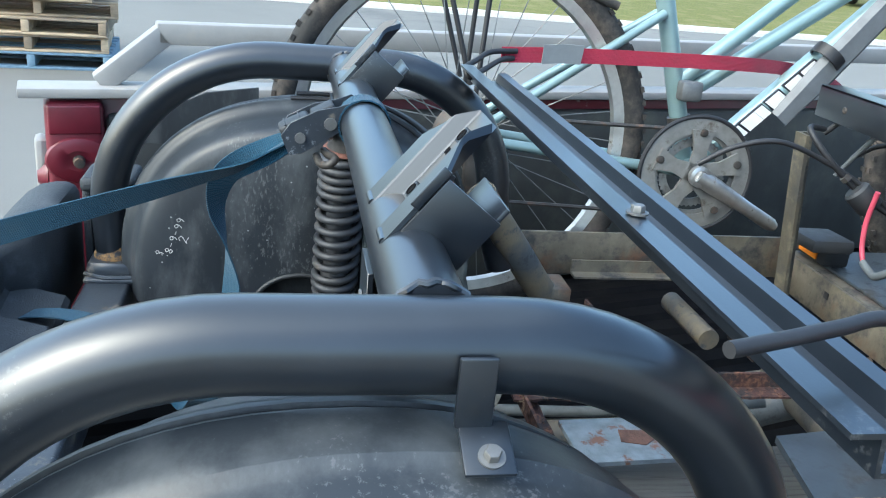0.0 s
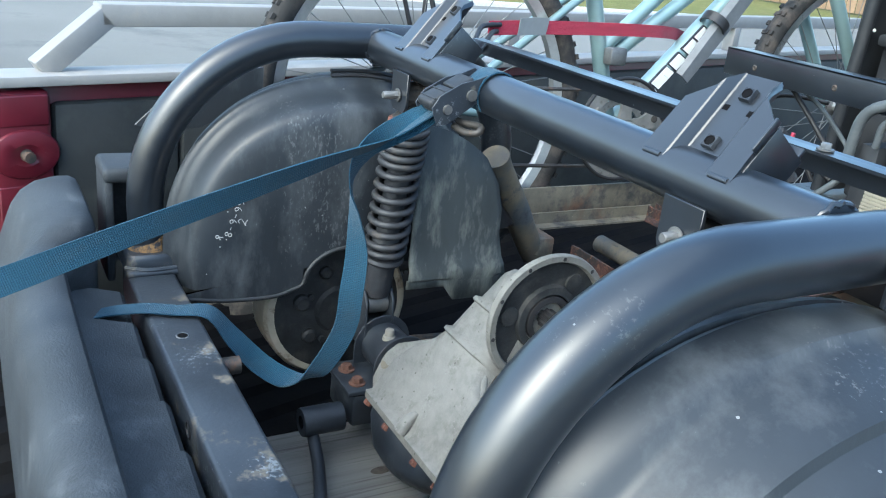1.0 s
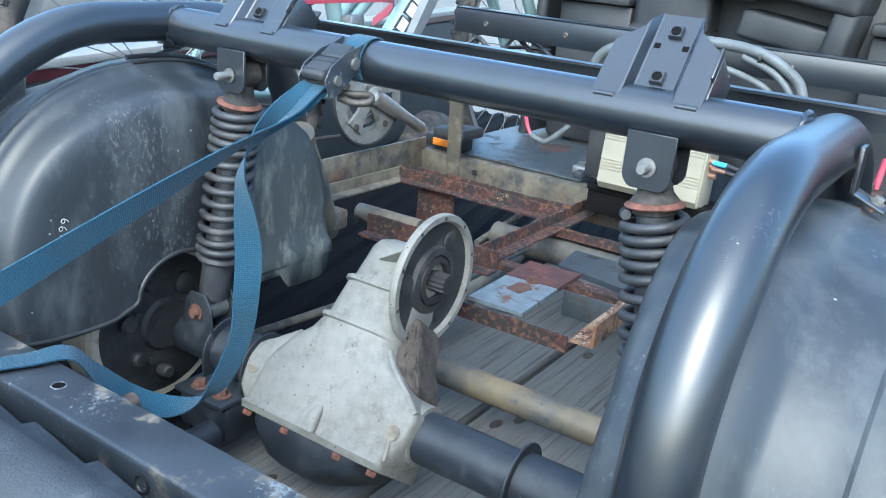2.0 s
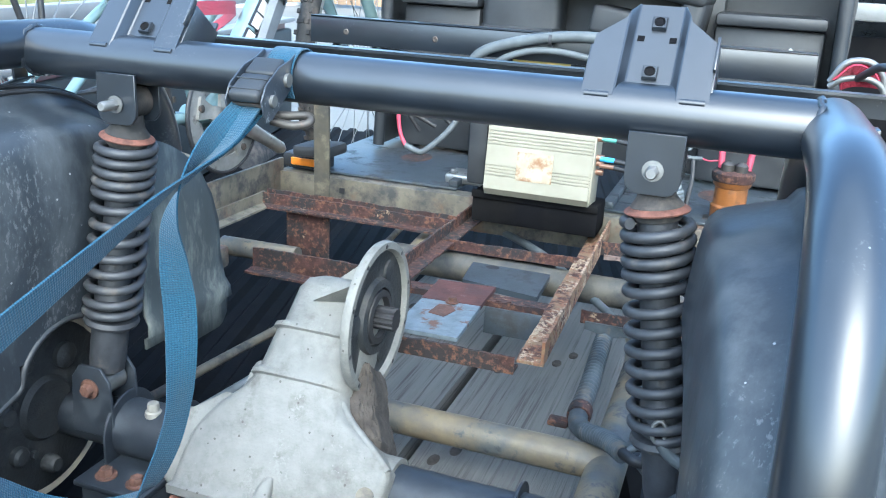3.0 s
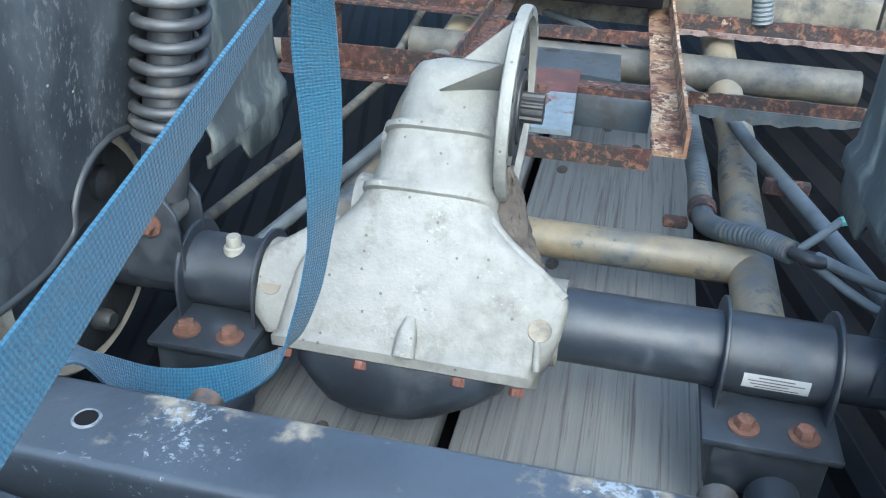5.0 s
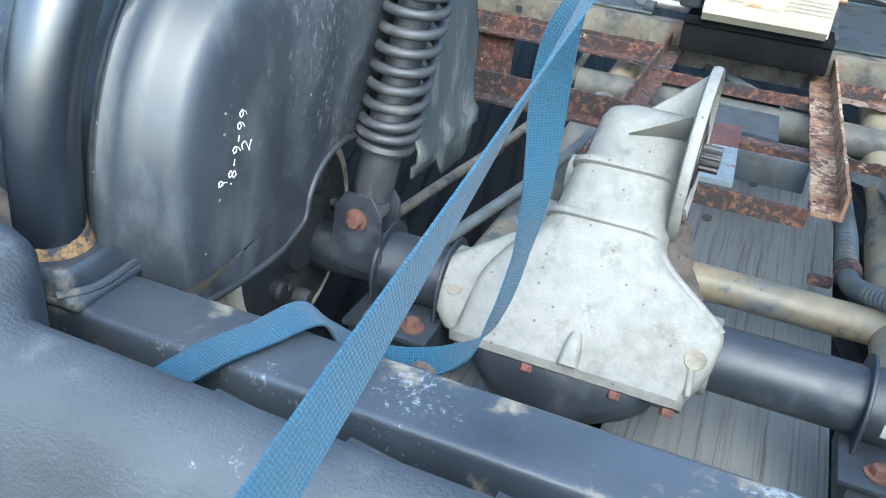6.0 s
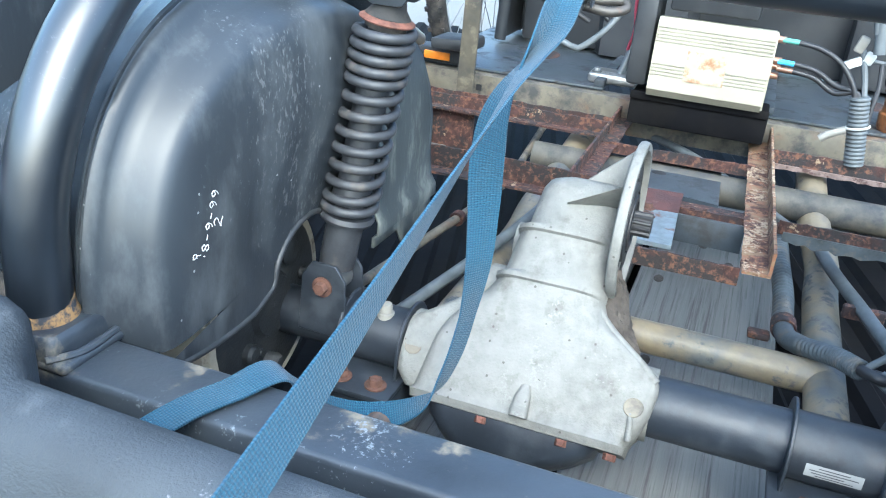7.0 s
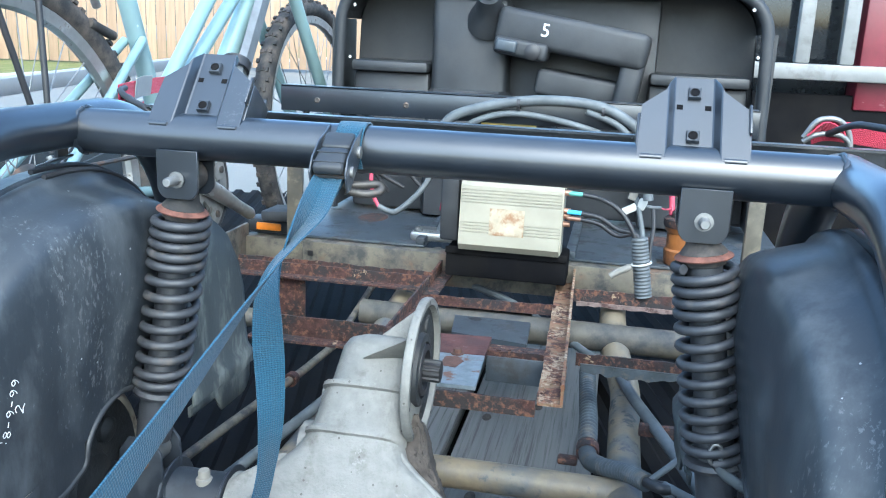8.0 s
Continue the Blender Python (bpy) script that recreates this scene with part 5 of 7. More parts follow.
    foot = [[(sx * (taper(0.322, y, z) + dx), y, z) for y, z in ((p.x, p.y) for p in smooth_path([(y, z, 0) for y, z in edge + [arch[0]]], 4))] for dx in (-0.0008,)]
    top = [(x, y, min(0.2655, 0.2245 + (y + 0.284) * 0.155) + 0.003) for x, y, z in foot[0]]
    part("wall_foot", loft([foot[0], top], closed=False), "liner_plastic", t)
    lip = smooth_path([(sx * taper(0.322, y, z), y, z) for y, z in edge + arch], 5)
    part("rolled_lip", tube(lip, 0.0034, 10), "dark_plastic", t)
    return t


left_liner = liner(-1)
flap = [(-0.294, 0.411), (-0.270, 0.434), (-0.243, 0.459), (-0.18, 0.488), (-0.10, 0.500), (-0.10, 0.44), (-0.20, 0.405), (-0.275, 0.402)]
part("outer_flap", prism(flap, 0.004, Matrix.Translation((-0.557, 0, 0)) @ Matrix(((0, 0, 1, 0), (1, 0, 0, 0), (0, 1, 0, 0), (0, 0, 0, 1))), None, 0.001), "liner_plastic", left_liner, "flared outer edge of the liner")
liner(1)

# white marker date on the left liner, strokes as thin lines: 8-9-99 and 2
WX = -0.3325
def stroke(pts):
    return tube([(WX, y, z) for y, z in smooth_path2(pts)], 0.0004, 6)


def smooth_path2(pts):
    return [(p.x, p.y) for p in smooth_path([(a, b, 0) for a, b in pts], 5)]


glyph = {"8": [(0.5, 0.5), (0.1, 0.75), (0.5, 1.0), (0.9, 0.75), (0.5, 0.5), (0.1, 0.25), (0.5, 0), (0.9, 0.25), (0.5, 0.5)],
         "9": [(0.9, 0.8), (0.5, 1.0), (0.1, 0.75), (0.5, 0.5), (0.9, 0.75), (0.8, 0.3), (0.5, 0.0)],
         "2": [(0.1, 0.8), (0.5, 1.0), (0.9, 0.75), (0.4, 0.3), (0.05, 0.0), (0.5, 0.1), (1.1, 0.0)], "-": [(0.1, 0.5), (0.8, 0.5)],
         "4": [(0.7, 0.0), (0.6, 0.5), (0.2, 0.8), (0.6, 1.0), (0.8, 0.7), (0.3, 0.45)]}


def write(text, at, size, m_dir, m_up, parent):
    pos = Vector((at[0], at[1], 0))
    for ch in text:
        g = [(pos + Vector((m_dir[0], m_dir[1], 0)) * (x * size * 0.7) + Vector((m_up[0], m_up[1], 0)) * (z * size)) for x, z in glyph[ch]]
        part("marker_stroke", stroke([(v.x, v.y) for v in g]), "chalk", parent)
        pos += Vector((m_dir[0], m_dir[1], 0)) * (size * 0.95)
    return pos


ms = part("marker_writing", tube([(WX, -0.2135, 0.3055), (WX, -0.2135, 0.306)], 0.0008, 6), "chalk", left_liner, "white hand-written marker date")
write("8-9-99", (-0.208, 0.308), 0.0098, (0.35, 0.94), (-0.94, 0.35), ms)
write("2", (-0.188, 0.324), 0.0120, (0.35, 0.94), (-0.94, 0.35), ms)
write("4", (-0.220, 0.304), 0.0105, (0.35, 0.94), (-0.94, 0.35), ms)

# ---- rear body panel ----
panel = thing("rear_body_panel", (0, -0.42, 0.1), "dark grey grained plastic rear body panel, scuffed", "body panel")


def panel_ring(x, lift, fwd):
    base = [(-0.425, 0.16), (-0.425, 0.270), (-0.426, 0.292), (-0.431, 0.303), (-0.441, 0.308), (-0.456, 0.308), (-0.470, 0.303), (-0.482, 0.290), (-0.488, 0.270), (-0.491, 0.24), (-0.493, 0.19), (-0.494, 0.12), (-0.495, 0.04), (-0.495, -0.02)]
    out = []
    for k, (y, z) in enumerate(base):
        f = 1 if k < 6 else max(0, 1 - (k - 5) / 6)
        out.append((x, y + fwd * f, z + lift * (1 if 1 < k < 9 else 0.3)))
    return out


stations = []
for x, lift, fwd in ((-0.60, -0.01, 0.03), (-0.585, 0.018, 0.046), (-0.55, 0.030, 0.052), (-0.47, 0.032, 0.052), (-0.375, 0.030, 0.051), (-0.356, 0.027, 0.046), (-0.344, 0.020, 0.034), (-0.334, 0.012, 0.018), (-0.318, 0.008, 0.005),
                     (-0.15, 0.006, 0.003), (0.0, 0.005, 0.003), (0.15, 0.006, 0.003), (0.330, 0.008, 0.004), (0.355, 0.005, 0.008), (0.382, 0.026, 0.044), (0.47, 0.032, 0.052), (0.60, -0.01, 0.04)):
    stations.append(panel_ring(x, lift, fwd))
bm = loft(stations, closed=False)
ob = part("panel_skin", bm, "grain_plastic", panel)
sol = ob.modifiers.new("thickness", "SOLIDIFY")
sol.thickness, sol.offset = 0.004, -1
for sx in (-1, 1):
    # open pocket: a top, an outer wall and a rear wall
    bm = box((sx * 0.505 - 0.045, -0.352, 0.350), (sx * 0.505 + 0.045, -0.275, 0.372), 0.008, 3)
    bm = box((sx * 0.545 - 0.008, -0.350, 0.20), (sx * 0.545 + 0.004, -0.277, 0.352), 0.004, 2, bm=bm)
    bm = box((sx * 0.505 - 0.043, -0.350, 0.20), (sx * 0.505 + 0.040, -0.338, 0.352), 0.004, 2, bm=bm)
    part("corner_pocket", bm, "grain_plastic", panel, "black moulded corner box")
# castellated shelf inside the panel
sec = []
for k in range(8):
    for x, drop in ((-0.345 + k * 0.096, 0.0), (-0.345 + k * 0.096 + 0.030, -0.005), (-0.345 + k * 0.096 + 0.090, -0.016), (-0.345 + k * 0.096 + 0.0935, -0.019)):
        out = -0.352 - (0.006 if drop < -0.018 else 0.0)
        sec.append([(x, -0.424, 0.268), (x, -0.416, 0.257 + drop), (x, -0.404, 0.252 + drop), (x, out, 0.238 + drop), (x, out + 0.006, 0.230 + drop), (x, out + 0.007, 0.17), (x, -0.365, 0.06), (x, -0.37, -0.03)])
part("ribbed_shelf", loft(sec, closed=False), "grain_plastic", panel, "moulded stepped shelf inside the panel", 18)

# ---- motor controller ----
ctl = thing("motor_controller", (-0.008, 0.80, 0.28), "tarnished gold aluminium motor controller with a peeling label", "motor controller")
x0, x1, z0, z1, y0 = -0.102, 0.093, 0.276, 0.412, 0.772
prof = [(y0 + 0.075, z0), (y0 + 0.012, z0), (y0, z0 + 0.012)]
for zz in (0.312, 0.318, 0.324, 0.330, 0.369, 0.375, 0.381, 0.387, 0.393):
    prof += [(y0, zz), (y0 + 0.0022, zz + 0.0005), (y0 + 0.0022, zz + 0.0019), (y0, zz + 0.0024)]
prof += [(y0, z1 - 0.010), (y0 + 0.010, z1), (y0 + 0.075, z1)]
lean = Matrix.Translation((0, 0.772, 0.287)) @ Matrix.Rotation(radians(-6), 4, "X") @ Matrix.Translation((0, -0.772, -0.287))
bm = loft([[(x, y, z) for y, z in prof] for x in (x0, x1)])
bmesh.ops.transform(bm, matrix=lean, verts=bm.verts)
part("case", bm, "controller_alu", ctl, "ribbed gold-anodised case")
bm = box((-0.043, y0 - 0.0012, 0.309), (0.024, y0 + 0.0005, 0.361), 0.0, m=lean)
part("label_plate", bm, "old_label", ctl, "peeling tan label")
for k, z in enumerate((0.398, 0.362, 0.352, 0.335)):
    part("terminal", rod((x1, y0 + 0.03 + 0.004 * k, z), (x1 + 0.016, y0 + 0.03 + 0.004 * k, z), 0.006, 12), "copper", ctl)
part("end_plate", box((x1 - 0.001, y0 + 0.004, z0 + 0.004), (x1 + 0.003, y0 + 0.075, z1 - 0.002), 0.001, m=lean), "controller_alu", ctl)
tray = thing("controller_tray", (0, 0.84, 0.2), "black steel tray under the controller", "tray")
part("tray_box", box((-0.130, 0.800, 0.214), (0.110, 0.882, 0.272), 0.004), "bed_liner", tray)
part("tray_lip", box((-0.130, 0.794, 0.262), (0.110, 0.799, 0.276), 0.001), "bed_liner", tray)
side = single("relay_box", box((-0.145, 0.80, 0.285), (-0.108, 0.92, 0.47), 0.006), "dark_plastic", "black box beside the controller", "box")

# ---- floor pans and front of the cart ----
for xa, xb in ((-0.58, -0.20), (0.10, 0.56)):
    fp = thing("floor_pan", ((xa + xb) / 2, 1.1, 0.24), "dark blue-grey steel floor pan with rust marks", "floor pan", "floor pans")
    part("pan_sheet", box((xa, 0.915, 0.236), (xb, 1.40, 0.242), 0.002), "plate_dark", fp)
    part("pan_edge", box((xb - 0.02 if xa < 0 else xa, 0.92, 0.242), (xb if xa < 0 else xa + 0.02, 1.40, 0.256), 0.002), "plate_dark", fp)
    part("rust_patch", lathe([(0.035, 0.0), (0.03, 0.0008), (0, 0.0008)], 20, Matrix.Translation((xa + 0.2, 1.15, 0.242)) @ Matrix.Diagonal((1, 1.5, 1, 1))), "rust", fp)
    part("pan_hole", lathe([(0.008, 0.0004), (0, 0.0006)], 16, Matrix.Translation((xa + 0.14, 1.05, 0.242))), "cable_black", fp)

dash = thing("front_cowl", (0, 1.25, 0.2), "dusty black plastic dashboard with open pockets", "dashboard")
DY = 1.20
outl = []
W0, W1, ZB, ZT, RC = -0.505, 0.505, 0.25, 0.80, 0.09
for cx, cz, a0 in ((W1 - RC, ZT - RC, 0), (W0 + RC, ZT - RC, 90)):
    for k in range(9):
        a = radians(a0 + 90 * k / 8)
        outl.append((cx + RC * math.cos(a), cz + RC * math.sin(a)))
outl += [(W0, ZB), (W1, ZB)]
outl = [(x * (1 - 0.17 * max(0.0, z - 0.5)), z) for x, z in outl]
up = Matrix.Rotation(radians(90), 4, "X")
part("cowl_shell", prism(outl, 0.02, Matrix.Translation((0, DY + 0.19, 0)) @ up, None, 0.004), "dark_plastic", dash)
rim = [(x, DY + 0.01, z) for x, z in outl[:18]]
rim = [(W1 + 0.0, DY + 0.01, ZB)] + rim + [(W0, DY + 0.01, ZB)]
part("cowl_rim", tube(rim, 0.014, 12), "dark_plastic", dash, "rounded cowl rim")
bm = None
for (xa, za), (xb, zb) in zip(outl[:17], outl[1:18]):
    q = [Vector((xa, DY + 0.01, za)), Vector((xb, DY + 0.01, zb)), Vector((xb, DY + 0.18, zb)), Vector((xa, DY + 0.18, za))]
    b3 = bmesh.new()
    b3.faces.new([b3.verts.new(v) for v in q])
    bm = join(bm, b3)
for x in (W0, W1):
    bm = box((x - 0.004, DY + 0.01, ZB), (x + 0.004, DY + 0.18, ZT - RC), 0, bm=bm)
part("cowl_wall", bm, "dark_plastic", dash)
part("column_panel", box((-0.27, DY + 0.03, ZB), (-0.085, DY + 0.17, ZT - 0.03), 0.02, 3), "dark_plastic", dash)
bm = loft([[(-0.178 + u * w, DY + dy, z) for u, dy in ((-1, 0.16), (-0.94, 0.04), (-0.80, 0.0 + dz), (0.80, 0.0 + dz), (0.94, 0.04), (1, 0.16))] for z, w, dz in ((ZB, 0.112, 0.0), (0.52, 0.108, 0.0), (0.545, 0.104, 0.006), (0.555, 0.096, 0.022))], closed=False)
part("column_foot", bm, "dark_plastic", dash, "flared foot of the column cover")
for u in (-0.255, -0.105):
    part("foot_rivet", lathe([(0.008, 0.0), (0.007, 0.004), (0, 0.005)], 14, along((u, DY + 0.003, 0.525), (u, DY - 1, 0.525))), "plate_dark", dash)
part("centre_panel", box((-0.10, DY + 0.10, ZB), (0.26, DY + 0.17, ZT - 0.02), 0.012, 2), "dark_plastic", dash)
tip = Matrix.Translation((0.0, DY - 0.03, 0.70)) @ Matrix.Rotation(radians(9), 4, "Y") @ Matrix.Rotation(radians(-4), 4, "Z")
part("console", box((-0.11, 0.0, -0.045), (0.235, 0.16, 0.036), 0.016, 3, tip), "dark_plastic", dash, "dusty switch console")
part("console_cheek", box((0.185, 0.01, -0.15), (0.235, 0.15, -0.03), 0.014, 3, tip), "dark_plastic", dash)
tip2 = Matrix.Translation((0.10, DY + 0.0, 0.570)) @ Matrix.Rotation(radians(8), 4, "Y")
part("lower_console", box((-0.115, 0.0, -0.03), (0.11, 0.12, 0.030), 0.010, 3, tip2), "dark_plastic", dash)
part("switch_plate", box((-0.105, -0.010, -0.070), (0.02, 0.06, -0.030), 0.010, 3, tip), "dark_plastic", dash)
part("switch", box((-0.098, -0.020, -0.064), (-0.048, -0.005, -0.036), 0.008, 3, tip), "plate_dark", dash, "grey rocker switch")
q = tip @ Vector((-0.012, -0.008, -0.052))
part("key_switch", lathe([(0.018, 0.0), (0.018, 0.008), (0.012, 0.012), (0, 0.012)], 20, along(q, q + Vector((0, -1, 0)))), "cable_black", dash)
for xa, xb in ((-0.465, -0.275), (0.245, 0.465)):
    part("pocket_shelf", box((xa, DY + 0.02, 0.588), (xb, DY + 0.18, 0.614), 0.008), "dark_plastic", dash, "open storage pocket")
    part("pocket_lower", box((xa, DY + 0.045, ZB), (xb, DY + 0.18, 0.588), 0.01), "dark_plastic", dash)
part("column_boot", lathe([(0.055, 0), (0.05, 0.02), (0.032, 0.05), (0.026, 0.09), (0, 0.09)], 24, along((-0.135, DY + 0.05, 0.715), (-0.12, DY - 0.12, 0.85))), "dark_plastic", dash)
part("steering_column", rod((-0.135, DY + 0.05, 0.715), (-0.09, DY - 0.38, 1.08), 0.018, 16), "cable_black", dash)
for x, z in ((-0.46, 0.62), (-0.45, 0.74), (0.45, 0.76), (0.47, 0.66), (0.40, 0.55)):
    part("rivet", lathe([(0.004, 0.0), (0.003, 0.002), (0, 0.0025)], 10, along((x, DY - 0.003, z), (x, DY - 1, z))), "plastic_white", dash)
txt = bpy.data.curves.new("number", "FONT")
txt.body, txt.size, txt.extrude = "5", 0.042, 0.0004
to = new("number_mark", txt)
dg = bpy.context.evaluated_depsgraph_get()
me = bpy.data.meshes.new_from_object(to.evaluated_get(dg))
bpy.data.objects.remove(to)
b4 = bmesh.new()
b4.from_mesh(me)
bmesh.ops.transform(b4, matrix=tip @ Matrix.Translation((-0.005, -0.0006, -0.014)) @ up, verts=b4.verts)
part("number_mark", b4, "decal_white", dash, "white stencilled figure 5")

# ---- blue ratchet strap ----
strap = thing("ratchet_strap", (-0.1, -0.05, 0.5), "blue webbing tie-down strap with a ratchet buckle", "strap")
BX = -0.073
loop = []
for k in range(15):
    a = radians(-60 + k * 20)
    loop.append((BX, TY + (R + 0.0025) * math.cos(a), TZ + (R + 0.0025) * math.sin(a)))
part("loop", ribbon([(x - 0.009, y, z) for x, y, z in loop], (1, 0, 0), 0.029), "strap_blue", strap)
# long tail running out towards the rear corner
tail = smooth_path([(BX - 0.012, -0.034, 0.552), (BX - 0.012, -0.064, 0.534), (-0.084, -0.10, 0.510), (-0.0885, -0.15, 0.492), (-0.092, -0.22, 0.468), (-0.097, -0.38, 0.413), (-0.104, -0.52, 0.362), (-0.114, -0.75, 0.282), (-0.121, -0.95, 0.215), (-0.124, -1.06, 0.17), (-0.125, -1.09, 0.05), (-0.125, -1.085, -0.09)], 8)
sides = lerp_list([(1, 0, 0), (1, 0, 0.1), (0.8, -0.1, 0.4), (0.62, -0.17, 0.52), (0.45, -0.2, 0.75), (0.1, -0.25, 0.95), (-0.3, -0.2, 0.85), (-0.5, -0.2, 0.75), (-0.58, -0.18, 0.7), (-0.65, -0.1, 0.6), (-0.8, 0, 0.3), (-1, 0, 0)], len(tail))
part("long_tail", ribbon(tail, sides, 0.028), "strap_blue", strap)
# hanging slack that goes down to the differential and up over the crossmember
slack = smooth_path([(BX - 0.012, -0.034, 0.549), (-0.088, -0.072, 0.528), (-0.098, -0.118, 0.498), (-0.113, -0.130, 0.455), (-0.120, -0.121, 0.410), (-0.120, -0.115, 0.360), (-0.118, -0.119, 0.310), (-0.122, -0.122, 0.262), (-0.128, -0.140, 0.218), (-0.142, -0.158, 0.186),
                     (-0.178, -0.175, 0.168), (-0.214, -0.200, 0.176), (-0.228, -0.232, 0.212), (-0.233, -0.262, 0.249), (-0.250, -0.300, 0.2485), (-0.268, -0.340, 0.2475), (-0.288, -0.390, 0.236), (-0.302, -0.420, 0.210)], 7)
sides = lerp_list([(-1, -0.15, 0), (-0.62, -0.57, 0.55), (0.20, -0.90, 0.40), (0.83, -0.56, 0.05), (1, 0.05, 0), (0.75, 0.65, 0), (0.52, 0.85, 0), (0.24, 0.97, 0), (0.20, 0.95, 0.0), (0.15, 0.95, 0.25), (0.0, 0.90, 0.45), (-0.25, 0.75, 0.55), (-0.6, 0.45, 0.45), (-0.9, 0.38, 0.15), (-0.92, 0.40, 0), (-0.92, 0.40, 0), (-0.92, 0.40, 0), (-0.92, 0.4, 0)], len(slack))
part("slack_end", ribbon(slack, sides, 0.029), "strap_blue", strap)
bmat = Matrix.Translation((BX - 0.013, -0.020, 0.560)) @ Matrix.Rotation(radians(4), 4, "Z") @ Matrix.Rotation(radians(27), 4, "X")
buckle = part("ratchet_buckle", box((-0.015, -0.040, 0.000), (0.015, 0.020, 0.004), 0.001, m=bmat), "iron_dark", strap, "dark steel ratchet buckle")
for x in (-0.0175, 0.0175):
    prof = [(-0.046, -0.012), (-0.034, -0.016), (0.020, -0.012), (0.040, -0.012), (0.046, -0.002), (0.040, 0.010), (0.022, 0.012), (0.0, 0.018), (-0.030, 0.018), (-0.045, 0.010)]
    part("side_plate", prism(prof, 0.0018, bmat @ Matrix(((0, 0, 1, x - 0.0009), (1, 0, 0, 0), (0, 1, 0, 0), (0, 0, 0, 1))), None, 0.0004), "worn_steel", buckle, "worn steel side plate")
for y, z, r in ((-0.028, 0.0, 0.0055), (0.006, 0.0, 0.0065), (0.036, 0.0, 0.005)):
    part("cross_pin", rod(bmat @ Vector((-0.0215, y, z)), bmat @ Vector((0.0215, y, z)), r, 14), "zinc", buckle)
part("handle_grip", box((-0.0150, -0.044, 0.006), (0.0150, -0.010, 0.017), 0.004, 3, m=bmat), "dark_plastic", buckle, "black plastic grip")
part("handle_grip", box((-0.0150, -0.008, 0.008), (0.0150, 0.018, 0.016), 0.003, 3, m=bmat), "dark_plastic", buckle)
for y in (-0.036, -0.020):
    part("grip_rib", box((-0.0152, y - 0.001, 0.0165), (0.0152, y + 0.001, 0.0178), 0.0004, m=bmat), "dark_plastic", buckle)
hk = smooth_path([(BX - 0.004, -0.026, 0.526), (BX + 0.016, -0.022, 0.523), (BX + 0.029, -0.014, 0.526), (BX + 0.024, -0.008, 0.531), (BX + 0.004, -0.014, 0.530), (BX - 0.010, -0.018, 0.530)], 6)
part("wire_hook", tube(hk, 0.0042, 10), "iron_dark", strap)

# ---- red strap ----
red = thing("red_strap", (-0.5, 0.5, 0.56), "red webbing strap with a white tag and wire hook", "strap")
rp = smooth_path([(-0.50, 0.265, 0.582), (-0.53, 0.38, 0.583), (-0.56, 0.53, 0.582), (-0.60, 0.72, 0.578), (-0.70, 0.88, 0.56), (-0.85, 1.06, 0.52), (-1.05, 1.25, 0.46)], 6)
part("webbing", ribbon(rp, (0, 0.0, 1), 0.024), "strap_red", red)
part("tag", ribbon([(-0.5155, 0.335, 0.584), (-0.524, 0.370, 0.586), (-0.530, 0.405, 0.585)], (0.15, 0.0, 1), 0.031, 0.001), "label_white", red, "white cloth tag")
part("wire_hook", tube(smooth_path([(-0.505, 0.29, 0.588), (-0.485, 0.245, 0.587), (-0.45, 0.215, 0.578), (-0.42, 0.195, 0.572), (-0.41, 0.20, 0.560), (-0.44, 0.225, 0.566), (-0.48, 0.26, 0.577), (-0.505, 0.285, 0.577)], 5), 0.0042, 10), "cable_black", red)
red2 = thing("red_strap", (0.5, 0.25, 0.59), "red webbing strap hooked over the seat channel", "strap")
rp = smooth_path([(0.428, 0.358, 0.574), (0.445, 0.360, 0.580), (0.470, 0.363, 0.580), (0.52, 0.372, 0.574), (0.60, 0.39, 0.566), (0.70, 0.42, 0.550), (0.80, 0.45, 0.52)], 6)
part("webbing", ribbon(rp, (0.1, -0.45, 0.85), 0.030), "strap_red", red2)
part("folded_end", ribbon(smooth_path([(0.424, 0.352, 0.572), (0.440, 0.350, 0.586), (0.456, 0.354, 0.580), (0.462, 0.358, 0.572)], 5), (0.2, -0.7, 0.6), 0.022), "strap_red", red2, "bunched red webbing")
for dz in (0.0, 0.018):
    part("wire_link", tube(smooth_path([(0.418, 0.350, 0.566 + dz * 0.3), (0.432, 0.346, 0.576 + dz), (0.456, 0.348, 0.578 + dz), (0.472, 0.352, 0.570 + dz * 0.6), (0.478, 0.354, 0.556)], 6), 0.0036, 10), "zinc", red2, "grey wire link")
part("coated_hook", tube(smooth_path([(0.491, 0.140, 0.600), (0.479, 0.178, 0.600), (0.467, 0.213, 0.600), (0.455, 0.246, 0.599), (0.452, 0.30, 0.590), (0.446, 0.345, 0.578)], 6), 0.0042, 12), "cable_black", red2, "black coated hook end")


# ---- bicycle ----
BK = Matrix.Translation((-0.61, 0.72, 0.0)) @ Matrix.Rotation(radians(-3), 4, "Z") @ Matrix.Rotation(radians(-4), 4, "Y")
bike = thing("bicycle", (-0.61, 0.72, 0), "pale teal mountain bicycle with knobbly tyres, leaning", "bicycle")


def bpart(name, bm, mat, parent, label=""):
    bmesh.ops.transform(bm, matrix=BK, verts=bm.verts)
    return part(name, bm, mat, parent, label)


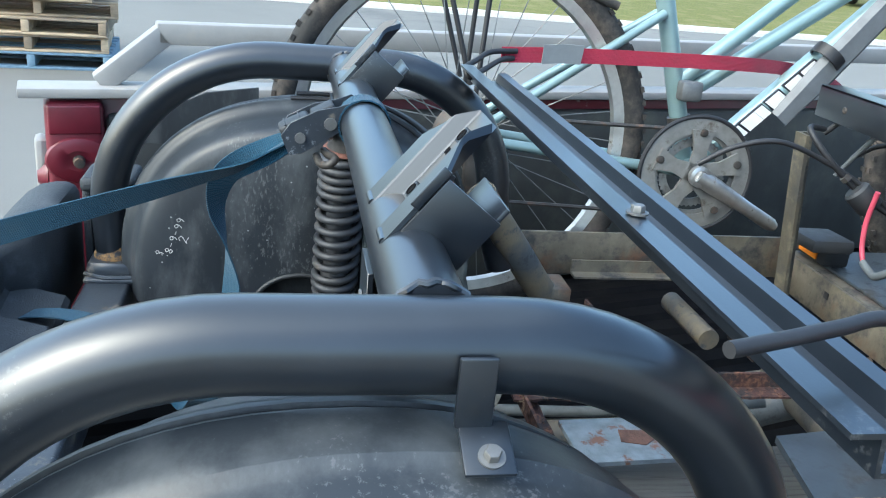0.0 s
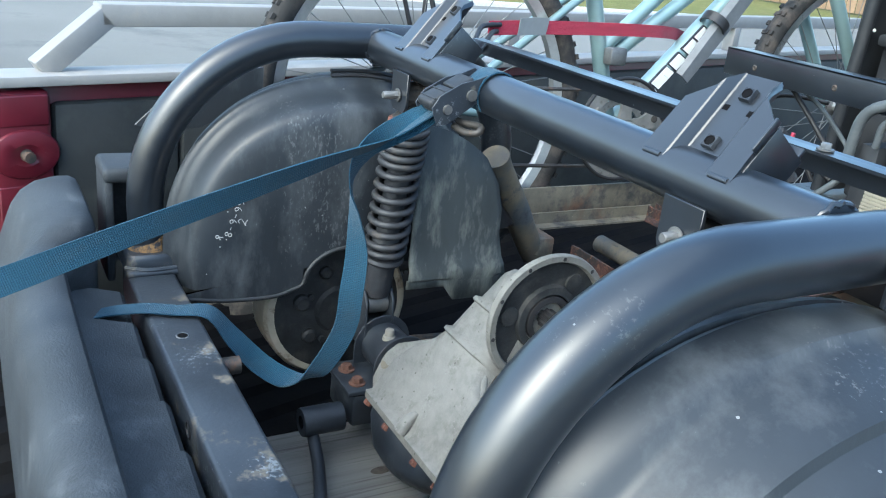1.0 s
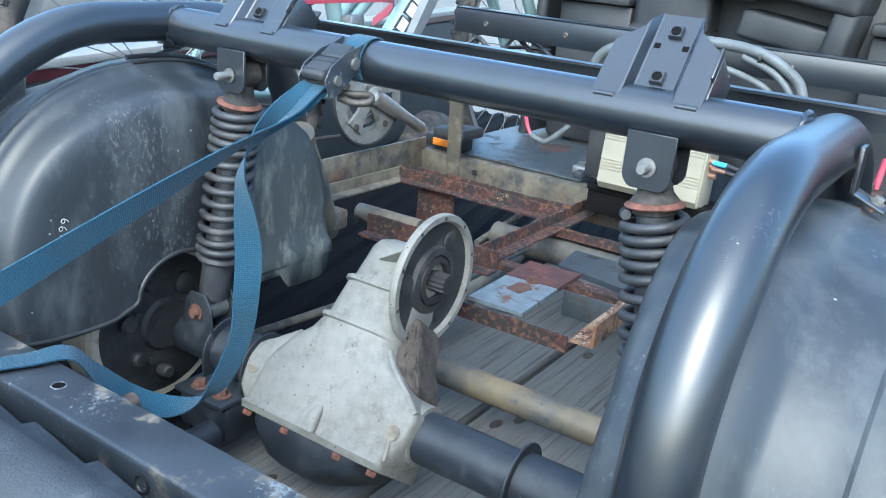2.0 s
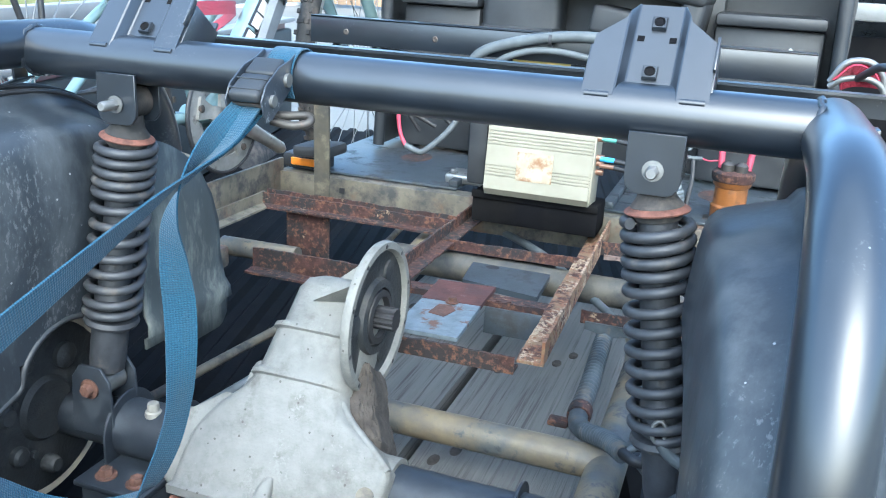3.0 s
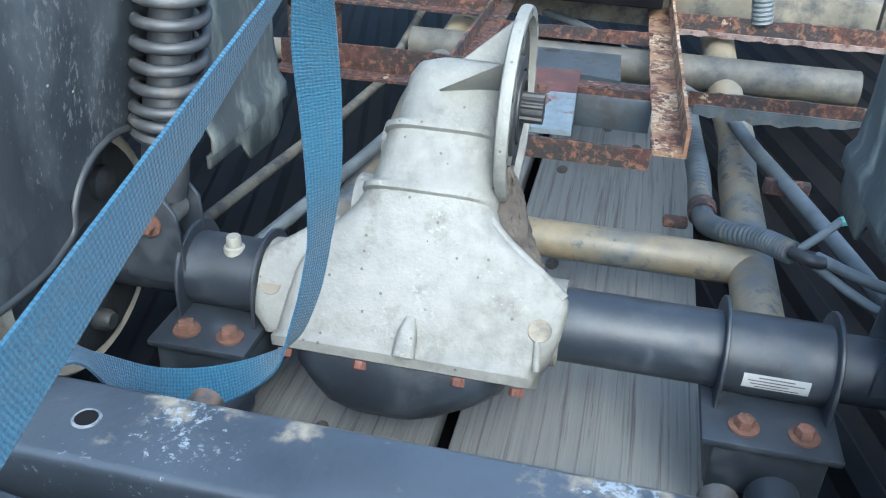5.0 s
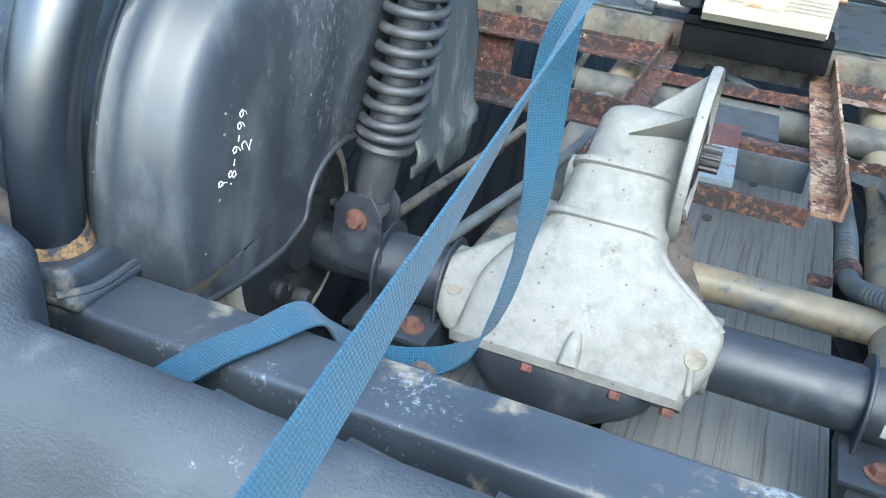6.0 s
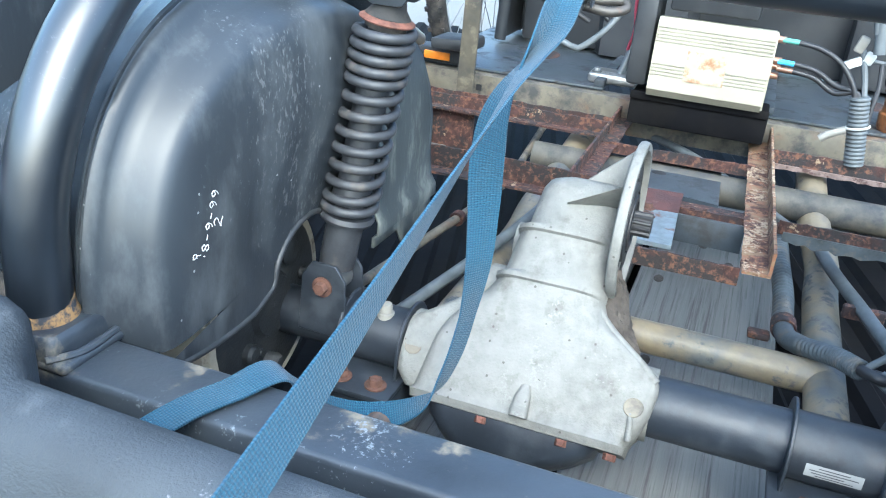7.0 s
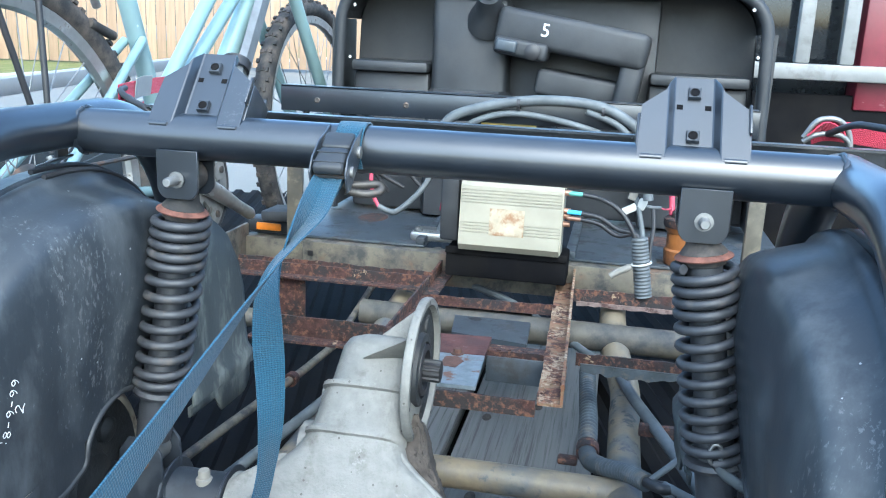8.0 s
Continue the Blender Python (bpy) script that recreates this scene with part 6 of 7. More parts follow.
def wheel(y, z, knob, x=0.0, rad=0.335):
    c = Vector((x, y, z))
    n = 72
    ring = [c + Vector((0, (rad - 0.022) * math.cos(2 * math.pi * k / n), (rad - 0.022) * math.sin(2 * math.pi * k / n))) for k in range(n)]
    w = bpart("tyre", tube(ring, 0.022, 12, closed=True), "rubber", bike, "knobbly black tyre, dusty")
    bm = None
    nk = 84
    for k in range(nk):
        a = 2 * math.pi * k / nk
        for dx in (-0.011, 0.0, 0.011) if k % 2 else (-0.016, 0.016):
            rr = rad - 0.001 - abs(dx) * 0.25
            m = Matrix.Translation(c + Vector((dx, rr * math.cos(a), rr * math.sin(a)))) @ Matrix.Rotation(a, 4, "X")
            bm = box((-0.004, -0.003, -0.005), (0.004, 0.003, 0.005), 0, m=m, bm=bm)
    bpart("tread", bm, "rubber", w)
    ring = [c + Vector((0, (rad - 0.048) * math.cos(2 * math.pi * k / n), (rad - 0.048) * math.sin(2 * math.pi * k / n))) for k in range(n)]
    b5 = bmesh.new()
    rs = []
    for k in range(n):
        d = Vector((0, math.cos(2 * math.pi * k / n), math.sin(2 * math.pi * k / n)))
        rs.append([b5.verts.new(c + d * rr + Vector((dx, 0, 0))) for rr, dx in ((rad - 0.040, -0.012), (rad - 0.040, 0.012), (rad - 0.058, 0.009), (rad - 0.062, 0.0), (rad - 0.058, -0.009))])
    for k in range(n):
        A, B = rs[k], rs[(k + 1) % n]
        for j in range(5):
            b5.faces.new((A[j], A[(j + 1) % 5], B[(j + 1) % 5], B[j]))
    bmesh.ops.recalc_face_normals(b5, faces=b5.faces)
    rim = bpart("rim", b5, "alloy", bike, "silver alloy rim")
    for k in range(32):
        a = 2 * math.pi * k / 32
        off = 0.45 if k % 4 < 2 else -0.45
        s = 1 if k % 2 else -1
        p0 = c + Vector((s * 0.026, 0.022 * math.cos(a + off * 2.6), 0.022 * math.sin(a + off * 2.6)))
        p1 = c + Vector((0, (rad - 0.06) * math.cos(a), (rad - 0.06) * math.sin(a)))
        bpart("spoke", rod(p0, p1, 0.0011, 5), "zinc", rim)
    bpart("hub", lathe([(0, -0.05), (0.006, -0.05), (0.006, -0.034), (0.022, -0.032), (0.024, -0.026), (0.013, -0.02), (0.013, 0.02), (0.024, 0.026), (0.022, 0.032), (0.006, 0.034), (0.006, 0.05), (0, 0.05)], 24, along(c, c + Vector((1, 0, 0)))), "alloy", bike)
    return w


RWY, WZ = -0.475, 0.42
FWY = 0.64
wheel(RWY, WZ, True)
wheel(FWY, WZ, True)
BB = Vector((0, -0.052, 0.378))
ST = Vector((0, -0.20, 0.90))
HB, HT = Vector((0, 0.37, 0.80)), Vector((0, 0.335, 0.91))


def ftube(name, a, c, r, label="", mat="teal_paint"):
    return bpart(name, rod(a, c, r, 20), mat, bike, label)


ftube("seat_tube", BB, ST, 0.0165, "pale teal frame tube")
dt = ftube("down_tube", BB + Vector((0, 0.02, 0.01)), HB, 0.021, "pale teal down tube with white lettering shapes")
ftube("top_tube", BB.lerp(ST, 0.24), HB + Vector((0, -0.005, 0.03)), 0.0145)
ftube("top_tube", BB.lerp(ST, 0.29), HT, 0.0145)
ftube("head_tube", HB + Vector((0, 0.01, -0.03)), HT + Vector((0, -0.01, 0.03)), 0.022)
for s in (-1, 1):
    ax = Vector((s * 0.06, RWY, WZ))
    ftube("chain_stay", BB + Vector((s * 0.03, -0.02, 0)), ax, 0.0095)
    ftube("seat_stay", BB.lerp(ST, 0.52) + Vector((s * 0.018, -0.01, 0)), ax, 0.008)
    ftube("fork_leg", HB + Vector((s * 0.055, 0.03, 0.0)), Vector((s * 0.055, FWY, WZ)), 0.015)
    ftube("mudguard_stay", Vector((s * 0.062, RWY, WZ + 0.09)), Vector((s * 0.062, RWY - 0.10, WZ + 0.42)), 0.0045, mat="cable_black")
    ftube("rack_strut", Vector((s * 0.066, RWY + 0.01, WZ + 0.07)), Vector((s * 0.066, RWY + 0.03, WZ + 0.42)), 0.0045, mat="cable_black")
ftube("bottom_bracket", BB + Vector((-0.036, 0, 0)), BB + Vector((0.04, 0, 0)), 0.021)
ftube("seat_post", ST, ST + Vector((0, -0.03, 0.12)), 0.0135, mat="alloy")
bpart("saddle", box((-0.06, -0.34, 0.99), (0.06, -0.08, 1.03), 0.02, 3), "dark_plastic", bike)
bpart("front_derailleur", box((0.02, -0.10, 0.505), (0.05, -0.06, 0.54), 0.006), "zinc", bike)
bpart("clamp_band", lathe([(0.0165, -0.012), (0.021, -0.012), (0.021, 0.012), (0.0165, 0.012)], 24, along(BB.lerp(ST, 0.16), ST)), "iron_dark", bike)
bpart("brake_arm", tube(smooth_path([(0.03, RWY + 0.20, WZ + 0.28), (0.04, RWY + 0.16, WZ + 0.33), (0.035, RWY + 0.10, WZ + 0.38), (0.0, RWY + 0.06, WZ + 0.40)], 5), 0.007, 10), "alloy", bike, "silver brake arm")
bpart("brake_pad", rod((0.02, RWY + 0.19, WZ + 0.255), (0.02, RWY + 0.25, WZ + 0.235), 0.008, 12), "rubber", bike)
# cranks and chain rings
crank = None
for rr, x in ((0.104, 0.052), (0.084, 0.044), (0.064, 0.036)):
    n = 88
    b6 = bmesh.new()
    rows = []
    for k in range(n):
        a = 2 * math.pi * k / n
        ro = rr - (0.003 if k % 2 and rr < 0.1 else 0.0)
        rows.append([b6.verts.new(BB + Vector((x + dx, q * math.cos(a), q * math.sin(a)))) for q, dx in ((ro, -0.0012), (ro, 0.0012), (rr - (0.030 if rr > 0.1 else 0.016), 0.0016), (rr - (0.030 if rr > 0.1 else 0.016), -0.0016))])
    for k in range(n):
        A, B = rows[k], rows[(k + 1) % n]
        for j in range(4):
            b6.faces.new((A[j], A[(j + 1) % 4], B[(j + 1) % 4], B[j]))
    bmesh.ops.recalc_face_normals(b6, faces=b6.faces)
    o = bpart("chain_ring", b6, "dull_alloy", bike, "grey chain guard ring" if rr > 0.1 else "silver chain ring")
    crank = crank or o
for k in range(5):
    a = 2 * math.pi * k / 5 + 0.3
    d = Vector((0, math.cos(a), math.sin(a)))
    e = Vector((0, -math.sin(a), math.cos(a)))
    bm = loft([[BB + Vector((0.056, 0, 0)) + d * q + e * w + Vector((x, 0, 0)) for q, w in ((0.01, -0.018), (0.045, -0.012), (0.080, -0.021), (0.080, 0.021), (0.045, 0.012), (0.01, 0.018))] for x in (-0.004, 0.003)])
    bpart("spider_arm", bm, "dull_alloy", crank)
    bpart("ring_bolt", lathe([(0.007, 0.0), (0.007, 0.004), (0.004, 0.005), (0, 0.004)], 14, along(BB + Vector((0.058, 0, 0)) + d * 0.076, BB + Vector((0.2, 0, 0)) + d * 0.076)), "iron_dark", crank)
bpart("guard_rim", tube([BB + Vector((0.052, 0.104 * math.cos(2 * math.pi * k / 64), 0.104 * math.sin(2 * math.pi * k / 64))) for k in range(64)], 0.0042, 8, closed=True), "cable_black", crank, "black rim of the chain guard")
ca = BB + Vector((0.066, 0, 0))
bpart("crank_arm", tube([ca, ca + Vector((0.004, 0.03, -0.016)), ca + Vector((0.006, 0.10, -0.054)), ca + Vector((0.008, 0.148, -0.080)), ca + Vector((0.008, 0.158, -0.085))], [0.017, 0.0165, 0.0125, 0.013, 0.008], 14), "alloy", bike, "silver crank arm")
bpart("crank_cap", lathe([(0.019, 0.0), (0.019, 0.012), (0.012, 0.014), (0.010, 0.008), (0, 0.008)], 24, along(ca, ca + Vector((1, 0, 0)))), "alloy", bike)
bpart("pedal", box((0.08, 0.13, -0.105 + 0.378), (0.17, 0.21, -0.08 + 0.378), 0.008), "dark_plastic", bike)
bpart("chain", tube([BB + Vector((0.046, 0, 0.078)), Vector((0.046, RWY, WZ + 0.038))], 0.004, 6), "iron_dark", bike)
bpart("chain", tube([BB + Vector((0.046, 0, -0.078)), Vector((0.046, RWY + 0.03, WZ - 0.11)), Vector((0.046, RWY, WZ - 0.04))], 0.004, 6), "iron_dark", bike)
bpart("sprockets", lathe([(0, -0.006), (0.055, -0.006), (0.05, 0.0), (0.04, 0.010), (0.025, 0.022), (0, 0.022)], 36, along((0.036, RWY, WZ), (1, RWY, WZ))), "iron_dark", bike)
bpart("derailleur", box((0.05, RWY + 0.0, WZ - 0.12), (0.07, RWY + 0.035, WZ - 0.02), 0.008), "iron_dark", bike)
# black seat support lying along the down tube, and a dark lock on it
# logo on the down tube: plain letter-sized blocks
axis = (HB - (BB + Vector((0, 0.02, 0.01)))).normalized()
side = axis.cross(Vector((1, 0, 0))).normalized()
for k, s in enumerate((0.085, 0.121, 0.146, 0.178, 0.222, 0.258)):
    c = BB + Vector((0.0212, 0.02, 0.01)) + axis * s
    hw = 0.009 if k == 2 else 0.0155
    for g, x, mt in ((1.18, 0.0002, "decal_black"), (1.0, 0.0008, "decal_white")):
        bpart("decal_block", loft([[c + axis * (q * g + w * 0.25) + side * (w * g) + Vector((xx, 0, 0)) for q, w in ((-hw, -0.012), (hw, -0.012), (hw, 0.012), (-hw, 0.012))] for xx in (-0.008, x)]), mt, dt)
# flat plastic blade lying along the down tube, strapped to it
blade = []
for k in range(13):
    f = k / 12
    c = Vector((-0.60 - 0.01 * f, 0.812 + 0.36 * f, 0.485 + 0.46 * f))
    wv = Vector((0.0, 0.79, -0.61)) * (0.020 + 0.006 * min(1.0, f * 6))
    dp = Vector((0.012, 0, 0))
    blade.append([c - wv, c - wv * 0.6 + dp, c + wv * 0.6 + dp, c + wv, c + wv * 0.6 + dp * 0.6, c - wv * 0.6 + dp * 0.6])
part("mudguard", loft(blade), "blade_grey", bike, "grey plastic mudguard blade")
part("mudguard_strap", lathe([(0.026, -0.010), (0.030, -0.010), (0.030, 0.010), (0.026, 0.010)], 24, along((-0.61, 0.885, 0.60), (-0.615, 1.0, 0.75))), "cable_black", bike)

# ---- wiring ----
def cable(pts, r, mat, label, nm="cable"):
    return single(nm, tube(smooth_path(pts, 7), r, 10), mat, label, "cable")


cable([(-0.155, 0.79, 0.44), (-0.138, 0.782, 0.518), (-0.075, 0.780, 0.550), (0.032, 0.778, 0.570), (0.137, 0.778, 0.567), (0.20, 0.778, 0.542), (0.232, 0.778, 0.505), (0.25, 0.775, 0.40)], 0.0095, "conduit", "thick grey-black corrugated conduit arched over the rail", "conduit")
cable([(-0.11, 0.79, 0.47), (-0.095, 0.782, 0.516), (-0.018, 0.780, 0.543), (0.086, 0.780, 0.533), (0.17, 0.78, 0.508), (0.2, 0.78, 0.47)], 0.006, "conduit", "corrugated black conduit beside the rail", "conduit")
cable([(0.125, 0.775, 0.555), (0.185, 0.775, 0.532), (0.222, 0.775, 0.49), (0.24, 0.775, 0.43)], 0.006, "conduit", "grey cable bundled with the conduit")
for x, z in ((0.0, 0.562), (0.155, 0.557)):
    single("cable_tie", lathe([(0.0105, -0.003), (0.0118, -0.003), (0.0118, 0.003), (0.0105, 0.003)], 18, along((x, 0.778, z), (x + 0.1, 0.778, z))), "cable_black", "black cable tie round the conduit", "cable tie")
for k, (z, mt) in enumerate(((0.398, "cable_green"), (0.362, "cable_blue"), (0.35, "copper"))):
    y = 0.80
    cable([(0.104, y, z), (0.130, y - 0.005, z)], 0.0045, mt, "coloured cable sleeve on a controller terminal")
    cable([(0.130, y - 0.005, z), (0.165, y - 0.01, z - 0.005), (0.200, y - 0.02, z - 0.022), (0.226 + 0.004 * k, y - 0.03, z - 0.055 if z > 0.38 else 0.335), (0.240, 0.770, 0.30)], 0.0045, "cable_black", "black battery cable from the controller")
cond = []
for k in range(34):
    cond.append((0.2400 + 0.00055 * k, 0.770, 0.330 - 0.0034 * k))
single("conduit", tube(cond, [0.0165 if k % 2 else 0.0150 for k in range(34)], 18), "conduit", "grey ribbed conduit with cables", "conduit")
tie = thing("zip_tie", (0.22, 0.75, 0.27), "white plastic cable tie round the conduit", "cable tie")
part("tie_band", tube([(0.2485 + 0.0175 * math.cos(a), 0.770 + 0.0175 * math.sin(a), 0.281 + 0.004 * math.cos(a)) for a in (2 * math.pi * k / 24 for k in range(24))], 0.0022, 8, closed=True), "plastic_white", tie)
part("tie_tail", tube([(0.230, 0.755, 0.277), (0.205, 0.752, 0.265), (0.194, 0.751, 0.256)], 0.0065, 10), "old_plug", tie)
# white plugs hanging beside the solenoid
plug = thing("wire_plug", (0.225, 0.80, 0.38), "dirty white plastic wire plugs on thin leads", "plug")
part("plug_body", box((-0.008, -0.006, -0.014), (0.008, 0.006, 0.014), 0.003, m=Matrix.Translation((0.224, 0.80, 0.408)) @ Matrix.Rotation(0.3, 4, "Y")), "old_plug", plug)
part("plug_body", box((-0.014, -0.006, -0.007), (0.014, 0.006, 0.007), 0.003, m=Matrix.Translation((0.218, 0.797, 0.377)) @ Matrix.Rotation(-0.5, 4, "Y")), "plastic_white", plug)
part("plug_body", box((-0.008, -0.006, -0.010), (0.008, 0.006, 0.010), 0.003, m=Matrix.Translation((0.240, 0.797, 0.388)) @ Matrix.Rotation(0.4, 4, "Y")), "plastic_white", plug)
part("lead", tube(smooth_path([(0.246, 0.797, 0.385), (0.262, 0.80, 0.383), (0.275, 0.81, 0.382)], 4), 0.0035, 8), "conduit", plug)
part("lead", tube(smooth_path([(0.228, 0.80, 0.40), (0.240, 0.79, 0.36), (0.246, 0.78, 0.33), (0.250, 0.775, 0.30)], 5), 0.005, 8), "conduit", plug)
part("lead", tube(smooth_path([(0.262, 0.80, 0.38), (0.265, 0.79, 0.345), (0.262, 0.78, 0.31), (0.262, 0.775, 0.28)], 5), 0.004, 8), "cable_black", plug)
part("lead", tube(smooth_path([(0.272, 0.81, 0.383), (0.285, 0.85, 0.372), (0.30, 0.90, 0.365)], 5), 0.0016, 6), "cable_red", plug)
cable([(-0.28, 0.80, 0.45), (-0.287, 0.80, 0.402), (-0.282, 0.80, 0.365), (-0.271, 0.80, 0.343)], 0.004, "cable_red", "pink-red wire loop above the floor pan")
cable([(-0.271, 0.80, 0.343), (-0.25, 0.80, 0.335), (-0.231, 0.80, 0.337), (-0.191, 0.81, 0.375), (-0.165, 0.83, 0.42)], 0.006, "conduit", "grey wire loop above the floor pan")
cable([(-0.15, 0.87, 0.46), (-0.155, 0.86, 0.42), (-0.15, 0.86, 0.37), (-0.16, 0.88, 0.33)], 0.003, "cable_red", "thin red wire beside the controller")
cable([(-0.30, 0.90, 0.50), (-0.36, 0.88, 0.50), (-0.40, 0.87, 0.49), (-0.44, 0.86, 0.46)], 0.004, "cable_black", "thin black wire along the seat rail")
cable([(-0.36, 0.55, 0.46), (-0.345, 0.595, 0.492), (-0.33, 0.655, 0.507), (-0.33, 0.735, 0.481), (-0.32, 0.80, 0.448), (-0.30, 0.85, 0.41), (-0.27, 0.87, 0.36)], 0.0042, "cable_black", "black wire looping over the leaning post")
cable([(-0.40, 0.77, 0.515), (-0.36, 0.72, 0.522), (-0.33, 0.745, 0.482), (-0.32, 0.805, 0.434), (-0.29, 0.86, 0.40), (-0.24, 0.88, 0.37)], 0.0048, "cable_black", "black wire hanging from the seat rail")
relay = thing("relay", (-0.305, 0.80, 0.43), "small black relay with wire ends", "relay")
part("relay_body", lathe([(0, 0.0), (0.018, 0.0), (0.020, 0.004), (0.020, 0.034), (0.016, 0.038), (0, 0.038)], 20, along((-0.305, 0.815, 0.418), (-0.33, 0.76, 0.47))), "dark_plastic", relay)
part("relay_nut", lathe([(0, 0.0), (0.008, 0.0), (0.008, 0.008), (0.003, 0.010), (0, 0.014)], 6, along((-0.3225, 0.7765, 0.4545), (-0.33, 0.76, 0.47))), "iron_dark", relay)
# conduit along the right chassis tube
pth = smooth_path([(0.168, 0.66, 0.098), (0.173, 0.56, 0.096), (0.179, 0.45, 0.095), (0.1815, 0.35, 0.090), (0.197, 0.300, 0.100), (0.235, 0.25, 0.120), (0.26, 0.21, 0.13)], 30)
single("conduit", tube(pth, [(0.0150 if k % 3 else 0.0134) if k < 85 else (0.0134 if k < 125 else 0.0128 if k % 3 else 0.0114) for k in range(len(pth))], 16), "conduit_dirty", "ribbed blue-grey conduit on the chassis tube", "conduit")
single("conduit_clamp", lathe([(0.0140, -0.010), (0.0168, -0.010), (0.0172, 0.0), (0.0168, 0.010), (0.0140, 0.010)], 24, along((0.1812, 0.362, 0.0905), (0.179, 0.45, 0.098))), "rust", "rusty clamp round the conduit", "clamp")
single("clamp_tab", box((0.138, 0.350, 0.066), (0.168, 0.372, 0.076), 0.004), "rust", "rusty clamp tab on the tube", "clamp")
cable([(0.255, 0.215, 0.13), (0.275, 0.19, 0.135), (0.29, 0.20, 0.13), (0.28, 0.225, 0.12), (0.26, 0.215, 0.125)], 0.007, "cable_black", "small coil of black cable")
cable([(0.28, 0.20, 0.135), (0.33, 0.17, 0.13), (0.40, 0.16, 0.12)], 0.006, "conduit", "grey cable towards the wheel liner")
cable([(0.27, 0.21, 0.128), (0.33, 0.15, 0.115), (0.40, 0.13, 0.10)], 0.005, "conduit", "grey cable towards the wheel liner")
cable([(0.265, 0.21, 0.135), (0.285, 0.22, 0.150), (0.302, 0.235, 0.160)], 0.0045, "conduit", "grey wire standing up beside the tube")
cable([(0.302, 0.235, 0.160), (0.316, 0.240, 0.162)], 0.0052, "cable_green", "pale green sleeve on a cut wire end")
cable([(0.316, 0.240, 0.162), (0.336, 0.243, 0.158)], 0.0026, "conduit", "bare wire end beyond the sleeve")
cable([(0.222, 0.60, 0.125), (0.245, 0.52, 0.118), (0.280, 0.42, 0.112), (0.32, 0.30, 0.105), (0.36, 0.16, 0.10)], 0.0095, "conduit", "grey brake line tube beside chassis", "pipe")
single("pipe_bracket", box((0.255, 0.42, 0.095), (0.31, 0.432, 0.115), 0.003), "rust", "rusty bracket holding a pipe", "bracket")
cable([(-0.16, 0.62, 0.17), (-0.22, 0.42, 0.12), (-0.28, 0.22, 0.09), (-0.33, 0.05, 0.07)], 0.0085, "conduit", "grey steel brake line on clips", "pipe")
cable([(-0.136, 0.932, 0.172), (-0.012, 0.835, 0.166), (0.060, 0.775, 0.152), (0.182, 0.625, 0.135)], 0.0075, "conduit", "grey steel pipe under the tray", "pipe")
# pedal mechanism, bicycle pedal reflector and small parts in front
ped = thing("pedal_linkage", (-0.19, 0.98, 0.24), "grey metal pedal linkage on the floor", "pedal linkage")
part("link_plate", box((-0.24, 0.95, 0.242), (-0.14, 1.02, 0.262), 0.006), "alloy", ped)
part("link_arm", tube(smooth_path([(-0.18, 0.98, 0.26), (-0.17, 0.99, 0.30), (-0.165, 1.0, 0.36)], 4), 0.008, 10), "zinc", ped)
for x in (-0.225, -0.155):
    hex_bolt((x, 0.965, 0.262), (0, 0, 1), 0.012, "zinc", ped)
# box standing in for the bicycle's black pedal and its orange reflector
for x, y, z in ((-0.545, 0.90, 0.257),):
    rf = thing("reflector", (x, y, z), "amber reflector of the bicycle pedal in a black holder", "reflector")
    part("holder", box((x - 0.05, y, z - 0.014), (x + 0.05, y + 0.05, z + 0.016), 0.004), "dark_plastic", rf)
    part("lens", box((x - 0.028, y - 0.004, z - 0.008), (x + 0.028, y + 0.002, z + 0.008), 0.002), "amber", rf)
single("warning_box", box((-0.09, 0.812, 0.42), (0.06, 0.95, 0.536), 0.006), "dark_plastic", "black box with a yellow warning label", "box")
single("warning_label", box((-0.074, 0.8095, 0.506), (0.032, 0.811, 0.531), 0.0), "label_yellow", "yellow warning label on black box", "label")

# bent lever and ring-ended cable beside the right shock
lug = thing("battery_cable", (0.309, -0.012, 0.28), "grey cable end with a ring lug and blue sleeve", "cable")
part("ring_lug", tube([(0.306 + 0.006 * math.cos(a), -0.014, 0.288 + 0.011 * math.sin(a)) for a in (2 * math.pi * k / 20 for k in range(20))], 0.0022, 8, closed=True), "zinc", lug)
part("sleeve", tube(smooth_path([(0.309, -0.014, 0.277), (0.318, -0.014, 0.267), (0.336, -0.012, 0.256)], 5), 0.0055, 12), "conduit", lug)
part("blue_sleeve", tube([(0.330, -0.0125, 0.2595), (0.342, -0.012, 0.2535)], 0.0062, 12), "conduit", lug)
part("wire", tube(smooth_path([(0.340, -0.012, 0.2545), (0.37, 0.0, 0.252), (0.42, 0.03, 0.25)], 5), 0.0045, 10), "cable_black", lug)
lever = thing("brake_lever", (0.30, -0.03, 0.20), "bent black brake lever rod beside the shock", "lever")
part("lever_rod", tube(smooth_path([(0.36, -0.028, 0.246), (0.345, -0.028, 0.245), (0.335, -0.028, 0.240), (0.318, -0.03, 0.222), (0.298, -0.032, 0.199)], 6), 0.0045, 12), "axle_black", lever)
part("lever_eye", lathe([(0.004, -0.004), (0.009, -0.004), (0.009, 0.004), (0.004, 0.004)], 20, along((0.296, -0.032, 0.196), (0.296, -1, 0.196))), "zinc", lever)
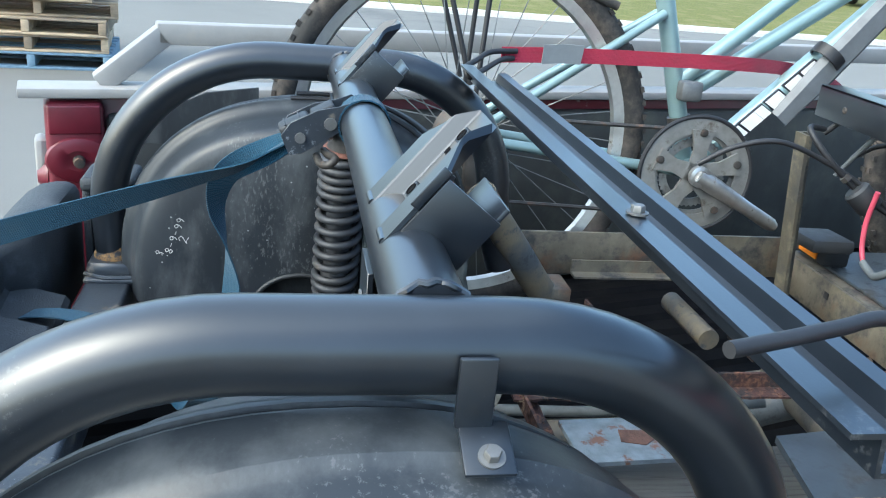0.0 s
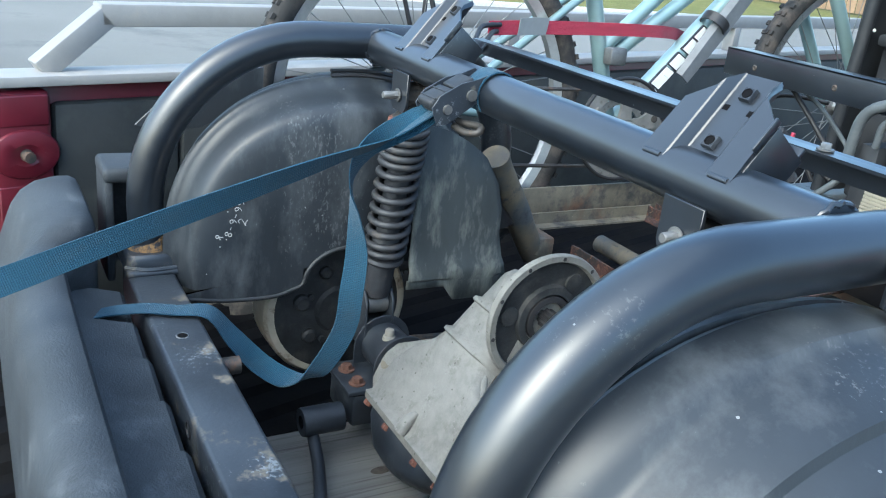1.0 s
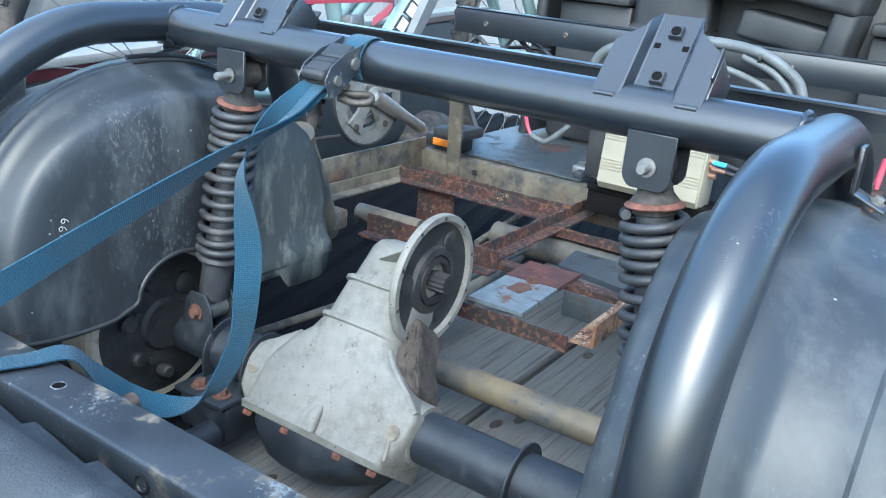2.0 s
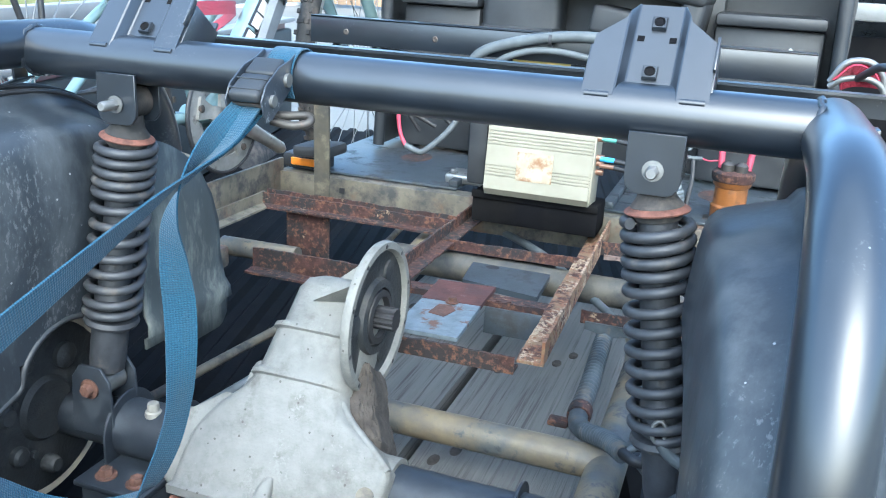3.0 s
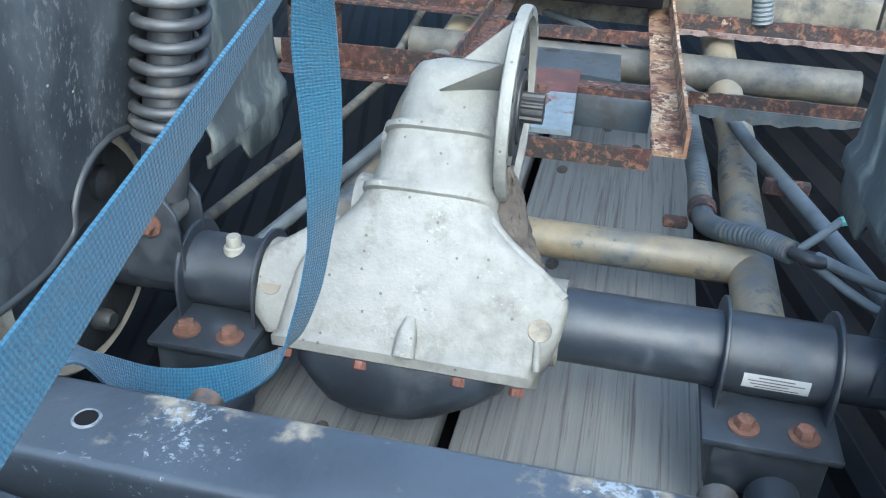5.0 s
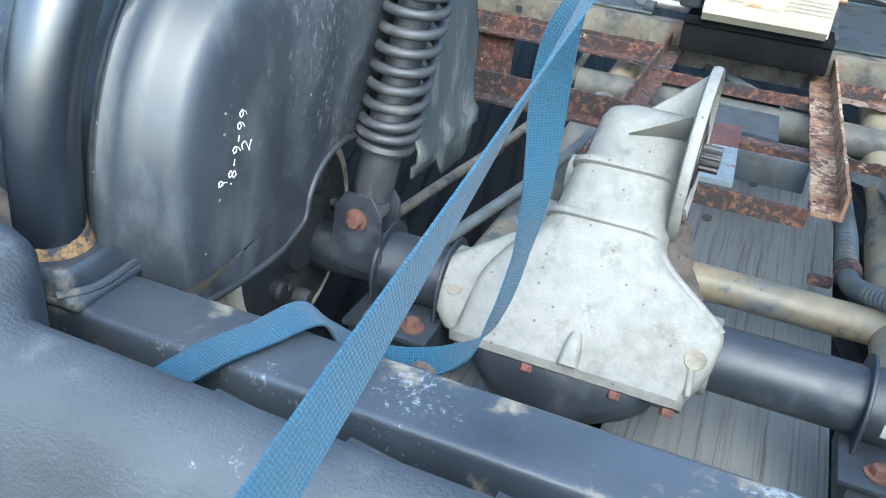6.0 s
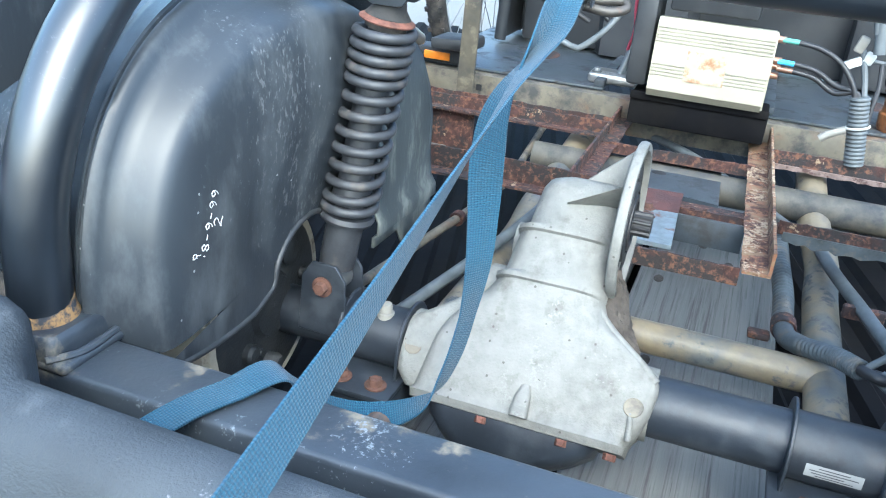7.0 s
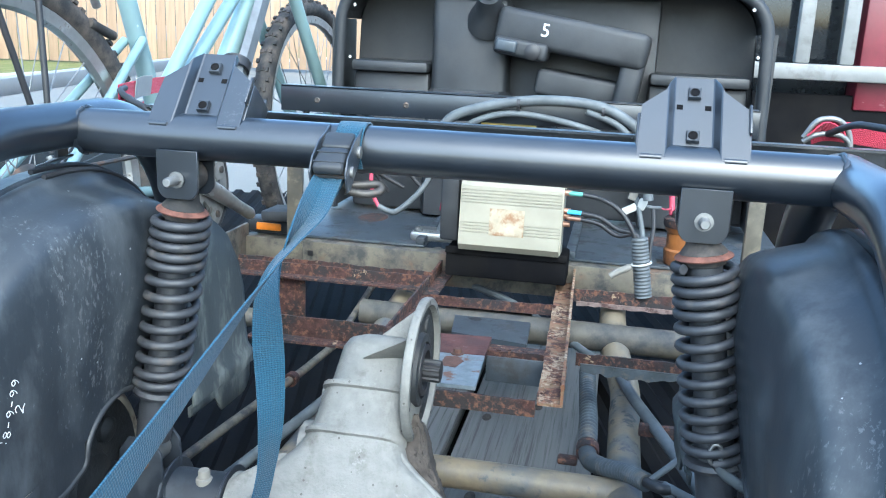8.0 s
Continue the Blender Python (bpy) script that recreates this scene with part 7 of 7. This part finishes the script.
# loose black wires looped over the front seat rail
cable([(-0.44, 0.80, 0.50), (-0.41, 0.82, 0.535), (-0.36, 0.84, 0.53), (-0.30, 0.85, 0.48), (-0.24, 0.86, 0.42), (-0.20, 0.86, 0.38)], 0.005, "cable_black", "loose black wire looped over the rail")
cable([(-0.40, 0.81, 0.44), (-0.37, 0.83, 0.50), (-0.34, 0.84, 0.525), (-0.28, 0.85, 0.50), (-0.22, 0.86, 0.45), (-0.17, 0.86, 0.40)], 0.004, "conduit", "loose grey wire beside the seat post")

# starter solenoid between the floor pans
SOL = Vector((0.331, 0.95, 0.243))
sol = thing("solenoid", SOL, "rusty amber solenoid with two red-booted terminals", "solenoid")
part("body", lathe([(0, 0.0), (0.030, 0.0), (0.033, 0.006), (0.034, 0.030), (0.030, 0.034), (0.030, 0.066), (0.034, 0.070), (0.036, 0.086), (0.030, 0.092), (0, 0.094)], 28, Matrix.Translation(SOL)), "solenoid_amber", sol)
part("top_cap", lathe([(0.037, 0.078), (0.039, 0.082), (0.039, 0.094), (0.034, 0.098), (0, 0.099)], 28, Matrix.Translation(SOL)), "rust", sol)
for dx in (-0.024, 0.024):
    part("terminal_nut", lathe([(0.0, 0.0), (0.012, 0.0), (0.012, 0.012), (0.006, 0.018), (0, 0.018)], 12, Matrix.Translation(SOL + Vector((dx * 0.5, -0.012, 0.098)))), "iron_dark", sol)
    part("boot", rod(SOL + Vector((dx, 0, 0.10)), SOL + Vector((dx * 1.2, 0.01, 0.155)), 0.006, 12), "cable_red", sol)
part("mount_foot", box((SOL.x - 0.045, SOL.y - 0.01, SOL.z - 0.006), (SOL.x + 0.045, SOL.y + 0.03, SOL.z), 0.002), "iron_dark", sol)
# loose rods under the battery rack
single("brake_rod", tube([(-0.405, 0.08, 0.070), (-0.372, 0.33, 0.073), (-0.34, 0.56, 0.075), (-0.322, 0.72, 0.080)], 0.0075, 12), "tan_rail", "pale grey brake rod under the rack", "rod")
single("rod_clip", lathe([(0.008, -0.008), (0.0125, -0.008), (0.0125, 0.008), (0.008, 0.008)], 16, along((-0.345, 0.52, 0.075), (-0.34, 0.6, 0.075))), "rust", "rusty clip round the brake rod", "clip")
single("brake_rod", tube([(-0.285, 0.655, 0.14), (-0.297, 0.885, 0.16)], 0.0065, 12), "tan_rail", "short pale rod beyond the rack", "rod")
